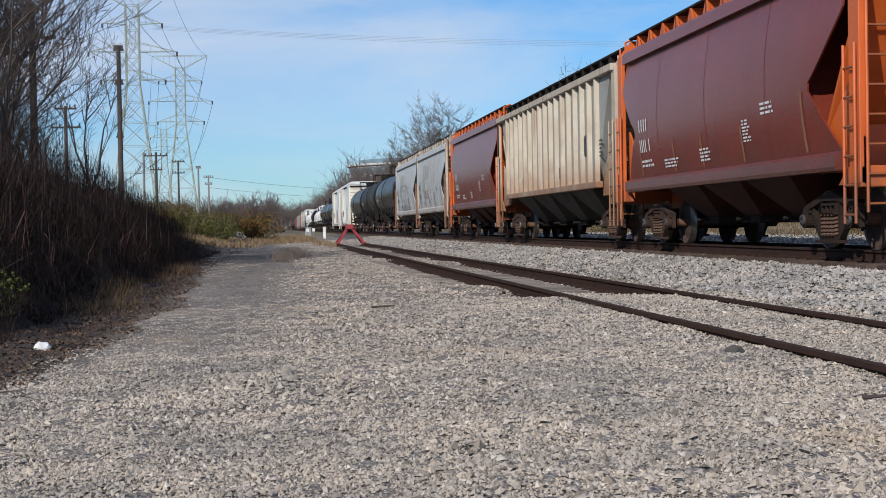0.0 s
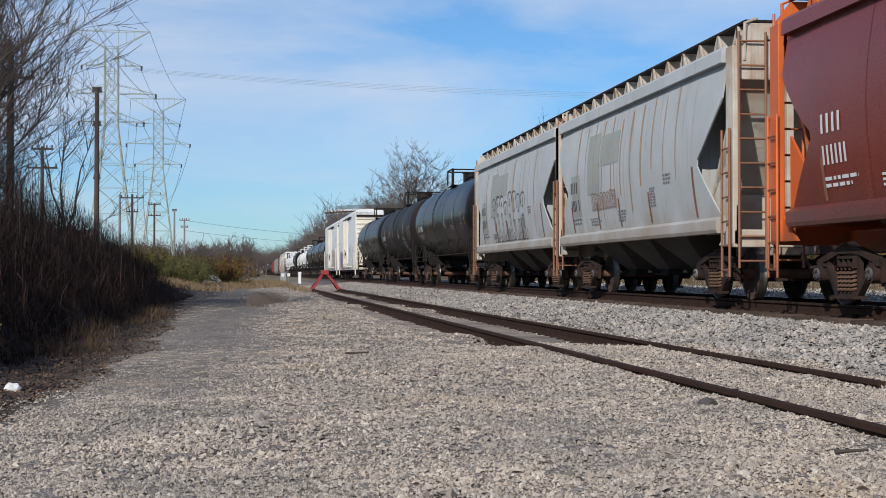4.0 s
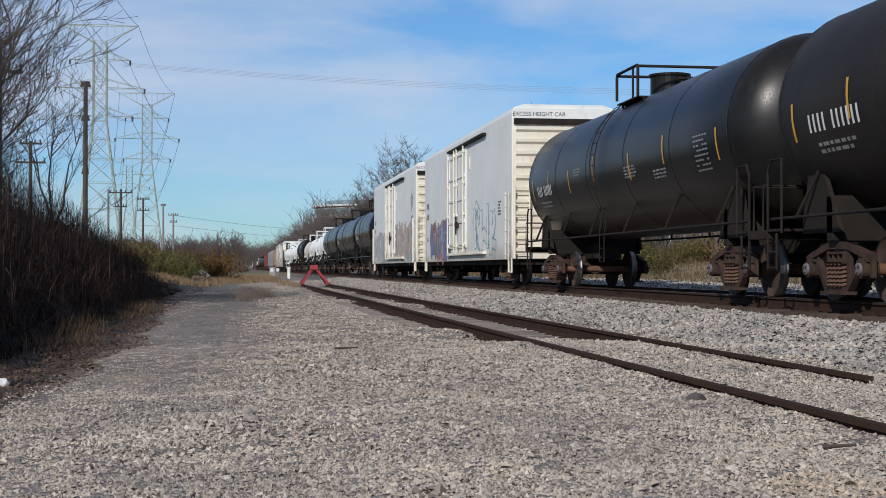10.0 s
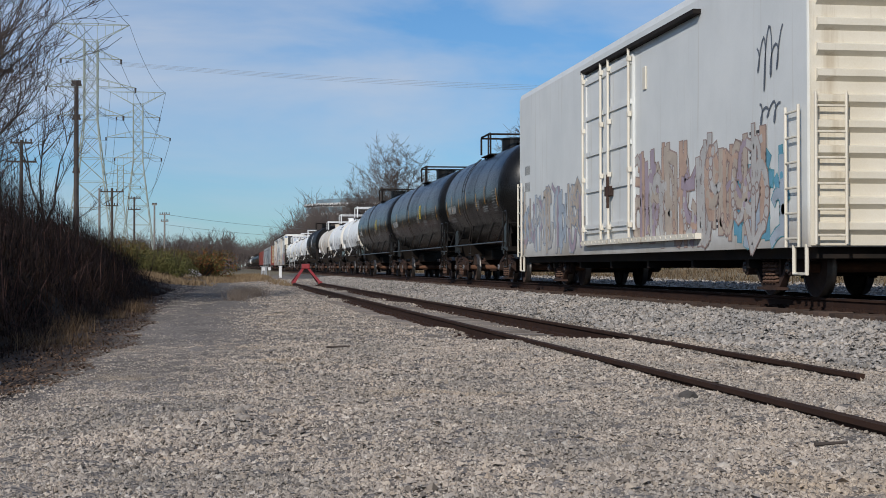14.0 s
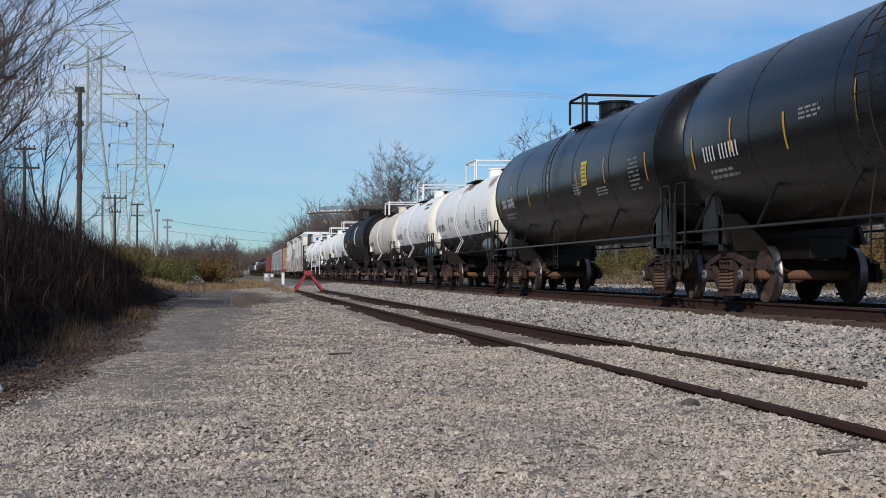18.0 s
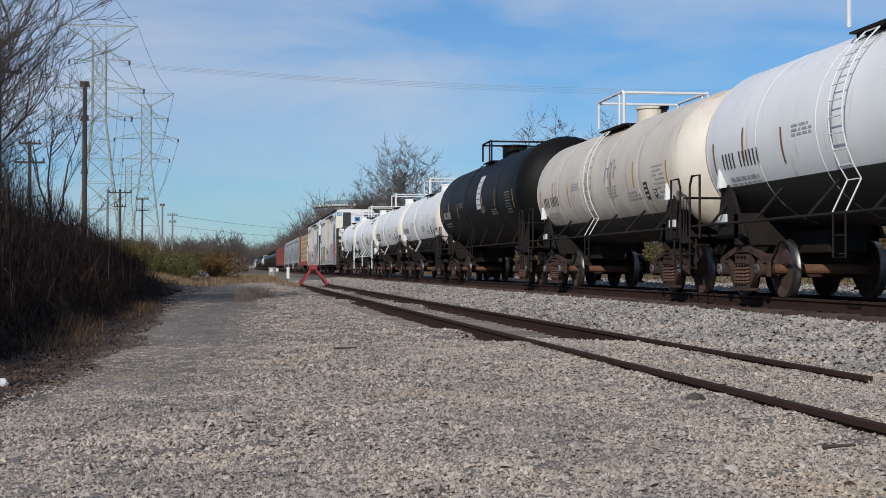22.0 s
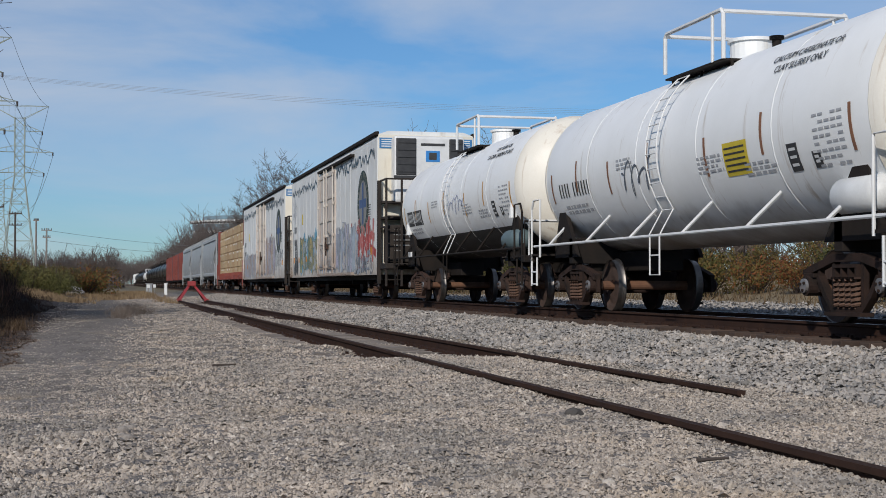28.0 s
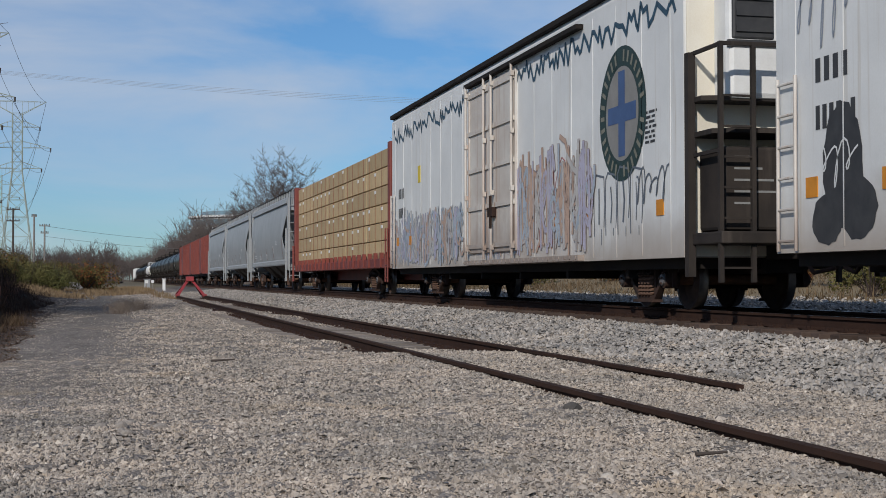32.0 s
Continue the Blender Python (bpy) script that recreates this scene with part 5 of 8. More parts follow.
def emblem(car, X, y, z, ry, rz):
    """A round herald: dark ring, blue cross on a tan disc."""
    for k, (a, mat) in enumerate(((1.0, paint("herald_green", (0.02, 0.045, 0.04))), (0.70, paint("herald_tan", (0.26, 0.25, 0.23))))):
        bm = bmesh.new()
        n = 40
        bm.faces.new([bm.verts.new((X - 0.006 - 0.003 * k, y + ry * a * math.cos(2 * math.pi * i / n), z + rz * a * math.sin(2 * math.pi * i / n))) for i in range(n)])
        part("herald", bm, mat, car, "round painted herald, plain shapes")
    bm = bmesh.new()
    stroke(bm, X, [(y + ry * 0.52, z), (y - ry * 0.52, z)], rz * 0.26, 0.013)
    part("herald", bm, paint("herald_blue", (0.06, 0.11, 0.24)), car)
    bm = bmesh.new()
    stroke(bm, X, [(y, z + rz * 0.55), (y, z - rz * 0.55)], ry * 0.28, 0.0135)
    part("herald", bm, paint("herald_blue", (0.06, 0.11, 0.24)), car)
    bm = bmesh.new()
    for i in range(30):
        a = 2 * math.pi * i / 30
        if i % 8 == 7:
            continue
        c0, s0 = math.cos(a), math.sin(a)
        stroke(bm, X, [(y + ry * 0.79 * c0, z + rz * 0.79 * s0), (y + ry * 0.92 * c0, z + rz * 0.92 * s0)], 0.07, 0.010)
    tagged(part("herald_ring_marks", bm, paint("herald_gold", (0.22, 0.21, 0.16)), car), kind="stuff")


M_CAGE = material("dusty_brown_black_steel", (0.026, 0.022, 0.020), (0.045, 0.036, 0.030), 0.75, scale=1.6, streak=((0.08, 0.065, 0.055), 0.35), spec=0.2)
M_DOORWORN = material("worn_cream_door_paint", (0.62, 0.58, 0.52), (0.50, 0.44, 0.38), 0.5, scale=1.1, streak=((0.34, 0.19, 0.12), 0.6), dirt=((0.3, 0.24, 0.2), 0.8, 1.8))


def modern_reefer(front, rear, body_front, body_rear, label, piece, seed):
    """Tall white reefer with a cooling unit hung on its nose over an open platform."""
    car, half = start_car("refrigerator_car", label, "boxcar", front, rear)
    mid = (front + rear) / 2
    y0, y1 = body_front - mid, body_rear - mid
    z0, z1 = 0.78, 5.27
    reefer_body(car, y0, y1, z0, z1, M_REEFERDIRTY, M_REEFEREND, corrugated=False)
    X = -1.56
    bm = bmesh.new()
    for s in (-1, 1):
        box(bm, s * 1.50, s * 1.62, y0 - 0.02, y1 + 0.02, z1 - 0.14, z1 - 0.02, bevel=0.02)
    part("eave_rail", bm, M_FRAME, car)
    for k in range(19):
        y = y0 + 0.5 + (y1 - y0 - 1.0) * k / 18
        bm = bmesh.new()
        box(bm, X - 0.006, X + 0.002, y - 0.012, y + 0.012, z0 + 0.05, z1 - 0.35)
        part("panel_seam", bm, M_REEFERDIRTY, car)
    reefer_door(car, X, body_rear - mid - 13.1, body_rear - mid - 9.2, 1.05, 4.75, M_DOORWORN, M_TRUCK, M_DOORWORN)
    # cooling unit
    bm = bmesh.new()
    box(bm, -1.12, 1.12, y0 - 0.55, y0, 3.0, 5.08, bevel=0.09)
    unit = part("cooling_unit", bm, M_WHITEPAINT, car, "white cooling unit with black grilles")
    for x0, x1 in ((-1.06, -0.42), (0.62, 1.06)):
        bm = bmesh.new()
        box(bm, x0, x1, y0 - 0.575, y0 - 0.5, 3.85, 5.0, bevel=0.03)
        for z in np.linspace(3.95, 4.85, 5):
            box(bm, x0 + 0.05, x1 - 0.03, y0 - 0.60, y0 - 0.56, z, z + 0.09)
        part("grille", bm, M_STENCILBLACK, unit)
    bm = bmesh.new()
    box(bm, -1.12, 1.12, y0 - 0.572, y0 - 0.5, 3.74, 3.84)
    part("dark_trim", bm, M_STENCILBLACK, unit)
    for k, (x0, x1, z0b, z1b, m) in enumerate(((-0.12, 0.32, 4.28, 4.62, paint("badge_blue", (0.04, 0.25, 0.62))), (-0.02, 0.22, 4.34, 4.56, M_STENCILBLACK), (-0.28, 0.48, 4.78, 4.85, M_STENCILBLACK))):
        bm = bmesh.new()
        box(bm, x0, x1, y0 - 0.562 - 0.004 * k, y0 - 0.5, z0b, z1b)
        part("badge", bm, m, unit)
    for x in (-1.49, 0.98):
        bm = bmesh.new()
        box(bm, x, x + 0.5, y0 - 0.045, y0, 4.72, 5.05)
        pl = part("notice_plate", bm, paint("notice_blue", (0.05, 0.2, 0.42)), car)
        bm = bmesh.new()
        for i in range(4):
            box(bm, x + 0.06, x + 0.44, y0 - 0.05, y0 - 0.02, 4.77 + 0.07 * i, 4.80 + 0.07 * i)
        part("notice_print", bm, M_STENCIL, pl)
    # platform, fuel tank, shelves and cage under the unit
    bm = bmesh.new()
    box(bm, -1.5, 1.5, y0 - 1.15, y0, 0.95, 1.12, bevel=0.02)
    box(bm, -0.3, 0.3, y0 - 1.2, y0 + 2, 0.75, 1.1)
    part("unit_platform", bm, M_CAGE, car)
    bm = bmesh.new()
    box(bm, -1.36, 1.36, y0 - 0.9, y0 - 0.06, 1.14, 2.3, bevel=0.05)
    tank = part("fuel_tank", bm, M_CAGE, car, "dark fuel tank with chalked scribbles")
    bm = bmesh.new()
    for k in range(5):
        z = 1.5 + 0.16 * k
        box(bm, -1.2, -1.2 + 0.25 + 0.17 * ((k * 7) % 4), y0 - 0.904, y0 - 0.89, z, z + 0.03)
    tagged(part("chalk_mark", bm, M_PRINTPALE, tank), kind="stuff")
    for z, d in ((2.52, 0.95), (3.02, 0.5)):
        bm = bmesh.new()
        loft(bm, [[(-1.47, y0 - 0.02, zz), (-1.47, y0 - d * 0.8, zz), (-1.2, y0 - d, zz), (1.2, y0 - d, zz), (1.47, y0 - d * 0.8, zz), (1.47, y0 - 0.02, zz)] for zz in (z - 0.035, z + 0.035)])
        part("shelf", recalc(bm), M_CAGE, car)
    for x in (-1.46, -0.98, 0.3, 1.46):
        part("cage_post", box(bmesh.new(), x - 0.03, x + 0.03, y0 - 1.07, y0 - 1.0, 0.42, 3.72), M_CAGE, car)
    for x in (-1.5, 1.5):
        part("corner_post", box(bmesh.new(), x - 0.06, x + 0.05, y0 - 0.16, y0 - 0.02, 0.5, 3.7), M_CAGE, car)
    for z in (0.62, 1.3, 1.72, 2.14, 2.56, 2.98):
        part("rung", box(bmesh.new(), -1.48, -0.96, y0 - 1.055, y0 - 1.015, z - 0.015, z + 0.015), M_CAGE, car)
    part("guard_rail", box(bmesh.new(), -1.48, 1.48, y0 - 1.06, y0 - 1.01, 3.67, 3.72), M_CAGE, car)
    for x in (-1.46, 1.46):
        for z in (2.23, 3.69):
            part("guard_rail", box(bmesh.new(), x - 0.025, x + 0.025, y0 - 1.02, y0 - 0.1, z - 0.025, z + 0.025), M_CAGE, car)
    part("ladder", ladder(bmesh.new(), -1.62, y1 - 0.6, y1 - 0.15, 0.8, 2.9, 0.38, 0.018), M_DOORWORN, car)
    coupler(car, y0 - 1.0, -1)
    coupler(car, y1 - 0.1, 1)
    sky_fringe(car, X, y0, y1, 4.55, seed)
    emblem(car, X, y0 + 2.5, 3.13, 1.06, 1.09)
    side = flat_side(X - 0.005)
    bm = bmesh.new()
    bars(bm, side, y1 - 1.0, 2.75, 4, 0.28, 0.12, 0.7)
    bars(bm, side, y1 - 1.0, 2.2, 6, 0.28, 0.10, 0.6)
    small_print(bm, side, y0 + 1.5, 3.0, 7, 0.5, 0.04, seed)
    tagged(part("lettering", recalc(bm), M_STENCILBLACK, car), kind="stuff")
    bm = bmesh.new()
    for y in (y0 + 0.9, y0 + 4.2, y0 + 6.0, c_of(y0, y1), y1 - 5.0, y1 - 2.6, y1 - 0.9):
        box(bm, X - 0.012, X, y - 0.14, y + 0.14, 1.42, 1.66)
    tagged(part("reflector_strip", bm, paint("reflector_orange", (0.62, 0.24, 0.02)), car), kind="stuff")
    bm = bmesh.new()
    box(bm, X - 0.012, X, y1 - 3.9, y1 - 3.6, 3.05, 3.5)
    part("plate_label", bm, paint("label_yellow", (0.66, 0.5, 0.04)), car)
    piece(car, X, y0, y1)
    return car


def c_of(a, b):
    return (a + b) / 2


def lumber_flat(front, rear, y_a, y_b, label):
    """Centre-beam flat car in oxide red with wrapped lumber stacked to the eaves."""
    car, half = start_car("centre_beam_flat_car", label, "flat car", front, rear)
    mid = (front + rear) / 2
    y0, y1 = y_a - mid, y_b - mid
    bm = bmesh.new()
    box(bm, -1.45, 1.45, y0, y1, 0.82, 1.12, bevel=0.02)
    box(bm, -0.35, 0.35, y0, y1, 0.45, 0.82)
    part("deck", bm, M_LUMBERRED, car)
    for s, y in ((-1, y0), (1, y1)):
        bm = bmesh.new()
        box(bm, -1.5, 1.5, y, y - s * 0.35, 1.1, 4.6, bevel=0.03)
        for x in (-1.0, 0, 1.0):
            box(bm, x - 0.07, x + 0.07, y + s * 0.08, y, 1.1, 4.55)
        part("bulkhead", bm, M_LUMBERRED, car)
        coupler(car, y - s * 0.1, s)
        bm = bmesh.new()
        ladder(bm, -1.55, y - s * 0.05, y - s * 0.4, 0.4, 2.0, 0.38, 0.02)
        part("ladder", bm, M_LUMBERRED, car)
    k = 22
    for i in range(k):
        y = y0 + 0.6 + (y1 - y0 - 1.2) * i / (k - 1)
        part("stake_pocket", box(bmesh.new(), -1.5, -1.38, y - 0.05, y + 0.05, 0.85, 1.3), M_LUMBERRED, car)
    bm = bmesh.new()
    box(bm, -0.12, 0.12, y0 + 0.3, y1 - 0.3, 1.12, 4.5)
    part("centre_beam", bm, M_LUMBERRED, car)
    n, rows = 5, 6
    w = (y1 - y0 - 0.9) / n
    me = None
    for r in range(rows):
        for i in range(n):
            for s in (-1, 1):
                if me is None:
                    bm = bmesh.new()
                    box(bm, -0.58, 0.58, -w / 2 + 0.03, w / 2 - 0.03, 0, 0.535, bevel=0.015)
                    me = mesh_of(bm, "lumber_block")
                    me.materials.append(M_LUMBER)
                b = new("lumber_block", me)
                b.parent, b.location = car, (s * 0.76, y0 + 0.45 + w * (i + 0.5), 1.13 + 0.565 * r)
    bm = bmesh.new()
    rnd = random.Random(5)
    for r in range(rows):
        for i in range(n):
            for q in (0.12, 0.37, 0.63, 0.88):
                y = y0 + 0.45 + w * (i + q)
                box(bm, -1.352, -1.338, y - 0.02, y + 0.02, 1.14 + 0.565 * r, 1.66 + 0.565 * r)
                if rnd.random() < 0.35:
                    box(bm, -1.356, -1.339, y - 0.12, y + 0.12, 1.5 + 0.565 * r, 1.6 + 0.565 * r, mi=1)
        for y in np.linspace(y0 + 0.7, y1 - 0.7, 14):
            box(bm, -1.33, -0.2, y - 0.05, y + 0.05, 1.095 + 0.565 * r, 1.132 + 0.565 * r)
    part("lumber_strap", bm, [M_RUSTSTRIP, M_STENCIL], car, "steel straps, tags and spacer sticks")
    return car


def old_boxcar(front, rear, over, mat, label):
    car, half = start_car("boxcar", label, "boxcar", front, rear)
    E = half + over
    bm = bmesh.new()
    prism(bm, [(-1.48, 1.0), (-1.48, 4.35), (0, 4.65), (1.48, 4.35), (1.48, 1.0)], -E, E)
    part("body", recalc(bm), mat, car)
    for s in (-1, 1):
        for k in range(15):
            y = -E + 0.1 + (2 * E - 0.2) * k / 14
            part("side_post", box(bmesh.new(), s * 1.47, s * 1.55, y - 0.06, y + 0.06, 1.05, 4.3), mat, car)
        bm = bmesh.new()
        box(bm, s * 1.5, s * 1.6, -1.5, 1.5, 1.1, 4.2)
        part("door", bm, mat, car)
        coupler(car, s * (E - 0.1), s)
    bm = bmesh.new()
    box(bm, -1.3, 1.3, -E, E, 0.8, 1.02)
    part("underframe", bm, M_FRAME, car)
    return car
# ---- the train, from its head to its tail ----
# Hopper red, darkened for the shadow in which the bays hang.
M_BAYRED = material("shade_darkened_red_sheets", (0.085, 0.026, 0.018), (0.05, 0.02, 0.015), 0.7, scale=1.0, spec=0.2)
HOPPER_LABEL = "red-brown covered hopper car with bright orange ends and brackets"
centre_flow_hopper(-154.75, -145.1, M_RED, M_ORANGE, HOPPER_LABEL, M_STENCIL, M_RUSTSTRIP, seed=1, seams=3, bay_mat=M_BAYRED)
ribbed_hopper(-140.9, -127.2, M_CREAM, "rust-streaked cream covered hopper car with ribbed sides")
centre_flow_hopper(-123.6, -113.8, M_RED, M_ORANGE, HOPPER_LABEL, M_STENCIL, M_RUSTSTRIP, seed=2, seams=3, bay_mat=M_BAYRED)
M_RUSTEND = material("rusted_cream_end_paint", (0.55, 0.51, 0.44), (0.40, 0.30, 0.21), 0.7, scale=1.6, streak=((0.17, 0.08, 0.045), 0.5))
car4, side4, L4 = centre_flow_hopper(-108.1, -98.3, M_GREYCAR, M_RUSTEND, "pale grey covered hopper car streaked with rust and overpainted in patches", M_STENCILBLACK, M_RUSTSTRIP, seed=3)
car5, side5, L5 = centre_flow_hopper(-94.7, -84.8, M_GREYCAR, M_RUSTEND, "pale grey covered hopper car with large black outline graffiti", M_STENCILBLACK, M_RUSTSTRIP, seed=4)
runs = [L5 * (-0.8 + 0.16 * k) for k in range(11)]
M_RUNS = material("thin_orange_rust_stain", (0.44, 0.30, 0.18), (0.36, 0.22, 0.12), 0.7, scale=2.0, bump=0)
rust_runs(car4, lambda y, z: side4(y, z, 0.008), [y + 0.1 for y in runs], 1.5, 4.1, M_RUNS, 3)
rust_runs(car5, lambda y, z: side5(y, z, 0.008), runs[::2], 1.5, 4.1, M_RUNS, 4)
M_PATCHPAINT = material("grey_green_patch_paint", (0.34, 0.35, 0.31), (0.30, 0.31, 0.28), 0.6, scale=1.0, bump=0)
for car_, side_, L_ in ((car4, side4, L4), (car5, side5, L5)):
    for ya, yb, za, zb in ((0.62, 0.40, 2.3, 3.7), (0.38, 0.05, 2.9, 3.6), (0.95, 0.78, 1.85, 2.85)):
        bm = bmesh.new()
        patch(bm, lambda y, z: side_(y, z, 0.007), L_ * ya, L_ * yb, za, zb, 1, 6)
        part("overpaint_patch", recalc(bm), M_PATCHPAINT, car_)
outline_letters(car5, lambda y, z: side5(y, z, 0.008), L5 * 0.55, -L5 * 0.55, 1.5, 3.0, M_STENCILBLACK, 8, 5, 0.03)
outline_letters(car4, lambda y, z: side4(y, z, 0.008), L4 * 0.55, L4 * 0.1, 1.95, 2.35, M_RUSTSTRIP, 8, 6, 0.02)
BLACK_LABEL = "dusty black tank car with a railed top platform"
tank_car(-80.1, -66.3, 1.585, 2.80, M_BLACK, BLACK_LABEL, seed=6)
M_BROWNED = material("browned_black_tank_paint", (0.030, 0.024, 0.020), (0.015, 0.0135, 0.013), 0.5, scale=0.5, bump=0.05, bump_scale=1.2, streak=((0.055, 0.042, 0.03), 0.3), dirt=((0.03, 0.02, 0.014), 1.0, 1.9), spec=0.1)
car7 = tank_car(-62.0, -48.4, 1.585, 2.80, M_BROWNED, "brown-stained black tank car with pale sprayed marks", seed=7, dome=(-0.9, 0.42, 0.42))
s7 = tank_side(1.585, 2.80)
PALEMARK = paint("faded_chalk", (0.24, 0.27, 0.26))
rnd = random.Random(9)
for dy in (0.27, -0.27):
    bm = bmesh.new()
    blob(bm, tank_side(1.585, 2.80, 0.012), -4.08 + dy, 1.81, 0.26, 0.36, rnd, 0.0, 28, 0.05)
    tagged(part("graffiti", bm, PALEMARK, car7, "pale sprayed oval"), kind="stuff")
for k, (ya, yb) in enumerate(((1.5, 2.6), (-5.0, -3.8))):
    bm = bmesh.new()
    patch(bm, s7, ya, yb, 1.9, 3.9, 2, 10)
    part("overpaint_patch", recalc(bm), M_BAND, car7)
tank_car(-44.1, -30.2, 1.585, 2.80, M_BLACK, BLACK_LABEL, seed=8)


GREEN, VIOLET, PALEBLUE = paint("green", (0.15, 0.22, 0.14)), paint("violet", (0.19, 0.18, 0.36)), paint("paleblue", (0.40, 0.46, 0.52))
PINKRED, TEAL, TAN, MAUVE = paint("pinkred", (0.46, 0.15, 0.12)), paint("teal", (0.10, 0.32, 0.37)), paint("tan", (0.50, 0.42, 0.34)), paint("mauve", (0.40, 0.32, 0.37))
SILVER, PEACH, STEEL, DARKGREY = paint("silver", (0.52, 0.50, 0.47)), paint("peach", (0.52, 0.36, 0.27)), paint("steelgrey", (0.30, 0.33, 0.38)), paint("darkgrey", (0.13, 0.15, 0.18))
SKYBLUE, LAVENDER, OLIVE, CRIMSON = paint("skyblue", (0.14, 0.36, 0.48)), paint("lavender", (0.46, 0.44, 0.54)), paint("olive", (0.30, 0.28, 0.13)), paint("crimson", (0.40, 0.06, 0.05))


def hollow_letters(car, side, y0, y1, z0, z1, mat, count, seed, w=0.05):
    """Large open letters drawn with one thin line, with drips below."""
    rnd = random.Random(seed)
    bm = bmesh.new()
    step = (y1 - y0) / count
    for i in range(count):
        a, b = y0 + step * (i + 0.08), y0 + step * (i + 0.92)
        m = (a + b) / 2
        zt = z1 - rnd.uniform(0, 0.15) * (z1 - z0)
        stroke(bm, side, [(a, z0), (a + 0.02, (z0 + zt) / 2), (a, zt - 0.1), (a * 0.8 + b * 0.2, zt), (b, zt - 0.06), (b - 0.04, (z0 + zt) / 2), (b, z0 + rnd.uniform(0, 0.25))], w, 0.006 + 0.0002 * i)
        stroke(bm, side, [(m, zt - 0.25), (m + rnd.uniform(-0.1, 0.1), (z0 + zt) / 2), (m, z0 + 0.2)], w * rnd.uniform(0.8, 2.2), 0.0075 + 0.0002 * i)
        stroke(bm, side, [(m - 0.12, z0 + 0.1), (m - 0.12, z0 - rnd.uniform(0.0, 0.2))], w * 0.7, 0.0075)
    tagged(part("graffiti", bm, mat, car, "large open graffiti letters in a thin teal line"), kind="stuff")


def piece_green(car, X, y0, y1, c):
    wildstyle(car, X, y1 - 1.9, y1 - 7.3, 0.80, 2.35, [GREEN, GREEN, STEEL, VIOLET], paint("deepblue", (0.10, 0.10, 0.22)), PINKRED, 11, 0.8, 0.26, 5, 0.03)
    tag_scrawl(car, X, y1 - 2.4, y1 - 6.6, 1.2, 2.2, PALEBLUE, 4, 0.05, 7)
    wildstyle(car, X, c - 3.2, c - 6.6, 0.95, 2.55, [M_REEFER, PALEBLUE, M_REEFER, M_REEFER], TEAL, None, 5, 1.1, 0.34, 4, 0.045)
    tag_scrawl(car, X, c - 3.2, c - 3.9, 2.1, 2.5, TEAL, 6, 0.03, 4)


def piece_grey(car, X, y0, y1, c):
    wildstyle(car, X, y1 - 0.5, y1 - 6.9, 0.80, 2.5, [TAN, MAUVE, PALEBLUE, SILVER], STEEL, None, 12, 0.7, 0.16, 6, 0.03)
    wildstyle(car, X, c - 1.5, c - 8.4, 0.80, 2.75, [TAN, PEACH, MAUVE, SILVER], paint("brownpink", (0.34, 0.25, 0.22)), None, 13, 0.6, 0.18, 7, 0.03)
    wildstyle(car, X, c - 7.0, c - 9.2, 0.85, 2.2, [SKYBLUE, PALEBLUE], TEAL, None, 14, 0.45, 0.2, 5, 0.02)
    tag_scrawl(car, X, y0 + 1.9, y0 + 0.9, 3.1, 4.1, DARKGREY, 4, 0.04, 4)
    tag_scrawl(car, X, y0 + 1.8, y0 + 1.0, 2.6, 2.95, DARKGREY, 7, 0.04, 3)


plain_reefer(-23.85, -9.55, -26.55, -7.15, "tall white refrigerator car with a green and red graffiti piece", piece_green, 21)
plain_reefer(-1.55, 12.75, -3.95, 15.75, "tall white refrigerator car with grey and blue graffiti", piece_grey, 22)
SHINY = "glossy black tank car with yellow reflector strips"
YELLOW = paint("label_yellow", (0.66, 0.5, 0.04))
tank_car(19.76, 28.2, 1.6, 2.8, M_GLOSS, "short glossy black tank car", seed=31, frame_mat=M_BLACK)
tank_car(32.2, 46.2, 1.585, 2.80, M_GLOSS, SHINY + " and a yellow placard", seed=32, frame_mat=M_BLACK, placard=(-2.5, -3.0, 2.5, 3.05, YELLOW))
tank_car(50.0, 64.3, 1.585, 2.80, M_GLOSS, SHINY + " and a yellow placard", seed=33, frame_mat=M_BLACK, placard=(-2.5, -3.0, 2.5, 3.05, YELLOW))
WHITE_LABEL = "white tank car with cream heads and a black belly"
car14 = tank_car(68.4, 78.3, 1.42, 2.56, M_WHITE, "white tank car with cream heads, black belly and brown stains", rail_h=0.54, P=1.1, dome=(-0.1, 0.34, 0.26), rails_mat=M_WHITEPAINT, mark_mat=M_STENCILBLACK, strips=M_RUSTSTRIP, band=1.85, head_mat=M_HEADCREAM, seed=34)
car15 = tank_car(82.45, 92.15, 1.42, 2.56, M_WHITE, WHITE_LABEL, rail_h=0.54, P=1.1, dome=(-0.1, 0.34, 0.26), rails_mat=M_WHITEPAINT, mark_mat=M_STENCILBLACK, strips=M_RUSTSTRIP, band=1.85, head_mat=M_HEADCREAM, seed=35)
car16 = tank_car(96.2, 106.3, 1.40, 2.5, M_CREAMTANK, "stained cream tank car with white railings", rail_h=0.54, P=1.1, dome=(-0.1, 0.34, 0.26), rails_mat=M_WHITEPAINT, mark_mat=M_STENCILBLACK, band=1.6, seed=36)
tank_car(110.6, 124.0, 1.55, 2.77, M_MATT, "matt black tank car with a white placard", seed=37, placard=(-0.9, -1.7, 2.45, 3.55, M_STENCIL))
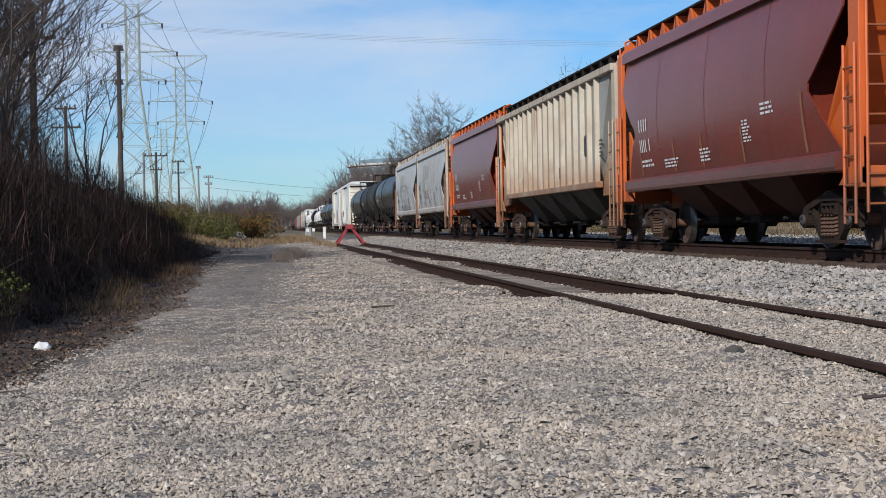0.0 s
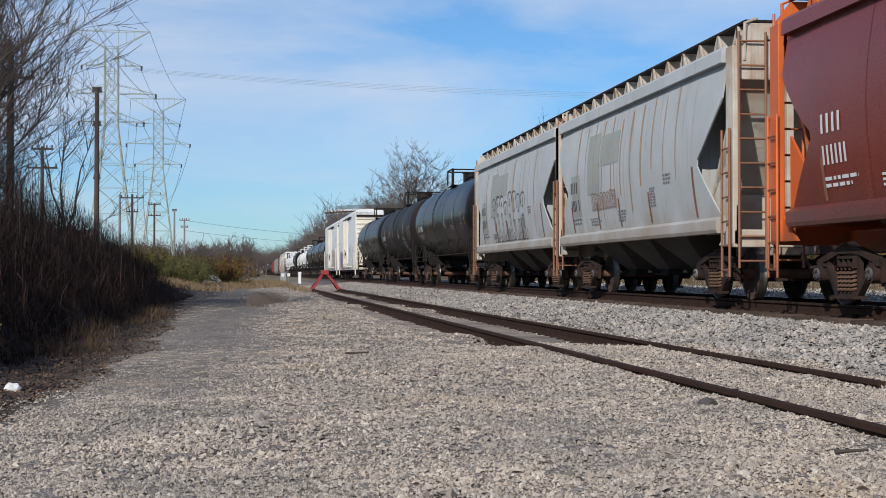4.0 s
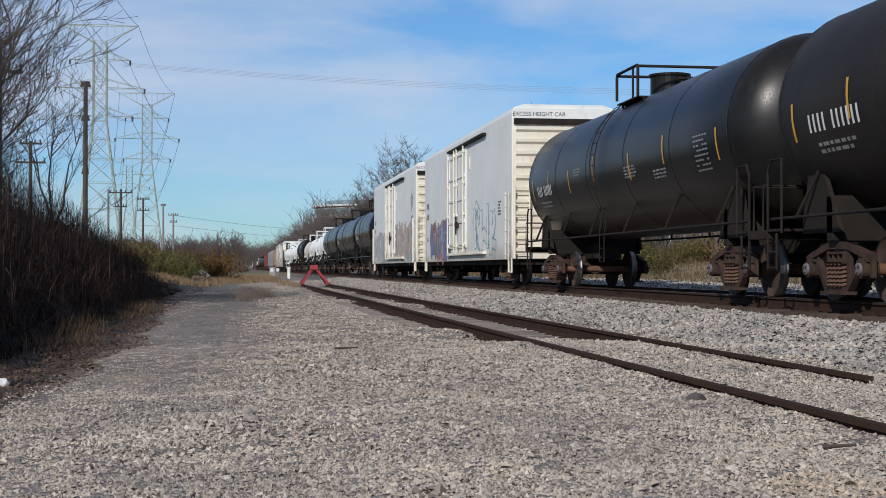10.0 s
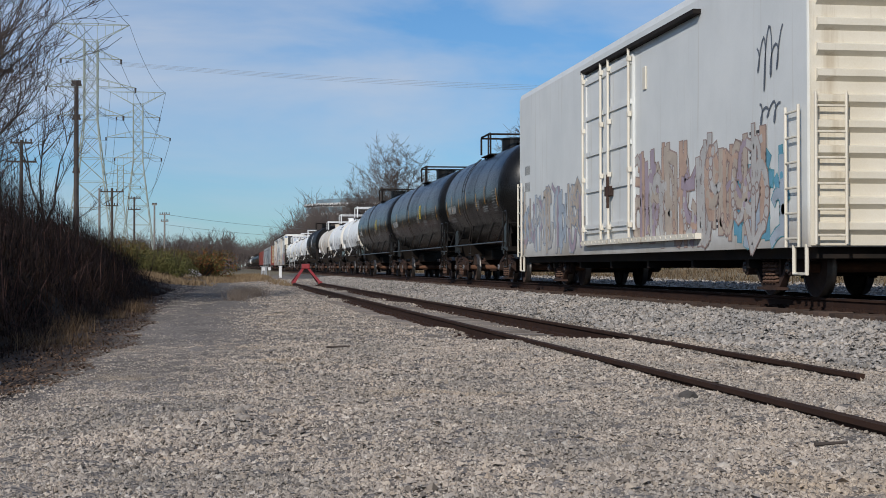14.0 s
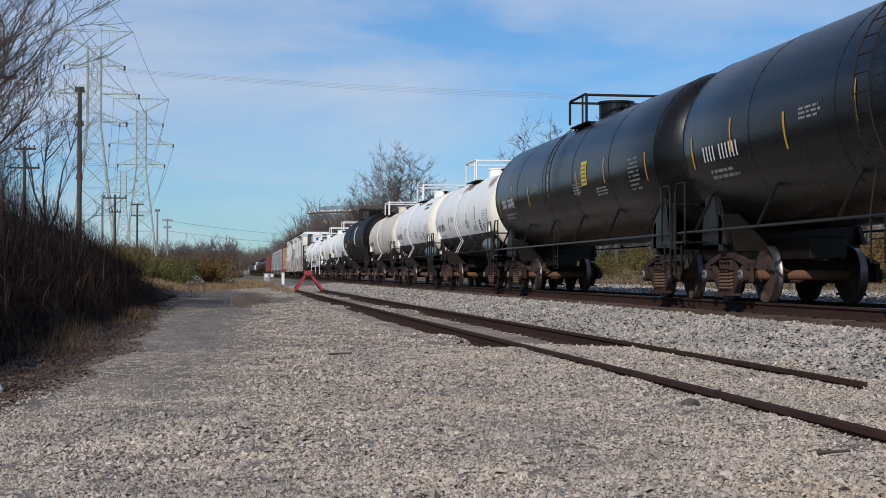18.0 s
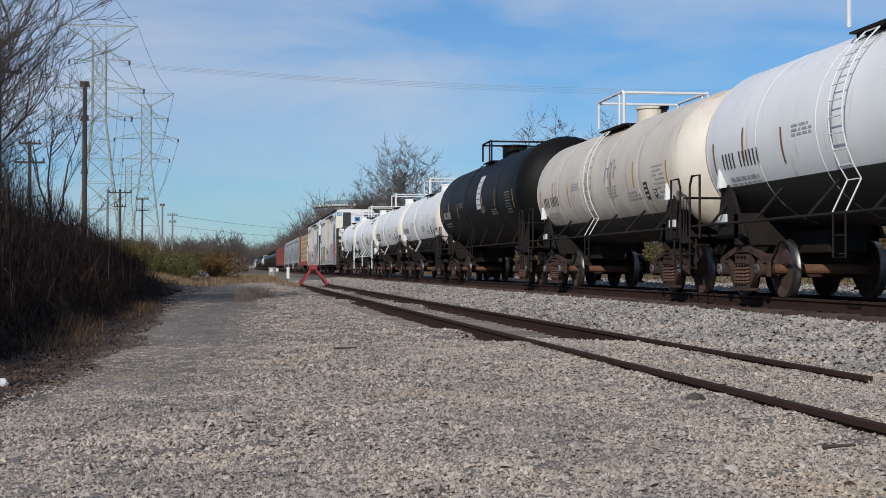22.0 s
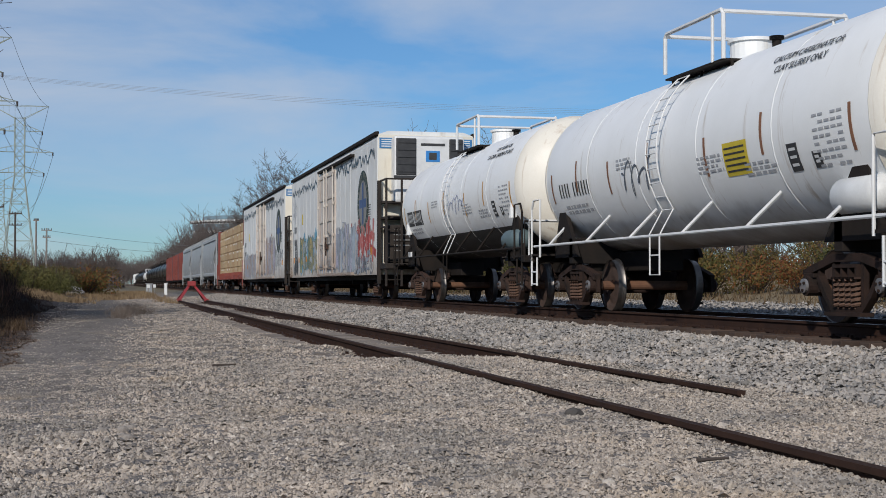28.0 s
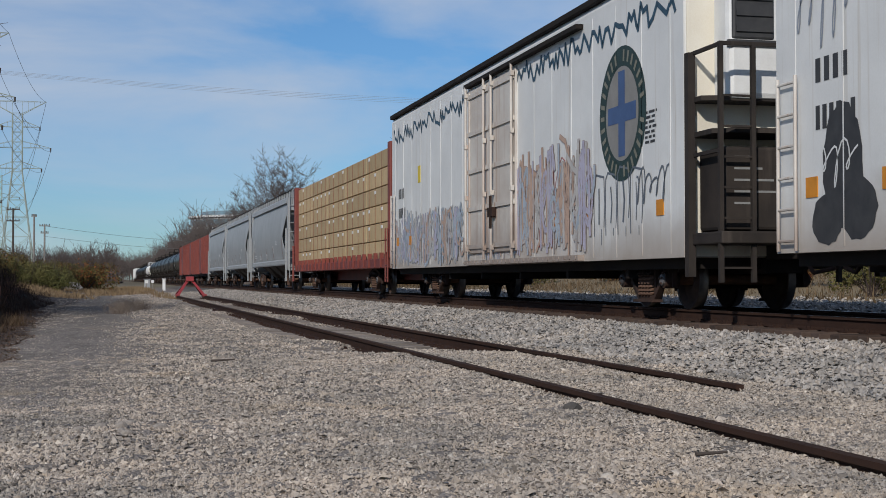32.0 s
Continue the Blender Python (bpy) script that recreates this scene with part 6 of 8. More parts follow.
car18 = tank_car(128.1, 138.0, 1.42, 2.56, M_WHITE, WHITE_LABEL, rail_h=0.54, P=1.1, dome=(-0.1, 0.34, 0.26), rails_mat=M_WHITEPAINT, mark_mat=M_STENCILBLACK, strips=M_REFLECT, band=1.8, head_mat=M_HEADCREAM, seed=38)
tank_car(142.0, 151.8, 1.42, 2.56, M_WHITE, WHITE_LABEL, rail_h=0.54, P=1.1, dome=(-0.1, 0.34, 0.26), rails_mat=M_WHITEPAINT, mark_mat=M_STENCILBLACK, strips=M_REFLECT, band=1.75, head_mat=M_HEADCREAM, seed=39, plate=True)
car20 = tank_car(155.85, 165.8, 1.42, 2.5, M_WHITE, "white tank car with white frame, rails and steps", rail_h=0.54, P=1.1, dome=(-0.1, 0.34, 0.26), rails_mat=M_WHITEPAINT, mark_mat=M_STENCILBLACK, strips=M_RUSTSTRIP, head_mat=M_HEADCREAM, seed=40, placard=(-2.1, -2.85, 1.95, 2.4, YELLOW), frame_mat=M_FRAME, side_mat=M_WHITEPAINT)
car21 = tank_car(170.0, 179.7, 1.42, 2.6, M_WHITE, "white tank car with a black belly and blue scrawl", rail_h=0.54, P=1.1, dome=(-0.1, 0.34, 0.26), rails_mat=M_WHITEPAINT, mark_mat=M_STENCILBLACK, strips=M_REFLECT, band=1.75, head_mat=M_HEADCREAM, seed=41, plate=True)


BLUEINK = paint("ink_blue", (0.20, 0.24, 0.42))
tag_scrawl(car16, tank_side(1.40, 2.5), -1.0, -2.0, 2.3, 2.9, BLUEINK, 2, 0.02, 4)
tag_scrawl(car21, tank_side(1.42, 2.6), 0.2, -1.4, 2.2, 2.65, BLUEINK, 3, 0.02, 5)
tag_scrawl(car20, tank_side(1.42, 2.5), 1.9, 0.6, 1.9, 2.5, paint("darkgrey", (0.13, 0.15, 0.18)), 5, 0.03, 4)
# white air reservoir, its bracket and the notice boards on the all-white tank car
bm = bmesh.new()
loft(bm, [[(-1.18 + r * math.cos(2 * math.pi * i / 20), y, 1.5 + r * math.sin(2 * math.pi * i / 20)) for i in range(20)] for y, r in ((-6.0, 0.05), (-5.96, 0.16), (-5.85, 0.22), (-5.05, 0.22), (-4.94, 0.16), (-4.9, 0.05))])
part("air_reservoir", recalc(bm), M_WHITEPAINT, car20, "white cylindrical air reservoir", smooth=True)
for car_, zc, lines in ((car15, 2.56, ("CALCIUM CARBONATE OR", "CLAY SLURRY ONLY")), (car20, 2.5, ("CALCIUM CARBONATE OR", "CLAY SLURRY ONLY")), (car21, 2.6, ("CLAY SLURRY OR", "CALCIUM CARBONATE ONLY"))):
    for text, up in zip(lines, (0.86, 0.70)):
        tilt = math.asin(up / 1.42)
        words(car_, text, 0.15, -1.434 * math.cos(tilt), -4.0, zc + 1.434 * math.sin(tilt), M_STENCILBLACK).rotation_euler = (0, tilt, 0)
WORN = paint("worn_tan", (0.42, 0.35, 0.25))
rnd = random.Random(41)
for car_, zc, spots in ((car14, 2.56, ((1.0, 1.0), (0.3, 1.1), (-0.4, 1.05), (-4.6, 1.0), (-5.0, 0.9))),):
    for y, up in spots:
        bm = bmesh.new()
        blob(bm, tank_side(1.42, zc, 0.012), y, zc + up, 0.34, 0.14, rnd, 0.0, 24, 0.3)
        tagged(part("worn_patch", bm, WORN, car_, "patch where the white paint has worn to tan"), kind="stuff")
DULLGREEN = paint("dull_green", (0.12, 0.17, 0.18))
for car_ in (car14, car15, car21):
    bm = bmesh.new()
    loft(bm, [[(-1.18 + r * math.cos(2 * math.pi * i / 18), y, 1.42 + r * math.sin(2 * math.pi * i / 18)) for i in range(18)] for y, r in ((-5.75, 0.05), (-5.7, 0.17), (-5.58, 0.23), (-4.75, 0.23), (-4.62, 0.17), (-4.58, 0.05))])
    part("air_reservoir", recalc(bm), DULLGREEN, car_, "dull blue-green air reservoir", smooth=True)


def piece_rock(car, X, y0, y1):
    tag_scrawl(car, X - 0.09, y1 - 9.6, y1 - 10.6, 1.5, 2.0, DARKGREY, 3, 0.04, 4)
    tag_scrawl(car, X - 0.09, y1 - 11.2, y1 - 12.6, 1.9, 2.5, DARKGREY, 5, 0.05, 4)
    tag_scrawl(car, X - 0.09, y1 - 9.8, y1 - 12.4, 1.1, 1.5, STEEL, 6, 0.03, 8)
    tag_scrawl(car, X, y1 - 0.5, y1 - 1.9, 3.1, 4.3, STEEL, 9, 0.03, 5)
    rnd = random.Random(57)
    for k, (dy, z, ry, rz) in enumerate(((1.6, 1.75, 0.45, 0.7), (1.95, 1.25, 0.4, 0.35), (1.25, 1.15, 0.34, 0.3))):
        bm = bmesh.new()
        blob(bm, X, y1 - dy, z, ry, rz, rnd, 0.004 + 0.001 * k, 26, 0.06)
        tagged(part("graffiti", bm, M_STENCILBLACK, car, "dark sprayed rounded shape"), kind="stuff")
    tag_scrawl(car, X, y1 - 1.1, y1 - 1.9, 1.5, 2.1, M_STENCIL, 3, 0.025, 3)
    wildstyle(car, X, y1 - 3.0, y1 - 8.3, 0.9, 2.5, [OLIVE, PALEBLUE, GREEN, paint("ochre", (0.48, 0.38, 0.14))], DARKGREY, SKYBLUE, 51, 0.7, 0.2, 6, 0.035)
    wildstyle(car, X, c_of(y0, y1) + 1.0, y0 + 3.6, 0.85, 2.6, [PALEBLUE, SILVER, LAVENDER, STEEL], STEEL, None, 52, 0.55, 0.17, 7, 0.035)
    wildstyle(car, X, y0 + 4.6, y0 + 0.5, 1.0, 2.65, [CRIMSON, paint("rose", (0.55, 0.14, 0.12)), CRIMSON], SILVER, None, 53, 0.8, 0.2, 5, 0.035)
    wildstyle(car, X, y0 + 4.4, y0 + 0.8, 0.85, 1.5, [STEEL, SILVER, DARKGREY], DARKGREY, None, 58, 0.5, 0.12, 5, 0.02)


def piece_pale(car, X, y0, y1):
    wildstyle(car, X, y1 - 0.4, y1 - 8.6, 0.82, 2.3, [LAVENDER, PALEBLUE, PEACH, SILVER], STEEL, None, 54, 0.5, 0.08, 10, 0.012)
    wildstyle(car, X, c_of(y0, y1) + 0.6, y0 + 4.0, 0.85, 3.0, [LAVENDER, PALEBLUE, PEACH, SILVER], paint("brownpink", (0.34, 0.25, 0.22)), None, 55, 0.5, 0.09, 12, 0.012)
    tag_scrawl(car, X, c_of(y0, y1) + 0.2, y0 + 4.2, 1.0, 2.8, CRIMSON, 8, 0.02, 9)
    hollow_letters(car, X, y0 + 3.9, y0 + 1.6, 1.2, 2.4, DARKGREY, 4, 56, 0.035)
    tag_scrawl(car, X, y0 + 1.9, y0 + 0.6, 1.6, 2.2, DARKGREY, 6, 0.035, 5)


modern_reefer(186.35, 201.3, 184.0, 205.4, "tall white refrigerator car with a round herald and bold graffiti", piece_rock, 61)
modern_reefer(210.85, 226.0, 208.3, 229.9, "tall white refrigerator car with a round herald and pale graffiti", piece_pale, 62)
lumber_flat(235.0, 249.0, 230.6, 253.2, "oxide red centre-beam flat car loaded with wrapped lumber")
hop, _, _ = centre_flow_hopper(258.0, 270.2, M_GREYHOP, M_GREYHOP, "plain grey covered hopper car", M_STENCIL, M_RUSTSTRIP, over=2.6, seed=71)


def copies(proto, first_mid, pitch, count):
    for i in range(count):
        c = copy_thing(proto, Matrix.Identity(4))
        moving.append((c, first_mid + pitch * i))
        for o in c.children_recursive:
            if o.name.startswith("wheelset"):
                wheels.append((0 if o.location.y < 0 else 1, o))


copies(hop, 283.0, 18.6, 2)
bx = old_boxcar(315.0, 326.0, 2.4, M_LUMBERRED, "old oxide red boxcar with ribbed sides")
copies(bx, 337.3, 16.8, 2)
dark = tank_car(366.0, 378.5, 1.5, 2.7, M_BLACK, BLACK_LABEL, seed=81)
copies(dark, 389.5, 17.2, 7)
pale = tank_car(513.0, 523.0, 1.42, 2.56, M_WHITE, WHITE_LABEL, rail_h=0.54, P=1.1, dome=(-0.1, 0.34, 0.26), rails_mat=M_WHITEPAINT, mark_mat=M_STENCILBLACK, head_mat=M_HEADCREAM, seed=82)
copies(pale, 532.0, 14.2, 1)
copies(dark, 549.0, 17.2, 8)
tailbox = old_boxcar(690.0, 704.0, 2.4, M_REEFER, "white boxcar at the tail of the train")
copies(tailbox, 717.0, 19.5, 1)


def stone_material(name, colors, clay_share=0.5):
    """Broken stone: each chip its own shade, with fine grain and pitting."""
    m = material(name, (0.3, 0.3, 0.3), None, 0.9, scale=14, fine=90, bump=0.35)
    t = m.node_tree
    b = t.nodes["Principled BSDF"]
    ramp = t.nodes.new("ShaderNodeValToRGB")
    el = ramp.color_ramp.elements
    while len(el) < len(colors):
        el.new(0.5)
    for i, c in enumerate(colors):
        el[i].position, el[i].color = i / (len(colors) - 1), (*c, 1)
    geo = t.nodes.new("ShaderNodeNewGeometry")
    t.links.new(geo.outputs["Random Per Island"], ramp.inputs[0])
    mix = t.nodes.new("ShaderNodeMix")
    mix.data_type, mix.blend_type = "RGBA", "OVERLAY"
    mix.inputs[0].default_value = 0.35
    t.links.new(ramp.outputs[0], mix.inputs[6])
    grain = [n for n in t.nodes if n.bl_idname == "ShaderNodeTexNoise"][1]
    t.links.new(grain.outputs[0], mix.inputs[7])
    # broad patches, dusty and pinkish or greyer
    co = [n for n in t.nodes if n.bl_idname == "ShaderNodeTexCoord"][0]
    field = t.nodes.new("ShaderNodeTexNoise")
    field.inputs["Scale"].default_value, field.inputs["Detail"].default_value = 0.9, 4.0
    t.links.new(co.outputs["Object"], field.inputs["Vector"])
    tone = t.nodes.new("ShaderNodeValToRGB")
    tone.color_ramp.elements[0].position, tone.color_ramp.elements[0].color = 0.36, (0.72, 0.725, 0.73, 1)
    tone.color_ramp.elements[1].position, tone.color_ramp.elements[1].color = 0.62, (1.06, 1.02, 0.985, 1)
    t.links.new(field.outputs[0], tone.inputs[0])
    both = t.nodes.new("ShaderNodeMix")
    both.data_type, both.blend_type = "RGBA", "MULTIPLY"
    both.inputs[0].default_value = 1.0
    t.links.new(mix.outputs[2], both.inputs[6])
    t.links.new(tone.outputs[0], both.inputs[7])
    clay = t.nodes.new("ShaderNodeTexNoise")
    clay.inputs["Scale"].default_value, clay.inputs["Detail"].default_value = 0.55, 3.0
    t.links.new(co.outputs["Object"], clay.inputs["Vector"])
    spot = t.nodes.new("ShaderNodeMapRange")
    spot.inputs["From Min"].default_value, spot.inputs["From Max"].default_value, spot.inputs["To Max"].default_value = 0.59, 0.68, clay_share
    t.links.new(clay.outputs[0], spot.inputs[0])
    tan = t.nodes.new("ShaderNodeMix")
    tan.data_type, tan.blend_type = "RGBA", "MULTIPLY"
    tan.inputs[7].default_value = (0.97, 0.89, 0.76, 1)
    t.links.new(spot.outputs[0], tan.inputs[0])
    t.links.new(both.outputs[2], tan.inputs[6])
    t.links.new(tan.outputs[2], b.inputs["Base Color"])
    return m


# ---- track: ties, plates and loose stone ----
def tie_mesh(length):
    bm = bmesh.new()
    box(bm, -length / 2, length / 2, -0.11, 0.11, -0.16, 0.0, bevel=0.012)
    for x in (-GAUGE / 2, GAUGE / 2):
        box(bm, x - 0.17, x + 0.17, -0.09, 0.09, -0.004, 0.018, mi=1)
        for dx in (-0.11, 0.11):
            for dy in (-0.05, 0.05):
                box(bm, x + dx - 0.016, x + dx + 0.016, dy - 0.016, dy + 0.016, 0.018, 0.05, mi=1)
    me = mesh_of(bm, "tie")
    return me


def lay_ties(name, x, z, y0, y1, pitch, mat, label, length=2.6, seed=1, near=300):
    rnd = random.Random(seed)
    bed = tagged(new(name), label, "track bed", kind="structure")
    me = tie_mesh(length)
    me.materials.append(mat)
    me.materials.append(M_RAIL)
    y, n = y0, 0
    rest = []
    while y < y1:
        place = (x + rnd.uniform(-0.05, 0.05), y + rnd.uniform(-0.03, 0.03), z + rnd.uniform(-0.006, 0.006))
        if n < near:
            o = new("tie", me)
            o.parent, o.location = bed, place
            o.rotation_euler = (0, 0, rnd.uniform(-0.02, 0.02))
        else:
            rest.append(place)
        y += pitch
        n += 1
    if rest:
        bm = bmesh.new()
        for p in rest:
            box(bm, p[0] - length / 2, p[0] + length / 2, p[1] - 0.11, p[1] + 0.11, p[2] - 0.16, p[2])
        tagged(part("far_ties", bm, mat, bed), "distant timber ties", kind="stuff")
    return bed


lay_ties("track_bed_main", TRACK_X, RAIL_Z - 0.185, 8.0, 220.0, 0.5, M_TIE, "timber ties of the main track in pale ballast", seed=1)
lay_ties("track_bed_stub", STUB_X, STUB_Z - 0.183, 18.6, 84.0, 0.55, M_GREYTIE, "grey weathered ties of the stub track", seed=2)

M_STONE = stone_material("limestone_chips", [(0.153, 0.131, 0.11), (0.337, 0.294, 0.248), (0.418, 0.368, 0.315), (0.49, 0.433, 0.372), (0.408, 0.343, 0.272), (0.643, 0.582, 0.506)])
M_BALLAST = stone_material("ballast_chips", [(0.157, 0.144, 0.13), (0.288, 0.27, 0.247), (0.376, 0.352, 0.325), (0.436, 0.409, 0.38), (0.367, 0.318, 0.263), (0.542, 0.513, 0.479)], 0.0)
CHIP_V = np.array([(1, 0, 0), (-1, 0, 0), (0, 1, 0), (0, -1, 0), (0.2, -0.1, 1), (-0.1, 0.2, -1)], float)
CHIP_F = np.array([(0, 2, 4), (2, 1, 4), (1, 3, 4), (3, 0, 4), (2, 0, 5), (1, 2, 5), (3, 1, 5), (0, 3, 5)])


def mesh_from_arrays(name, v, f, mat, soft=None):
    me = bpy.data.meshes.new(name)
    me.vertices.add(len(v))
    me.vertices.foreach_set("co", v.astype(np.float32).ravel())
    k = f.shape[1]
    me.loops.add(f.size)
    me.loops.foreach_set("vertex_index", f.astype(np.int32).ravel())
    me.polygons.add(len(f))
    me.polygons.foreach_set("loop_start", np.arange(0, f.size, k, dtype=np.int32))
    me.update(calc_edges=True)
    me.shade_flat()
    if soft is not None:
        me.polygons.foreach_set("use_smooth", soft)
    for m in (mat if isinstance(mat, list) else [mat]):
        me.materials.append(m)
    return me


def lot_edge(y):
    """Where the gravel of the lot gives way to dirt below the brush."""
    return np.interp(y, [4, 9, 13, 18, 24, 30, 45, 70], [-1.8, -1.66, -1.5, -1.3, -1.42, -1.65, -2.0, -2.5]) + 0.07 * np.sin(y * 1.1) + 0.05 * np.sin(y * 2.9)


def scatter_stones(name, zones, mat, label, seed, faces, sink):
    """Angular chips, each with its own shape, size and tilt. zones: x0, x1, y0, y1, count, smallest, largest half-size."""
    rs = np.random.RandomState(seed)
    vs, fs, base = [], [], 0
    for x0, x1, y0, y1, count, a, b in zones:
        x, y = rs.uniform(x0, x1, count), rs.uniform(y0, y1, count)
        keep = (x > lot_edge(y) + rs.normal(0, 0.09, count)) & (x < 0.7 * y + 0.6)
        lane = np.clip((0.6 - x + 0.3 * np.sin(y * 0.4)) / 0.9, 0, 1) * np.clip((y - 8.8) / 3, 0, 1)
        road = np.exp(-((x + 0.3 - 0.3 * np.sin(y * 0.2)) / 1.05) ** 2) * np.clip((y - 13) / 10, 0, 1)
        keep &= rs.uniform(0, 1, count) > 0.9 * road
        x, y, lane = x[keep], y[keep], lane[keep]
        count = len(x)
        size = 1.2 * (a + (b - a) * rs.beta(1.0, 4.4, count)) * (1 - 0.42 * lane)
        v = CHIP_V[None] * rs.uniform(0.6, 1.15, (count, 6, 1)) + rs.normal(0, 0.11, (count, 6, 3))
        v = v * np.stack([rs.uniform(0.75, 1.35, count), rs.uniform(0.75, 1.35, count), rs.uniform(0.7, 1.2, count)], 1)[:, None] * size[:, None, None]
        for i, j in ((0, 1), (1, 2), (0, 2)):
            ang = rs.uniform(-math.pi, math.pi, count) if (i, j) == (0, 1) else rs.uniform(-0.55, 0.55, count)
            c, s = np.cos(ang)[:, None], np.sin(ang)[:, None]
            p, q = v[:, :, i].copy(), v[:, :, j].copy()
            v[:, :, i], v[:, :, j] = p * c - q * s, p * s + q * c
        z = ground_height(x, y) + size * (rs.uniform(*sink, count) - 0.25 * lane)
        v += np.stack([x, y, z], 1)[:, None]
        vs.append(v.reshape(-1, 3))
        fs.append((faces[None] + (base + 6 * np.arange(count))[:, None, None]).reshape(-1, 3))
        base += 6 * count
    return tagged(new(name, mesh_from_arrays(name, np.concatenate(vs), np.concatenate(fs), mat, np.repeat(rs.uniform(0, 1, base // 6) < 0.2, len(faces)))), label, "gravel", kind="stuff")


scatter_stones("lot_stones", [(-1.3, 3.6, 4.1, 4.9, 24000, 0.0045, 0.021), (-1.8, 4.6, 4.9, 7.2, 118000, 0.0045, 0.020), (0.6, 3.6, 4.3, 6.4, 800, 0.014, 0.034), (-0.7, 0.5, 7.1, 9.0, 600, 0.012, 0.032), (-1.9, 5.9, 7.2, 11.0, 120000, 0.0052, 0.022), (-1.9, 5.9, 11.0, 18.0, 95000, 0.007, 0.027), (-2.0, 5.9, 18, 32, 48000, 0.010, 0.032), (-2.6, 5.9, 32, 62, 30000, 0.014, 0.04), (-2.8, 5.7, 62, 110, 10000, 0.02, 0.05), (0.6, 5.5, 6, 20, 800, 0.016, 0.036)], M_STONE, "loose angular limestone chips covering the lot", 4, CHIP_F[:4], (-0.1, 0.6))
scatter_stones("ballast_stones", [(5.8, 8.78, 7.0, 22.0, 44000, 0.016, 0.046), (5.8, 8.78, 22.0, 50.0, 36000, 0.018, 0.048), (5.8, 8.78, 50, 110, 11000, 0.026, 0.058), (8.6, 10.3, 12, 60, 8000, 0.014, 0.034), (10.3, 18.2, 14, 80, 11000, 0.03, 0.06)], M_BALLAST, "pale angular ballast banked up to the main track", 5, CHIP_F[:4], (0.0, 1.1))


# ---- plants ----
def leaf_material(name, colors, rough=0.8):
    m = bpy.data.materials.new(name)
    m.use_nodes = True
    t = m.node_tree
    b = t.nodes["Principled BSDF"]
    b.inputs["Roughness"].default_value = rough
    b.inputs["Specular IOR Level"].default_value = 0.25
    g = t.nodes.new("ShaderNodeNewGeometry")
    r = t.nodes.new("ShaderNodeValToRGB")
    el = r.color_ramp.elements
    while len(el) < len(colors):
        el.new(0.5)
    for i, c in enumerate(colors):
        el[i].position = i / (len(colors) - 1)
        el[i].color = (*c, 1)
    oi = t.nodes.new("ShaderNodeObjectInfo")
    add = t.nodes.new("ShaderNodeMath")
    add.operation = "MULTIPLY_ADD"
    add.inputs[1].default_value = 0.5
    half = t.nodes.new("ShaderNodeMath")
    half.operation = "MULTIPLY"
    half.inputs[1].default_value = 0.5
    t.links.new(oi.outputs["Random"], half.inputs[0])
    t.links.new(g.outputs["Random Per Island"], add.inputs[0])
    t.links.new(half.outputs[0], add.inputs[2])
    t.links.new(add.outputs[0], r.inputs[0])
    t.links.new(r.outputs[0], b.inputs["Base Color"])
    return m


M_BARK = material("grey_bark", (0.085, 0.068, 0.057), (0.055, 0.045, 0.038), 0.9, scale=4.0, bump=0.4)
M_TWIG = material("bare_twigs", (0.066, 0.045, 0.038), (0.043, 0.031, 0.027), 0.9, scale=2.0, bump=0)
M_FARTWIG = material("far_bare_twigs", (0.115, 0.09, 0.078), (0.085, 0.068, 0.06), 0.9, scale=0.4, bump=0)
# Stem tones are darkened for the shade that a porous thicket holds.
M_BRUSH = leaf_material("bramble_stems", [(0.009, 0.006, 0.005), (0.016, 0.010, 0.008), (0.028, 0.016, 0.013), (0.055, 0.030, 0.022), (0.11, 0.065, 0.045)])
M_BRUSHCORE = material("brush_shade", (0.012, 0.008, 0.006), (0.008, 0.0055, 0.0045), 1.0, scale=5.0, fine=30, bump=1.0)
M_AUTUMN = leaf_material("autumn_leaves", [(0.042, 0.054, 0.018), (0.07, 0.07, 0.022), (0.10, 0.09, 0.026), (0.135, 0.09, 0.028), (0.18, 0.062, 0.022), (0.13, 0.032, 0.018)])
M_GREENLEAF = leaf_material("green_leaves", [(0.05, 0.058, 0.02), (0.085, 0.086, 0.026), (0.13, 0.115, 0.038), (0.18, 0.135, 0.05)])
M_DRYGRASS = leaf_material("dry_grass", [(0.07, 0.045, 0.028), (0.14, 0.092, 0.052), (0.20, 0.135, 0.075), (0.30, 0.215, 0.12)])
M_BANKGRASS = leaf_material("dull_bank_grass", [(0.045, 0.03, 0.02), (0.085, 0.06, 0.036), (0.13, 0.09, 0.05), (0.19, 0.135, 0.075)])
M_REDGRASS = leaf_material("red_brown_grass", [(0.022, 0.013, 0.009), (0.045, 0.026, 0.017), (0.08, 0.048, 0.029), (0.16, 0.105, 0.062)])
M_LITTER = leaf_material("fallen_leaves", [(0.04, 0.026, 0.018), (0.09, 0.056, 0.036), (0.17, 0.105, 0.065), (0.32, 0.25, 0.18)])
M_CANE = leaf_material("bramble_canes", [(0.06, 0.03, 0.026), (0.11, 0.06, 0.05), (0.18, 0.12, 0.09)])
M_DEADSTEM = leaf_material("grey_dead_stems", [(0.10, 0.08, 0.066), (0.17, 0.135, 0.11), (0.24, 0.20, 0.165)])
M_CREVICE = leaf_material("dark_crevice_clump", [(0.04, 0.03, 0.025), (0.09, 0.065, 0.05)])


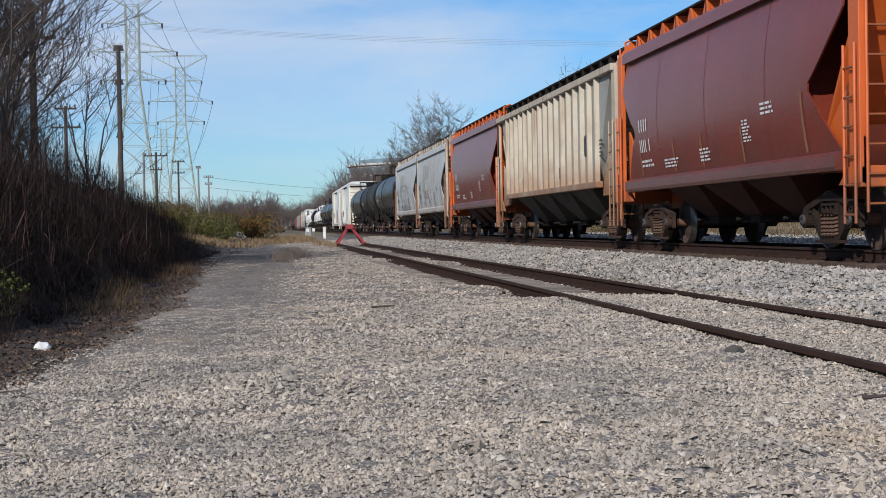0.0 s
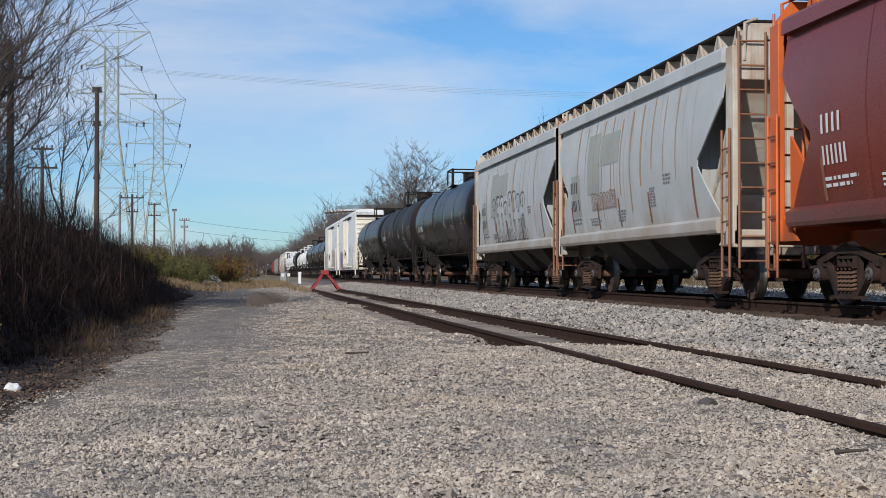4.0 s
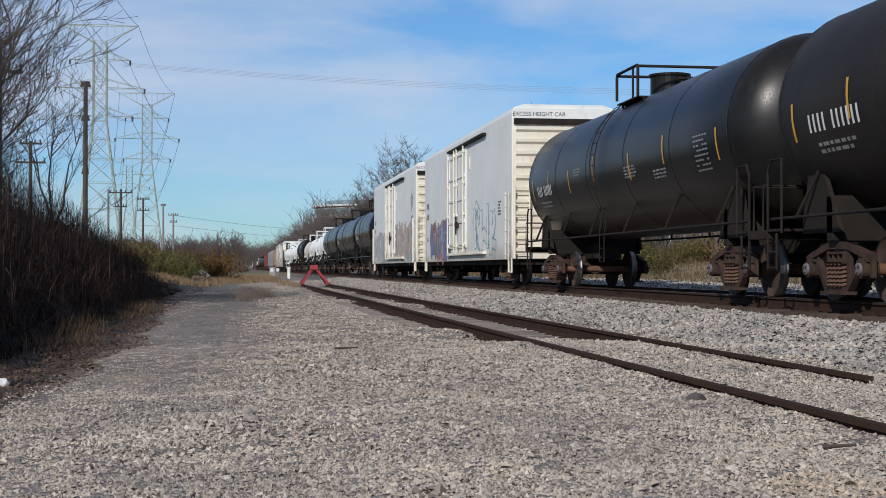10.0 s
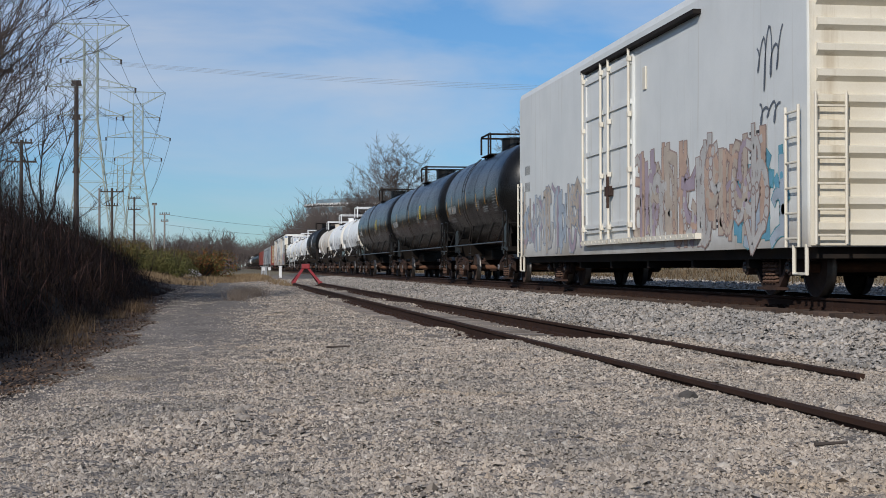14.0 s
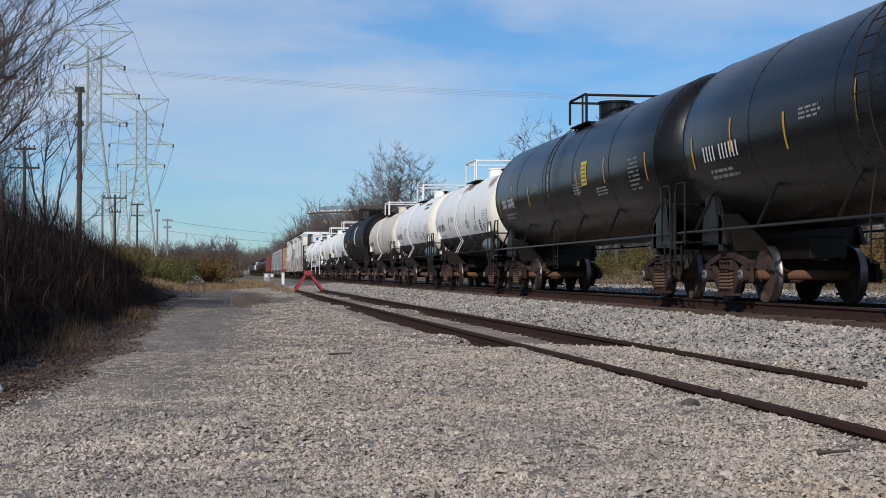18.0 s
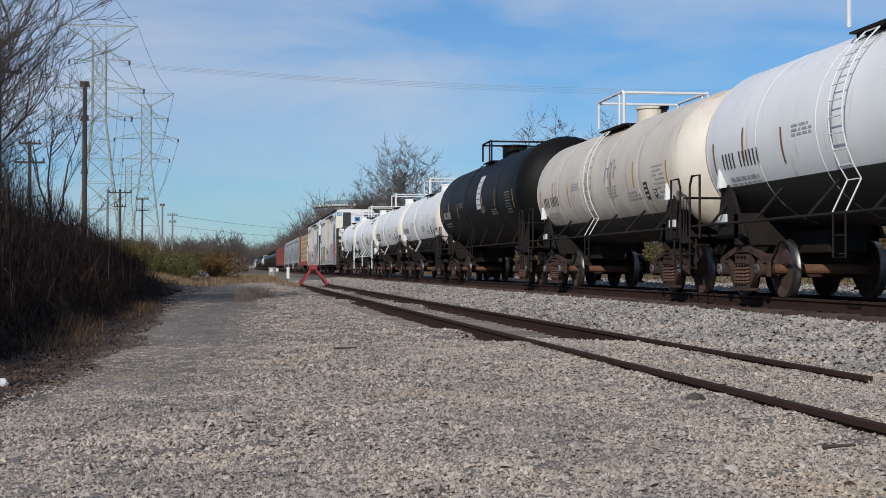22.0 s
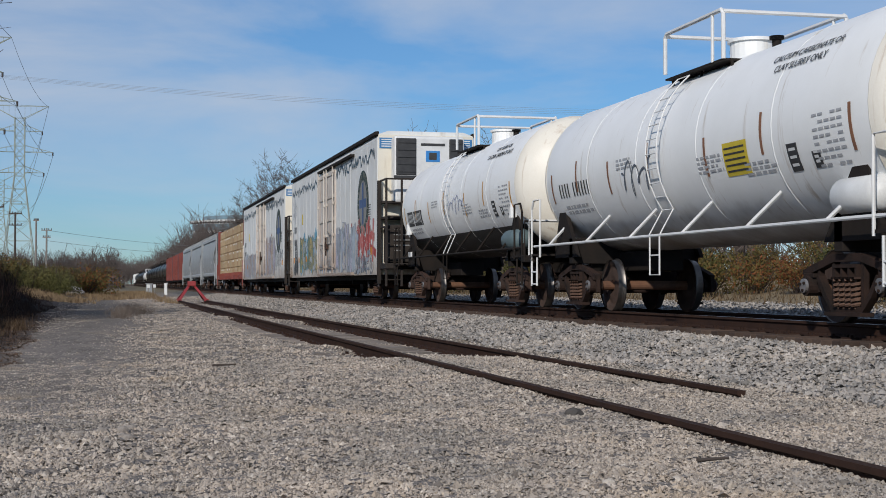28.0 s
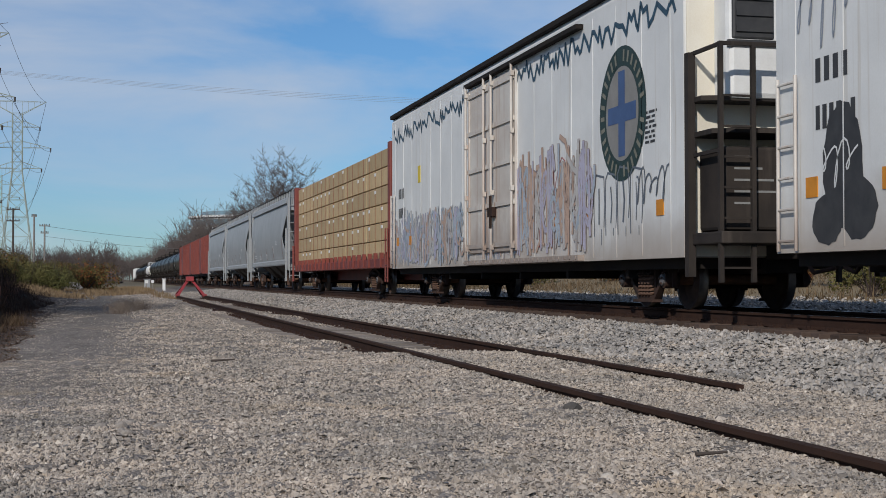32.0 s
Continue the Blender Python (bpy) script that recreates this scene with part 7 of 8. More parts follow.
class Sticks:
    """Gathers tapered three- or four-sided sticks into arrays."""

    def __init__(self):
        self.v, self.f, self.n = [], [], 0

    def add(self, a, b, r0, r1, k=4):
        d = b - a
        u = d.orthogonal().normalized()
        w = d.cross(u).normalized()
        for p, r in ((a, r0), (b, r1)):
            for i in range(k):
                t = 2 * math.pi * i / k
                q = p + (u * math.cos(t) + w * math.sin(t)) * r
                self.v.append((q.x, q.y, q.z))
        for i in range(k):
            j = (i + 1) % k
            self.f.append((self.n + i, self.n + j, self.n + k + j))
            self.f.append((self.n + i, self.n + k + j, self.n + k + i))
        self.n += 2 * k

    def mesh(self, name, mat):
        return mesh_from_arrays(name, np.array(self.v), np.array(self.f), mat)


def grow(trunk, twigs, rnd, p, d, length, r, depth, spread, up, fine, tip=0.004):
    """One limb: a bent run of three pieces, then side limbs along it."""
    steps = 4 if depth > 2 else (3 if depth > 0 else 2)
    q, dirn = p.copy(), d.copy()
    pts = [p.copy()]
    for i in range(steps):
        dirn = (dirn + Vector((rnd.gauss(0, 0.16), rnd.gauss(0, 0.16), rnd.gauss(0, 0.1) + up))).normalized()
        nq = q + dirn * length / steps
        r0, r1 = max(r * (1 - 0.75 * i / steps), tip), r * (1 - 0.75 * (i + 1) / steps)
        (trunk if depth > fine else twigs).add(q, nq, r0, max(r1, tip), 6 if depth > 3 else (4 if depth > 1 else 3))
        q = nq
        pts.append(q.copy())
    if depth == 0:
        return
    for k in range(rnd.choice((3, 4, 5)) if depth > 1 else rnd.choice((4, 5, 6))):
        t = rnd.uniform(0.3, 1.0)
        i = min(steps - 1, int(t * steps))
        s = pts[i].lerp(pts[i + 1], t * steps - i)
        side = Vector((rnd.gauss(0, 1), rnd.gauss(0, 1), rnd.gauss(0, 0.5))).normalized()
        nd = (dirn * (1 - spread) + side * spread).normalized()
        if depth > 1:
            nd.z = max(nd.z, 0.45)
            nd.normalize()
        grow(trunk, twigs, rnd, s, nd, length * (rnd.uniform(0.42, 0.66) if depth > 1 else rnd.uniform(0.3, 0.5)), r * (0.30 + 0.22 * rnd.random()) , depth - 1, spread, up, fine, tip)
    grow(trunk, twigs, rnd, q, dirn, length * 0.6, r * 0.3, depth - 1, spread, up, fine, tip)


def tree_meshes(seed, height, r, depth=4, spread=0.6, lean=(0, 0), twig_mat=None, fork=2, tip=0.004):
    rnd = random.Random(seed)
    trunk, twigs = Sticks(), Sticks()
    base = Vector((0, 0, -0.2))
    d = Vector((lean[0], lean[1], 1)).normalized()
    knee = base + d * height * 0.28
    trunk.add(base, knee, r * 1.25, r, 8)
    for k in range(fork):
        side = Vector((rnd.gauss(0, 1), rnd.gauss(0, 1), 0)).normalized()
        grow(trunk, twigs, rnd, knee, (d + side * 0.24).normalized(), height * 0.44, r * 0.8, depth, spread, 0.06, 1, tip)
    for k in range(4):
        side = Vector((rnd.gauss(0, 1), rnd.gauss(0, 1), 1.5)).normalized()
        grow(trunk, twigs, rnd, base.lerp(knee, rnd.uniform(0.6, 1.0)), side, height * 0.26, r * 0.3, depth - 1, spread, 0.06, 1, tip)
    return trunk.mesh("trunk", M_BARK), twigs.mesh("crown", twig_mat or M_TWIG)


def plant_tree(meshes, x, y, turn, label, scale=1.0, group="bare trees"):
    e = empty("tree", label, "tree", group)
    e.location = (x, y, float(ground_height(np.array(x), np.array(y))))
    e.rotation_euler, e.scale = (0, 0, turn), (scale, scale, scale)
    for n, me in zip(("trunk", "crown"), meshes):
        o = new(n, me)
        o.parent = e
    return e


BARE = "leafless grey-brown tree with fine upright twigs"
near_trees = [tree_meshes(s, 9.0, 0.13, 4, 0.38, lean, fork=3, tip=0.005) for s, lean in ((1, (0.02, 0)), (2, (-0.03, 0.02)), (4, (0.04, 0.02)))]
for k, (x, y, m, sc) in enumerate(((-8.2, 42.0, 0, 1.0), (-10.0, 49.0, 1, 1.1), (-9.2, 36.0, 1, 0.9), (-8.4, 58.0, 0, 0.62), (-11.5, 58.0, 0, 1.15), (-8.6, 31.0, 0, 0.8), (-13.5, 66.0, 1, 1.1), (-10.6, 42.0, 2, 1.05))):
    plant_tree(near_trees[m], x - 0.7, y, k * 1.3, BARE + " behind the brush", sc)
saplings = [tree_meshes(s, 8.0, 0.07, 3, 0.42, (0.01, 0), fork=3, tip=0.006) for s in (31, 32, 33)]
rnd = random.Random(23)
for k in range(22):
    y = rnd.uniform(36, 66)
    plant_tree(saplings[k % 3], -y * rnd.uniform(0.168, 0.225) - 0.4, y, rnd.uniform(0, 6), "slender leafless tree standing close among others", rnd.uniform(0.9, 1.35))
plant_tree(saplings[1], -6.5, 52.0, 1.0, "slender leafless tree forking low above the thicket", 0.95)
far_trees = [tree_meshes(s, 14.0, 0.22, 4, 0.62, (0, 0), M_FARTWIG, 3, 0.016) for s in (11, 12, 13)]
for k, (x, y, m, sc) in enumerate(((22.0, 186.0, 0, 1.1), (20.5, 205.0, 1, 0.92), (24.0, 222.0, 2, 0.95), (27.0, 240.0, 0, 1.0), (25.0, 262.0, 1, 0.95), (29.0, 285.0, 2, 1.05), (28.0, 310.0, 0, 1.0), (24.0, 104.0, 1, 0.74), (27.5, 99.0, 2, 0.66), (30.0, 110.0, 0, 0.66), (33.0, 128.0, 1, 0.68), (36.0, 150.0, 2, 0.72), (31.0, 90.0, 0, 0.55), (33.0, 78.0, 2, 0.5))):
    plant_tree(far_trees[m], x, y, k * 2.1, BARE + " beyond the tracks", sc, "trees beyond the tracks")


def far_woods():
    """The long bare wood at the horizon and along the right of way, too far to tell its trees apart."""
    rnd = random.Random(9)
    st = Sticks()
    spots = [(rnd.uniform(-60, 2), rnd.uniform(330, 520), rnd.uniform(7, 11)) for _ in range(330)]
    for _ in range(330):
        slope = rnd.uniform(0.018, 0.085)
        y = max(250, 15.5 / slope) + rnd.uniform(0, 230)
        spots.append((slope * y, y, rnd.uniform(11, 17)))
    spots += [(rnd.uniform(22, 46), rnd.uniform(280, 640), rnd.uniform(11, 16)) for _ in range(110)]
    spots += [(rnd.uniform(26, 55), rnd.uniform(20, 240), rnd.uniform(5, 8.5)) for _ in range(220)]
    spots += [(rnd.uniform(-0.004, 0.022) * y, y, rnd.uniform(10, 15)) for y in np.linspace(560, 940, 90)]
    spots += [(rnd.uniform(-120, -45), rnd.uniform(300, 480), rnd.uniform(7, 11)) for _ in range(60)]
    for _ in range(9000):
        p = Vector((rnd.uniform(-75, 2), rnd.uniform(300, 420), rnd.uniform(0, 2.5))) if rnd.random() < 0.5 else Vector((rnd.uniform(17, 46), rnd.uniform(170, 620), rnd.uniform(0, 3)))
        st.add(p, p + Vector((rnd.gauss(0, 1.0), rnd.gauss(0, 1.0), rnd.uniform(0.4, 1.8))), 0.07, 0.04, 3)
    for x, y, h in spots:
        st.add(Vector((x, y, 0)), Vector((x, y, h * 0.5)), 0.16, 0.1, 4)
        for k in range(16):
            p = Vector((x, y, h * rnd.uniform(0.12, 0.55)))
            q = p + Vector((rnd.gauss(0, h * 0.14), rnd.gauss(0, h * 0.14), h * rnd.uniform(0.2, 0.45)))
            st.add(p, q, 0.055, 0.035, 3)
            for j in range(6):
                s = p.lerp(q, rnd.uniform(0.3, 1))
                st.add(s, s + Vector((rnd.gauss(0, h * 0.07), rnd.gauss(0, h * 0.07), h * rnd.uniform(0.04, 0.16))), 0.03, 0.018, 3)
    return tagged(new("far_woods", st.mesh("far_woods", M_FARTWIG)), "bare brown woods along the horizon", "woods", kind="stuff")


far_woods()


def blades(name, spots, mat, label, category, width, seed, droop=0.35):
    """Thin bent blades. spots: arrays of x, y, z, length, tilt."""
    rs = np.random.RandomState(seed)
    x, y, z, ln, tilt = spots
    n = len(x)
    a = rs.uniform(0, 2 * math.pi, n)
    dx, dy = np.cos(a), np.sin(a)
    w = width * rs.uniform(0.6, 1.4, n)
    px, py = -dy * w, dx * w
    mid = np.stack([x + dx * ln * 0.5 * np.sin(tilt), y + dy * ln * 0.5 * np.sin(tilt), z + ln * 0.5 * np.cos(tilt)], 1)
    t2 = tilt * (1 + droop)
    tip = mid + np.stack([dx * ln * 0.5 * np.sin(t2), dy * ln * 0.5 * np.sin(t2), ln * 0.5 * np.cos(t2)], 1)
    v = np.stack([np.stack([x - px, y - py, z], 1), np.stack([x + px, y + py, z], 1), mid + np.stack([px * 0.7, py * 0.7, 0 * px], 1), mid - np.stack([px * 0.7, py * 0.7, 0 * px], 1), tip], 1).reshape(-1, 3)
    f = np.array([(0, 1, 2), (0, 2, 3), (3, 2, 4)])
    f = (f[None] + 5 * np.arange(n)[:, None, None]).reshape(-1, 3)
    return tagged(new(name, mesh_from_arrays(name, v, f, mat)), label, category, kind="stuff")


def brush_height(x, y):
    """Top of the bramble thicket on the left bank."""
    t = np.clip((-2.65 - x + 0.25 * np.sin(y * 0.9) + 0.2 * np.sin(y * 2.3)) / 2.9, 0, 1)
    h = 2.7 * t ** 0.7 * (1 + 0.12 * np.sin(y * 0.7 + x) + 0.1 * np.sin(y * 1.7 - 2 * x))
    return h * np.clip((64 - y) / 14, 0.0, 1) * np.clip((y - 9.5) / 3, 0.35, 1)


def make_brush():
    # Uneven dark sheet below the stems stands in for the thicket's inner shade.
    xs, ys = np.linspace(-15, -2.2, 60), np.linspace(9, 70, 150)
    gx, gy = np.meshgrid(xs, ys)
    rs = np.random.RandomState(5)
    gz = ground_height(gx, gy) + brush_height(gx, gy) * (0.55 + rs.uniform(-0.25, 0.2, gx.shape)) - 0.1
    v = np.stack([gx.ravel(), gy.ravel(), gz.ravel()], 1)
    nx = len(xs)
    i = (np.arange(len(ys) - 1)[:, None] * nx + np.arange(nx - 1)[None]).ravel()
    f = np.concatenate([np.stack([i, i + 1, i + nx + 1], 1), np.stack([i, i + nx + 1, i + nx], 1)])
    tagged(new("thicket_inside", mesh_from_arrays("thicket_inside", v, f, M_BRUSHCORE)), "dark sheet standing in for the shade inside the bramble thicket", "brush", kind="stuff")
    n = 190000
    x = -2.3 - 12.0 * rs.beta(1.0, 2.2, n)
    y = 9.5 + 56 * rs.beta(1.0, 1.5, n)
    h = brush_height(x, y)
    z = ground_height(x, y) + h * rs.uniform(0.1, 0.92, n)
    ln = (0.10 + 0.75 * rs.beta(1.2, 3.2, n)) * np.clip(h, 0.3, 1.2)
    tilt = np.abs(rs.normal(0.7, 0.5, n))
    cx, cy = rs.uniform(-13, -2.2, 260), rs.uniform(10, 62, 260)
    clump = np.zeros(n)
    for k in range(260):
        clump = np.maximum(clump, np.exp(-((x - cx[k]) ** 2 + (y - cy[k]) ** 2) / 0.5) * (0.3 + 0.7 * (k % 3 == 0)))
    z = z + clump * 0.35
    ln = ln * (0.8 + 0.7 * clump)
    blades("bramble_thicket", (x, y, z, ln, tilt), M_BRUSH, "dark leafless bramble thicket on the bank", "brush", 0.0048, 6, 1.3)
    n = 42000
    x = -2.5 - 3.0 * rs.beta(1.0, 1.6, n)
    y = 9.5 + 34 * rs.beta(1.0, 1.3, n)
    h = brush_height(x, y)
    blades("thicket_edge", (x, y, ground_height(x, y) + h * rs.uniform(0.15, 0.85, n), rs.uniform(0.12, 0.42, n) * np.clip(h + 0.3, 0.3, 1), np.abs(rs.normal(0.9, 0.5, n))), M_REDGRASS, "brown dead stems along the edge of the thicket", "brush", 0.0045, 16)
    n = 7500
    cl = 12 + 36 * rs.beta(1.9, 1.2, 60)
    cx = lot_edge(cl) - rs.uniform(0.2, 1.5, 60)
    k = rs.randint(0, 60, n)
    y = cl[k] + rs.normal(0, 0.5, n)
    x = cx[k] + rs.normal(0, 0.25, n)
    blades("dry_grass_fringe", (x, y, ground_height(x, y), rs.uniform(0.06, 0.2, n) * (0.6 + 1.1 * (k % 4 == 0)), np.abs(rs.normal(0.8, 0.4, n))), M_REDGRASS, "low brown tufts of dead grass along the brush", "grass", 0.0045, 7)
    # fallen leaves on the dirt, tan tufts at its edge, long arching canes
    n = 9000
    y = 9 + 30 * rs.beta(1.0, 1.6, n)
    x = lot_edge(y) + 0.12 - 1.5 * rs.beta(1.1, 1.8, n)
    blades("leaf_litter", (x, y, ground_height(x, y) + 0.006, rs.uniform(0.03, 0.09, n), rs.uniform(1.0, 1.5, n)), M_LITTER, "brown fallen leaves and straw on the dirt", "leaf litter", 0.011, 17)
    centres = np.array([(-1.95, 18.0), (-2.3, 17.2), (-2.05, 31.5), (-2.4, 29.0), (-2.2, 33.5), (-2.5, 24.0), (-3.0, 15.6), (-3.1, 16.4), (-2.2, 20.5), (-2.7, 36.0), (-3.0, 41.0), (-3.4, 46.0), (-2.1, 26.5), (-2.9, 13.2)])
    n = 5600
    k = rs.randint(0, len(centres), n)
    x, y = centres[k, 0] + rs.normal(0, 0.16, n), centres[k, 1] + rs.normal(0, 0.45, n)
    blades("tan_grass_tufts", (x, y, ground_height(x, y), rs.uniform(0.08, 0.30, n) * (0.6 + 0.35 * (k % 3)), np.abs(rs.normal(0.75, 0.4, n))), M_DRYGRASS, "tan tufts of dry grass at the foot of the thicket", "grass", 0.0045, 18)
    n = 2600
    x = -2.7 - 4.0 * rs.beta(1.0, 1.5, n)
    y = 10 + 40 * rs.beta(1.0, 1.4, n)
    blades("bramble_canes", (x, y, ground_height(x, y) + brush_height(x, y) * rs.uniform(0.2, 0.9, n), rs.uniform(0.5, 1.3, n), np.abs(rs.normal(0.6, 0.35, n))), M_CANE, "long arching bramble canes", "brush", 0.0065, 19, 1.5)
    # grass on the far side of the tracks and in the middle distance
    n = 40000
    x = rs.uniform(17.0, 34.0, n)
    y = rs.uniform(14, 150, n)
    keep = (np.sin(x * 0.9) * np.sin(y * 0.35 + x) + rs.uniform(-0.6, 0.6, n)) > -0.1
    x, y = x[keep], y[keep]
    blades("bank_grass", (x, y, ground_height(x, y), rs.uniform(0.1, 0.45, len(x)) * (0.6 + 0.6 * np.sin(x * 1.3 + y * 0.4) ** 2), np.abs(rs.normal(0.5, 0.4, len(x)))), M_BANKGRASS, "tall dry grass on the bank beyond the tracks", "grass", 0.02, 8)
    n = 30000
    x = rs.uniform(-9, 3.6, n)
    y = rs.uniform(78, 170, n)
    keep = (np.sin(x * 0.8 + 1) * np.sin(y * 0.13) + rs.uniform(-0.5, 0.5, n) + (x < -3) * 0.4 + (y > 120) * 0.6) > 0.1
    x, y = x[keep], y[keep]
    blades("field_grass", (x, y, ground_height(x, y), rs.uniform(0.1, 0.4, len(x)), np.abs(rs.normal(0.5, 0.4, len(x)))), M_DRYGRASS, "rough dry grass where the lot ends", "grass", 0.02, 9)


make_brush()


def shrub_mesh(seed, r, h, count, mat, leaf):
    """Leafy shrub: small folded leaves round hidden stems, ragged in outline."""
    rs = np.random.RandomState(seed)
    lobes = rs.uniform(-0.75, 0.75, (9, 3)) * np.array([r, r, h * 0.3]) + np.array([0, 0, h * 0.5])
    lr = rs.uniform(0.3, 0.6, 9) * min(r, h)
    k = rs.randint(0, 9, count)
    d = rs.normal(0, 1, (count, 3))
    d /= np.linalg.norm(d, axis=1)[:, None]
    p = lobes[k] + d * (lr[k] * rs.uniform(0.5, 1.12, count) ** 0.6)[:, None]
    p[:, 2] = np.abs(p[:, 2])
    u = rs.normal(0, 1, (count, 3))
    u /= np.linalg.norm(u, axis=1)[:, None]
    w = np.cross(u, d)
    w /= np.linalg.norm(w, axis=1)[:, None] + 1e-6
    s = (leaf * rs.uniform(0.6, 1.3, count))[:, None]
    v = np.stack([p - u * s, p + w * s * 0.5, p + u * s, p - w * s * 0.5 + d * s * 0.2], 1).reshape(-1, 3)
    f = np.array([(0, 1, 2), (0, 2, 3)])
    f = (f[None] + 4 * np.arange(count)[:, None, None]).reshape(-1, 3)
    return mesh_from_arrays("leaves", v, f, mat)


def stem_mesh(seed, r, h):
    rnd = random.Random(seed)
    st = Sticks()
    for k in range(26):
        q = Vector((rnd.uniform(-r, r), rnd.uniform(-r, r), h * rnd.uniform(0.5, 1.15)))
        st.add(Vector((rnd.uniform(-0.2, 0.2), rnd.uniform(-0.2, 0.2), -0.1)), q * 0.6, 0.03, 0.02, 3)
        st.add(q * 0.6, q, 0.02, 0.008, 3)
    return st.mesh("stems", M_TWIG)


shrub_kinds = [(shrub_mesh(21, 2.2, 3.2, 2600, M_AUTUMN, 0.11), stem_mesh(1, 2.2, 3.4)), (shrub_mesh(22, 2.6, 2.6, 2600, M_AUTUMN, 0.11), stem_mesh(2, 2.4, 2.9)), (shrub_mesh(23, 1.9, 2.4, 2200, M_GREENLEAF, 0.10), stem_mesh(3, 1.8, 2.7)), (shrub_mesh(24, 1.9, 2.6, 900, leaf_material("yellow_green_leaves", [(0.06, 0.08, 0.02), (0.12, 0.15, 0.03), (0.20, 0.21, 0.05)]), 0.13), stem_mesh(4, 1.8, 2.7))]
rnd = random.Random(17)
spots = [(rnd.uniform(-16, -2.5), rnd.uniform(108, 160), rnd.choice((0, 1, 0, 2, 2)), rnd.choice((0.45, 0.55, 0.65, 0.75, 0.85))) for _ in range(60)]
spots += [(rnd.uniform(-5.5, -2.2), rnd.uniform(124, 158), rnd.choice((0, 1, 2, 2)), rnd.uniform(0.6, 1.0)) for _ in range(14)]
spots += [(rnd.uniform(-30, -14), rnd.uniform(90, 190), rnd.choice((0, 1, 2)), rnd.uniform(0.8, 1.3)) for _ in range(22)]
spots += [(rnd.uniform(19, 33), rnd.uniform(15, 130), rnd.choice((0, 1, 1, 2)), rnd.uniform(0.3, 0.62)) for _ in range(60)]
spots += [(-9.0 - 2 * rnd.random(), 22 + 4 * i, 2, 0.35) for i in range(3)] + [(-2.95, 14.4, 3, 0.21), (-3.3, 16.0, 3, 0.15)]
for x, y, k, sc in spots:
    e = empty("shrub", ("olive shrub with some green leaves remaining" if k > 1 else "shrub in red, orange and olive autumn leaf") + (" beside the lot" if x < 10 else " beyond the tracks"), "shrub", "shrubs")
    e.location, e.rotation_euler, e.scale = (x, y, float(ground_height(np.array(x), np.array(y)))), (0, 0, rnd.uniform(0, 6)), (sc, sc, sc * rnd.uniform(0.85, 1.15))
    for n, me in zip(("foliage", "stem"), shrub_kinds[k]):
        o = tagged(new(n, me), kind="stuff")
        o.parent = e


def weed(x, y, h, seed):
    rnd = random.Random(seed)
    st = Sticks()
    for k in range(26):
        d = Vector((rnd.gauss(0, 0.6), rnd.gauss(0, 0.6), 1)).normalized()
        p = Vector((rnd.gauss(0, 0.02), rnd.gauss(0, 0.02), 0))
        q = p + d * h * rnd.uniform(0.5, 1)
        st.add(p, q, 0.004, 0.002, 3)
        for j in range(3):
            s = p.lerp(q, rnd.uniform(0.3, 1))
            st.add(s, s + Vector((rnd.gauss(0, 0.3), rnd.gauss(0, 0.3), 0.4)) * h * 0.35, 0.003, 0.0015, 3)
    o = tagged(new("dead_weed", st.mesh("dead_weed", M_CREVICE)), "small dark clump standing in for a shaded crevice in the gravel", "weed")
    o.location = (x, y, float(ground_height(np.array(x), np.array(y))))


# Two dark clumps set into the hollow stand in for its shaded crevice.
weed(0.14, 8.72, 0.055, 1)
weed(0.2, 8.82, 0.045, 2)


def twig_bush(x, y, r, h, seed):
    rnd = random.Random(seed)
    st = Sticks()
    for k in range(150):
        p = Vector((rnd.gauss(0, r * 0.5), rnd.gauss(0, r * 1.1), -0.02))
        q = p + Vector((rnd.gauss(0, 0.14), rnd.gauss(0, 0.14), h * rnd.uniform(0.4, 1.0)))
        st.add(p, q, 0.004, 0.0025, 3)
        for j in range(3):
            s = p.lerp(q, rnd.uniform(0.4, 1))
            st.add(s, s + Vector((rnd.gauss(0, 0.3), rnd.gauss(0, 0.3), 0.4)) * h * 0.3, 0.003, 0.002, 3)
    o = tagged(new("dead_bush", st.mesh("dead_bush", M_DEADSTEM)), "low grey-brown tangle of dead stems beside the lane", "bush", "dead bushes")
    o.location = (x, y, float(ground_height(np.array(x), np.array(y))))


for k, (x, y, r, h) in enumerate(((0.2, 40.0, 0.3, 0.36), (0.45, 44.0, 0.35, 0.42), (0.9, 48.0, 0.4, 0.42), (0.6, 54.0, 0.4, 0.4))):
    twig_bush(x, y, r, h, 30 + k)


def undergrowth(name, path, h, seed, label):
    """A ragged dark mass of undergrowth at the foot of far woods, along a path on the plan."""
    rs = np.random.RandomState(seed)
    vs, fs = [], []
    n = 0
    for (xa, ya), (xb, yb) in zip(path, path[1:]):
        m = max(2, int(math.hypot(xb - xa, yb - ya) / 1.5))
        for i in range(m + 1):
            t = i / m
            x, y = xa + (xb - xa) * t, ya + (yb - ya) * t
            top = h * rs.uniform(0.55, 1.15)
            for dx, dz in ((-1.6, -0.2), (-0.7, top * 0.7), (0, top), (0.8, top * 0.7), (1.6, -0.2)):
                vs.append((x + dx + rs.normal(0, 0.3), y + rs.normal(0, 0.5) + dx, dz))
            if i:
                for k in range(4):
                    a = n + (i - 1) * 5 + k
                    fs += [(a, a + 1, a + 6), (a, a + 6, a + 5)]
        n += 5 * (m + 1)
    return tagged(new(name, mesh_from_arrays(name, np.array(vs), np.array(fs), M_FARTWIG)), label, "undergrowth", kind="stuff")


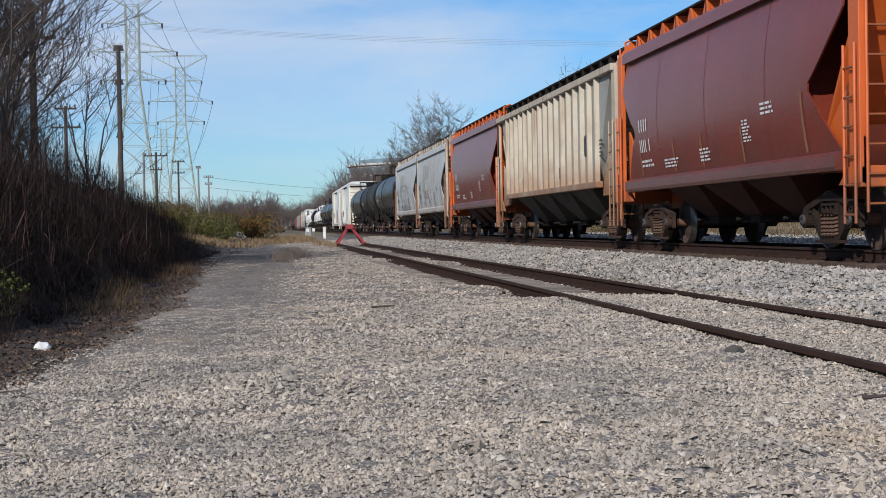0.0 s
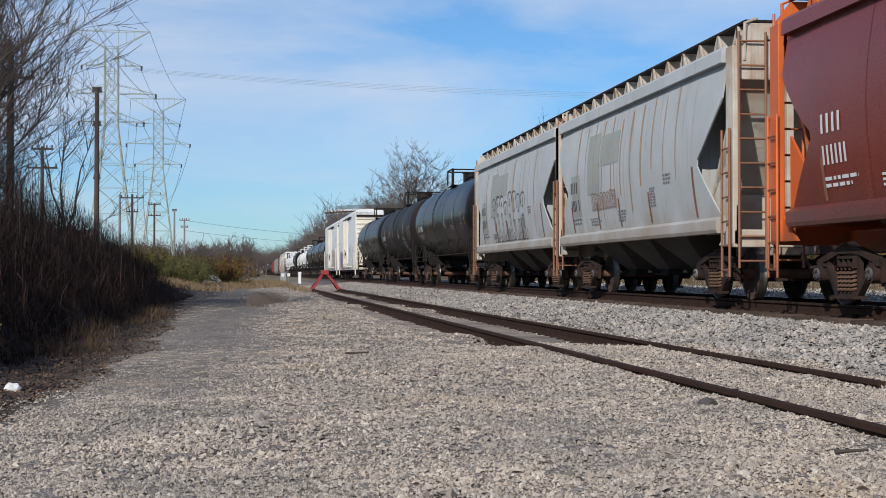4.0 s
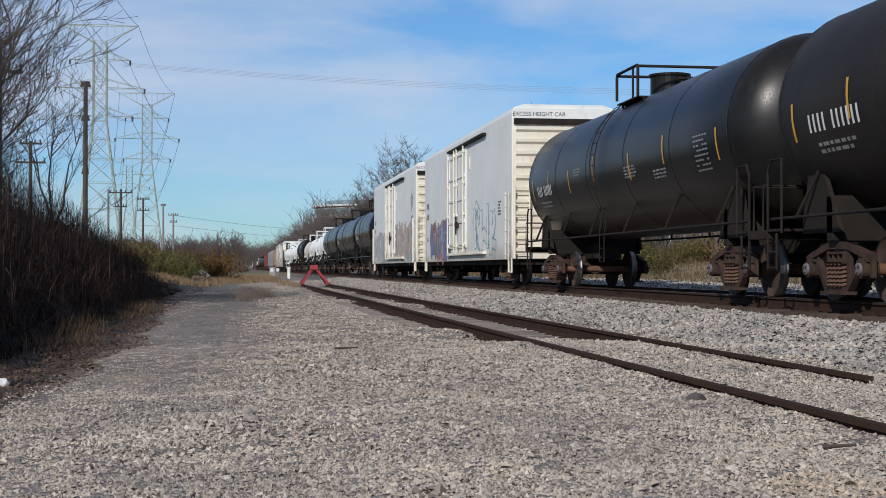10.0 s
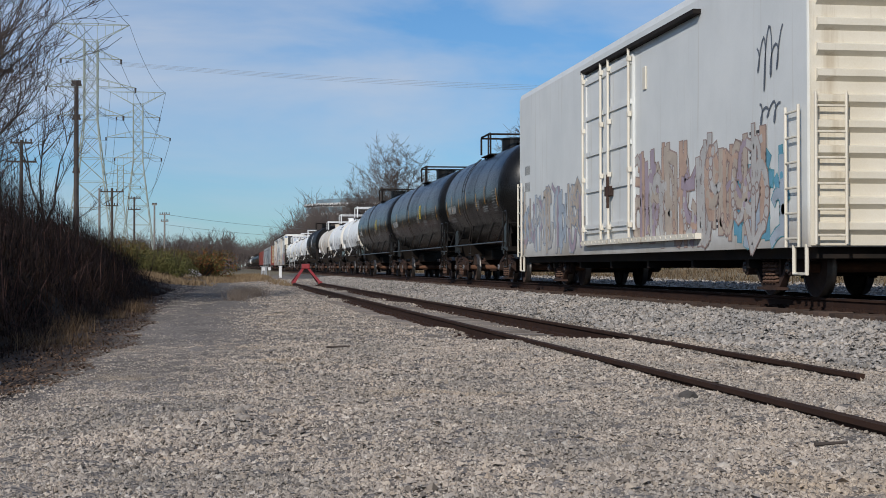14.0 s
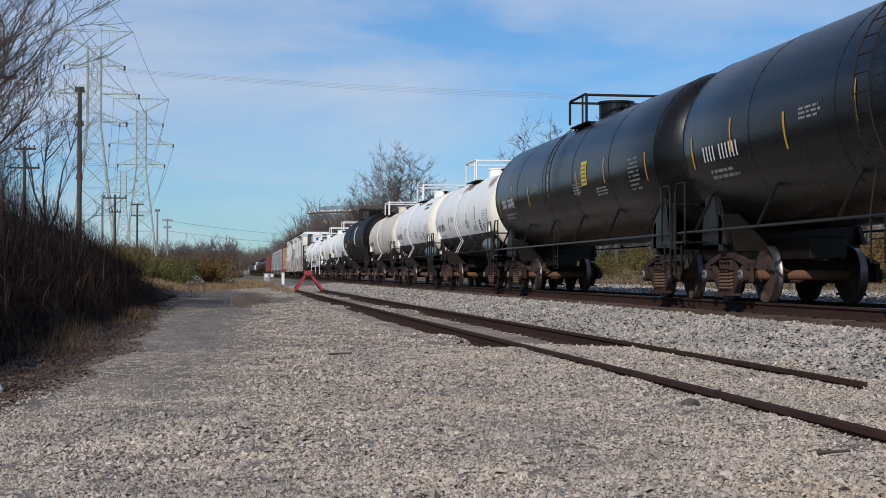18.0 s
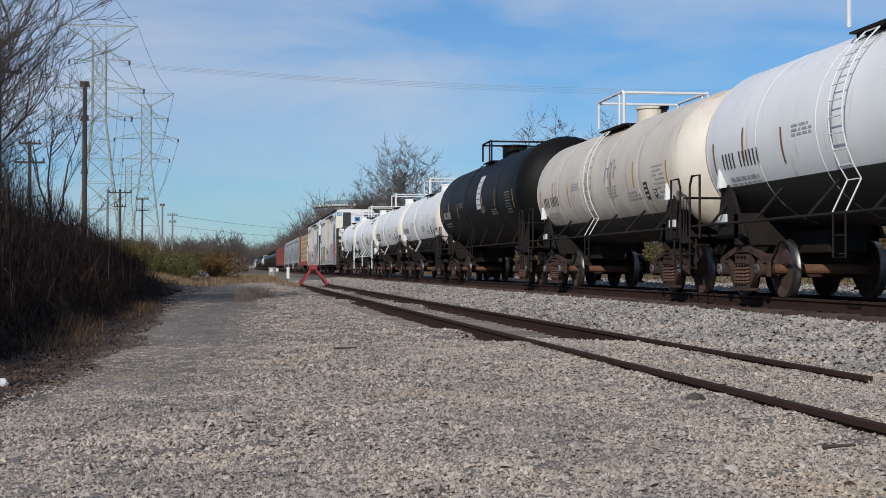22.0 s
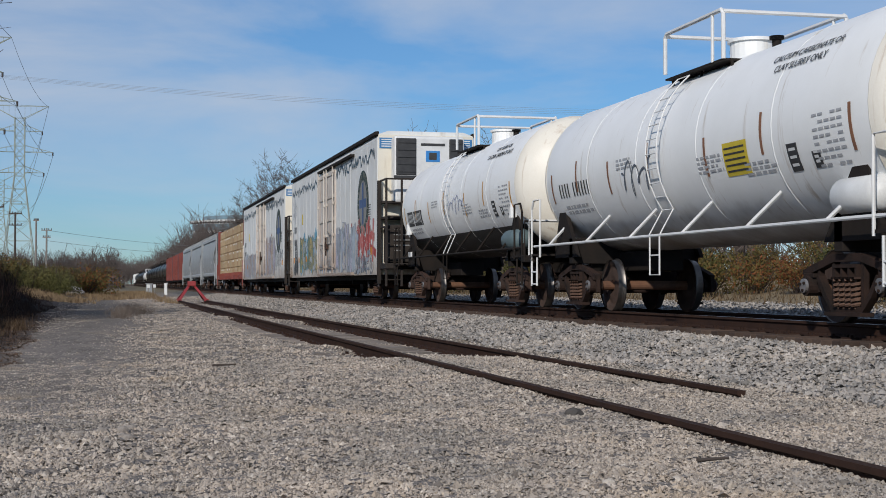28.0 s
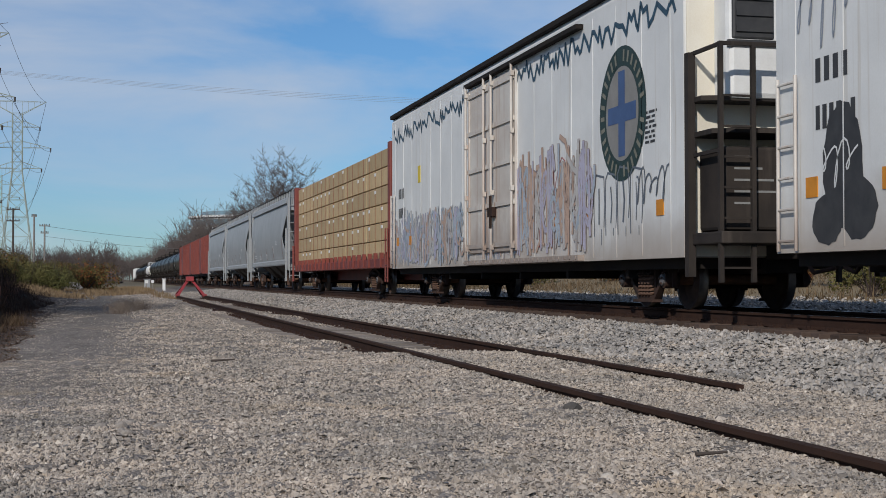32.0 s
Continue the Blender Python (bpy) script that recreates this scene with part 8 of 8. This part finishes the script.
undergrowth("far_undergrowth", [(-90, 430), (-40, 425), (2, 440)], 3.0, 3, "dark undergrowth at the foot of the far woods")
undergrowth("track_undergrowth", [(19.5, 172), (19.5, 300), (19, 480), (18, 720), (17, 1000)], 4.0, 4, "dark undergrowth below the trees beyond the tracks")


# ---- power lines ----
M_STEEL = material("galvanised_lattice", (0.30, 0.345, 0.30), (0.23, 0.265, 0.235), 0.6, metal=0.0, scale=1.0, bump=0)
M_POLE = material("creosoted_pole", (0.075, 0.058, 0.048), (0.05, 0.04, 0.034), 0.9, scale=2.0)
M_GREYPOLE = material("silvered_pole", (0.24, 0.22, 0.2), (0.18, 0.165, 0.15), 0.9, scale=2.0)
M_WIRE = material("overhead_wire", (0.22, 0.23, 0.24), (0.17, 0.18, 0.19), 0.6, scale=1.0, bump=0)
M_INSUL = material("brown_insulator", (0.05, 0.035, 0.03), (0.035, 0.025, 0.02), 0.35, scale=3.0, bump=0)


def beam(st, a, b, r):
    st.add(Vector(a), Vector(b), r, r, 4)


def lattice_tower(x, y, scale, turn, label):
    """Double-circuit tower: square shaft that spreads to four legs, three crossarms and a raised top arm."""
    e = empty("power_tower", label, "power tower", "towers of the power line", (x, y, 0))
    e.rotation_euler = (0, 0, turn)

    def width(z):
        return 1.1 if z > 26 else 1.1 + (26 - z) / 26 * 3.1
    sh = Sticks()
    levels = [0, 6, 11, 15.5, 19.5, 23, 26, 28.3, 30.6, 32.9, 35.2, 37.5, 39.5]
    for z0, z1 in zip(levels, levels[1:]):
        w0, w1 = width(z0), width(z1)
        c0 = [(-w0, -w0), (w0, -w0), (w0, w0), (-w0, w0)]
        c1 = [(-w1, -w1), (w1, -w1), (w1, w1), (-w1, w1)]
        for i in range(4):
            j = (i + 1) % 4
            beam(sh, (*c0[i], z0), (*c1[i], z1), 0.13)
            beam(sh, (*c0[i], z0), (*c1[j], z1), 0.055)
            beam(sh, (*c0[j], z0), (*c1[i], z1), 0.055)
            beam(sh, (*c1[i], z1), (*c1[j], z1), 0.055)
    o = new("shaft", sh.mesh("shaft", M_STEEL))
    o.parent, o.scale = e, (scale, scale, scale)
    tips = []
    for z, half in ((36.4, 5.0), (31.6, 7.4), (26.8, 5.4)):
        for s in (-1, 1):
            arm = Sticks()
            tip = (s * half, 0, z)
            for yy in (-1.1, 1.1):
                beam(arm, (s * 1.1, yy, z), tip, 0.07)
                beam(arm, (s * 1.1, yy, z + 1.5), tip, 0.055)
                for q in (0.3, 0.6):
                    beam(arm, (s * (1.1 + (half - 1.1) * q), yy * (1 - q), z), (s * (1.1 + (half - 1.1) * q), yy * (1 - q), z + 1.5 * (1 - q)), 0.035)
            o = new("crossarm", arm.mesh("crossarm", M_STEEL))
            o.parent, o.scale = e, (scale, scale, scale)
            ins = Sticks()
            ins.add(Vector(tip), Vector((tip[0], 0, z - 0.8)), 0.2, 0.16, 6)
            o = new("insulator", ins.mesh("insulator", M_INSUL))
            o.parent, o.scale = e, (scale, scale, scale)
            tips.append((tip[0], z - 0.8))
    for s in (-1, 1):
        arm = Sticks()
        for yy in (-1.1, 1.1):
            beam(arm, (s * 1.1, yy, 39.4), (s * 6.4, 0, 42.3), 0.085)
            beam(arm, (0, yy, 42.3), (s * 6.4, 0, 42.3), 0.07)
        for q in (0.25, 0.5, 0.75):
            beam(arm, (s * (1.1 + 5.3 * q), 0, 39.4 + 2.9 * q), (s * (1.1 + 5.3 * q), 0, 42.3), 0.05)
        beam(arm, (s * 1.1, 0, 39.5), (s * 1.1, 0, 42.3), 0.055)
        o = new("top_arm", arm.mesh("top_arm", M_STEEL))
        o.parent, o.scale = e, (scale, scale, scale)
        tips.append((s * 6.4, 42.3))
    c, s = math.cos(turn), math.sin(turn)
    return [Vector((x + scale * t * c, y + scale * t * s, scale * z)) for t, z in tips]


TOWER = "grey steel lattice power tower with three crossarms"
t1 = lattice_tower(-23.2, 246, 1.0, 0.0, TOWER)
t2 = lattice_tower(-21.2, 340, 1.0, 0.0, TOWER)
t3 = lattice_tower(-40.5, 545, 1.0, 0.0, TOWER + ", far off")
t0 = [p + Vector((-2.0, -160, 4)) for p in t1]


def wire(a, b, sag, r=0.035, n=18, name="overhead_wire"):
    a, b = Vector(a), Vector(b)
    pts = []
    for i in range(n + 1):
        t = i / n
        p = a.lerp(b, t)
        p.z -= sag * 4 * t * (1 - t)
        pts.append(p)
    return tagged(part(name, pipe(bmesh.new(), pts, r, 4), M_WIRE, None), "thin sagging overhead wire", "wire", "overhead wires")


for a, b in zip(t1, t2):
    wire(a, b, 2.2)
for a, b in zip(t2, t3):
    wire(a, b, 6.0, 0.05)
for a, b in zip(t0, t1):
    wire(a, b, 5.0)
for k in range(4):
    wire((-20, 250, 36.6 - 0.2 * k), (150, 242, 34.6 - 0.42 * k), 2.4, 0.021, 30)


def wood_pole(x, y, h, r, mat, arms, label, guys=()):
    e = empty("utility_pole", label, "utility pole", "utility poles", (x, y, 0))
    part("pole", rod(bmesh.new(), (0, 0, -0.3), (0, 0, h), r, 10, r * 0.7), mat, e)
    for z, half in arms:
        arm = part("crossarm", box(bmesh.new(), -half, half, -0.06, 0.06, h - z - 0.07, h - z + 0.07), mat, e)
        for x0 in (-half + 0.1, -half * 0.4, half * 0.4, half - 0.1):
            part("insulator", rod(bmesh.new(), (x0, 0, h - z + 0.07), (x0, 0, h - z + 0.3), 0.06, 8), M_INSUL, arm)
    return e


wood_pole(-10.2, 98.0, 13.6, 0.20, M_POLE, ((0.3, 0.35), (2.6, 0.3), (6.2, 0.25)), "tall dark wooden pole standing in the brush")
wood_pole(-15.2, 108.0, 10.4, 0.17, M_POLE, ((0.2, 0.8), (1.6, 1.1)), "dark wooden pole with short crossarms among bare trees")
wood_pole(-14.6, 165.0, 10.0, 0.17, M_GREYPOLE, (), "weathered wooden pole under a shared crossarm")
wood_pole(-13.2, 165.0, 10.0, 0.2, M_POLE, ((0.4, 1.3), (2.0, 0.7)), "dark wooden pole with a heavy crossarm")
wood_pole(-13.3, 205.0, 11.0, 0.18, M_POLE, ((0.2, 0.9), (1.8, 0.9)), "wooden pole with two crossarms near the towers")
wood_pole(-11.0, 215.0, 10.6, 0.18, M_GREYPOLE, ((0.3, 0.4),), "pale wooden pole beyond the lot")
wood_pole(-10.0, 226.0, 9.6, 0.18, M_GREYPOLE, ((0.3, 0.8), (1.4, 0.6)), "pale wooden pole with small crossarms")
wood_pole(-10.05, 62.0, 10.7, 0.19, M_POLE, ((1.4, 1.0),), "dark wooden pole with a crossarm behind the trees")
for k in range(3):
    wire((-10.2, 98, 13.2 - 0.5 * k), (-22 - k, -30, 17 - 0.5 * k), 1.2, 0.022)
for dz in (0.0, 1.6):
    wire((-10.0, 226, 9.3 - dz), (46, 300, 9.6 - dz * 0.8), 1.6, 0.03)

# ---- rounded glass office block beyond the trees ----
M_GLASS = material("tinted_office_glass", (0.16, 0.24, 0.28), (0.20, 0.28, 0.32), 0.08, scale=0.3, bump=0)
M_PANEL = material("pale_office_panels", (0.70, 0.70, 0.68), (0.62, 0.62, 0.60), 0.6, scale=0.5)
office = empty("office_building", "rounded office building with dark glass bands and pale roof edge", "building", at=(62, 620, 0))


def round_band(r, z0, z1, n=72):
    bm = bmesh.new()
    loft(bm, [[(r * math.cos(2 * math.pi * i / n), r * math.sin(2 * math.pi * i / n), z) for i in range(n)] for z in (z0, z1)])
    return recalc(bm)


part("wall", round_band(28.4, 0, 27), M_PANEL, office)
for k in range(7):
    part("window_band", round_band(28.7, 1.2 + 3.8 * k, 3.7 + 3.8 * k), M_GLASS, office, "band of tinted glass")
part("roof_edge", round_band(29.5, 27.4, 28.2), M_PANEL, office)
part("roof_screen", round_band(24, 28.2, 30.2), M_GLASS, office)

# ---- bumper, posts and small things by the track ----
stop = empty("bumper_stop", "red steel bumper stop bolted to the end of the stub track", "bumper stop", at=(STUB_X, STUB_END - 1.5, STUB_Z))
for s in (-1, 1):
    bm = bmesh.new()
    loft(bm, [[(s * GAUGE / 2 - 0.09, -0.9, 0), (s * GAUGE / 2 + 0.09, -0.9, 0), (s * GAUGE / 2 + 0.09, -0.7, 0), (s * GAUGE / 2 - 0.09, -0.7, 0)], [(s * 0.12 - 0.08, 0.5, 0.86), (s * 0.12 + 0.08, 0.5, 0.86), (s * 0.12 + 0.08, 0.7, 0.86), (s * 0.12 - 0.08, 0.7, 0.86)]])
    part("front_leg", recalc(bm), M_STOP, stop)
    bm = bmesh.new()
    loft(bm, [[(s * GAUGE / 2 - 0.07, 1.5, 0), (s * GAUGE / 2 + 0.07, 1.5, 0), (s * GAUGE / 2 + 0.07, 1.7, 0), (s * GAUGE / 2 - 0.07, 1.7, 0)], [(s * 0.14 - 0.06, 0.6, 0.84), (s * 0.14 + 0.06, 0.6, 0.84), (s * 0.14 + 0.06, 0.78, 0.84), (s * 0.14 - 0.06, 0.78, 0.84)]])
    part("back_leg", recalc(bm), M_STOP, stop)
    part("rail_clamp", box(bmesh.new(), s * GAUGE / 2 - 0.12, s * GAUGE / 2 + 0.12, -1.0, -0.6, -0.06, 0.08, bevel=0.02), M_STOP, stop)
part("head_block", box(bmesh.new(), -0.23, 0.23, 0.3, 0.75, 0.80, 1.08, bevel=0.03), M_STOP, stop)
post = empty("marker_post", "short thick white marker post beside the track", "post", at=(4.55, 127, 0))
part("shaft", box(bmesh.new(), -0.13, 0.13, -0.13, 0.13, -0.2, 1.0, bevel=0.03), M_WHITEPAINT, post)
part("cap", box(bmesh.new(), -0.16, 0.16, -0.16, 0.16, 1.0, 1.07, bevel=0.02), M_WHITEPAINT, post)
for x, y in ((4.5, 160), (3.6, 150)):
    sg = empty("track_sign", "small square white track sign on a thin post", "sign", "track signs", (x, y, 0))
    part("post", rod(bmesh.new(), (0, 0, -0.2), (0, 0, 0.95), 0.04, 8), M_GREYPOLE, sg)
    part("board", box(bmesh.new(), -0.16, 0.16, -0.06, -0.02, 0.6, 0.95, bevel=0.01), M_WHITEPAINT, sg)
cab = empty("signal_cabinet", "grey metal relay cabinet by the main track", "cabinet", at=(4.2, 172, 0))
part("body", box(bmesh.new(), -0.35, 0.35, -0.3, 0.3, -0.1, 1.0, bevel=0.03), M_GREYHOP, cab)
part("roof", box(bmesh.new(), -0.45, 0.45, -0.4, 0.4, 1.0, 1.07, bevel=0.02), M_GREYHOP, cab)


def lump(x, y, sx, sy, sz, mat, name, label, category, seed, sink=0.3, n=2):
    bm = bmesh.new()
    bmesh.ops.create_icosphere(bm, subdivisions=n, radius=1.0)
    rnd = random.Random(seed)
    for v in bm.verts:
        k = 1 + 0.22 * noise.noise(v.co * 1.7 + Vector((seed, 0, 0)))+ rnd.uniform(-0.07, 0.07)
        v.co = Vector((v.co.x * sx * k, v.co.y * sy * k, v.co.z * sz * k))
    o = part(name, bm, mat, None)
    o.location = (x, y, float(ground_height(np.array(x), np.array(y))) + sz * (1 - 2 * sink) * 0.8)
    return tagged(o, label, category)


M_CLOD = material("compacted_gravel", (0.33, 0.295, 0.255), (0.22, 0.19, 0.165), 0.95, scale=16, fine=80, bump=0.5)
M_DARKROCK = material("dark_rock", (0.085, 0.075, 0.068), (0.06, 0.055, 0.05), 0.9, scale=9.0, bump=0.4)
lump(3.28, 9.85, 0.07, 0.05, 0.045, M_DARKROCK, "rock", "dark lump of rock lying in pale gravel", "rock", 1)
lump(3.75, 9.6, 0.05, 0.04, 0.035, M_DARKROCK, "rock", "dark rock against the buried rail", "rock", 2)
rnd = random.Random(77)
for k in range(9):
    lump(0.02 + rnd.gauss(0, 0.16), 8.5 + rnd.gauss(0, 0.2), rnd.uniform(0.025, 0.05), rnd.uniform(0.02, 0.04), rnd.uniform(0.018, 0.035), M_CLOD, "clod", "clod of pale compacted gravel heaved out of the lot", "clod", 20 + k)
lump(2.2, 6.1, 0.035, 0.03, 0.025, M_STONE, "rock", "pale rounded stone in coarse gravel", "rock", 3)
lump(2.55, 6.15, 0.03, 0.027, 0.022, M_STONE, "rock", "pale rounded stone in coarse gravel", "rock", 4)
lump(-1.9, 11.9, 0.07, 0.05, 0.05, M_WHITEPAINT, "litter", "white scrap of litter at the edge of the brush", "litter", 5)
lump(-4.6, 128.0, 2.3, 2.0, 0.55, M_BALLAST, "gravel_pile", "low pile of pale gravel at the end of the lot", "gravel pile", 6, 0.45, 3)
bit = part("wood_scrap", rod(bmesh.new(), (-0.13, 0, 0.012), (0.14, 0.05, 0.02), 0.014, 7, 0.008), M_POLE, None)
bit.location = (1.22, 16.0, float(ground_height(np.array(1.22), np.array(16.0))) + 0.02)
tagged(bit, "dark scrap of wood lying on gravel", "stick")
bit = part("stick", rod(bmesh.new(), (-0.09, 0, 0.015), (0.1, 0.02, 0.02), 0.012, 7, 0.007), M_POLE, None)
bit.location = (3.13, 7.05, float(ground_height(np.array(3.13), np.array(7.05))) + 0.015)
tagged(bit, "short dark stick lying on gravel", "stick")


def motions():
    """The train rolls towards and past the camera; every wheel turns with it."""
    times = [0, 4, 8, 12, 16, 20, 24, 28, 32]
    for car, mid in moving:
        walk(car, [(t, pose(TRACK_X, mid - train_shift(t), RAIL_Z)) for t in times])
    turned = {}
    for i, w in wheels:
        if i not in turned:
            rows = [(k / FPS, pose(0, w.location.y, WHEEL_R, math.degrees(train_shift(k / FPS) / WHEEL_R) % 360)) for k in range(32 * FPS + 1)]
            walk(w, rows)
            turned[i] = w.animation_data
        else:
            w.rotation_mode = "QUATERNION"
            if w.animation_data is None:
                w.animation_data_create()
            w.animation_data.action = turned[i].action
            w.animation_data.action_slot = turned[i].action_slot


motions()
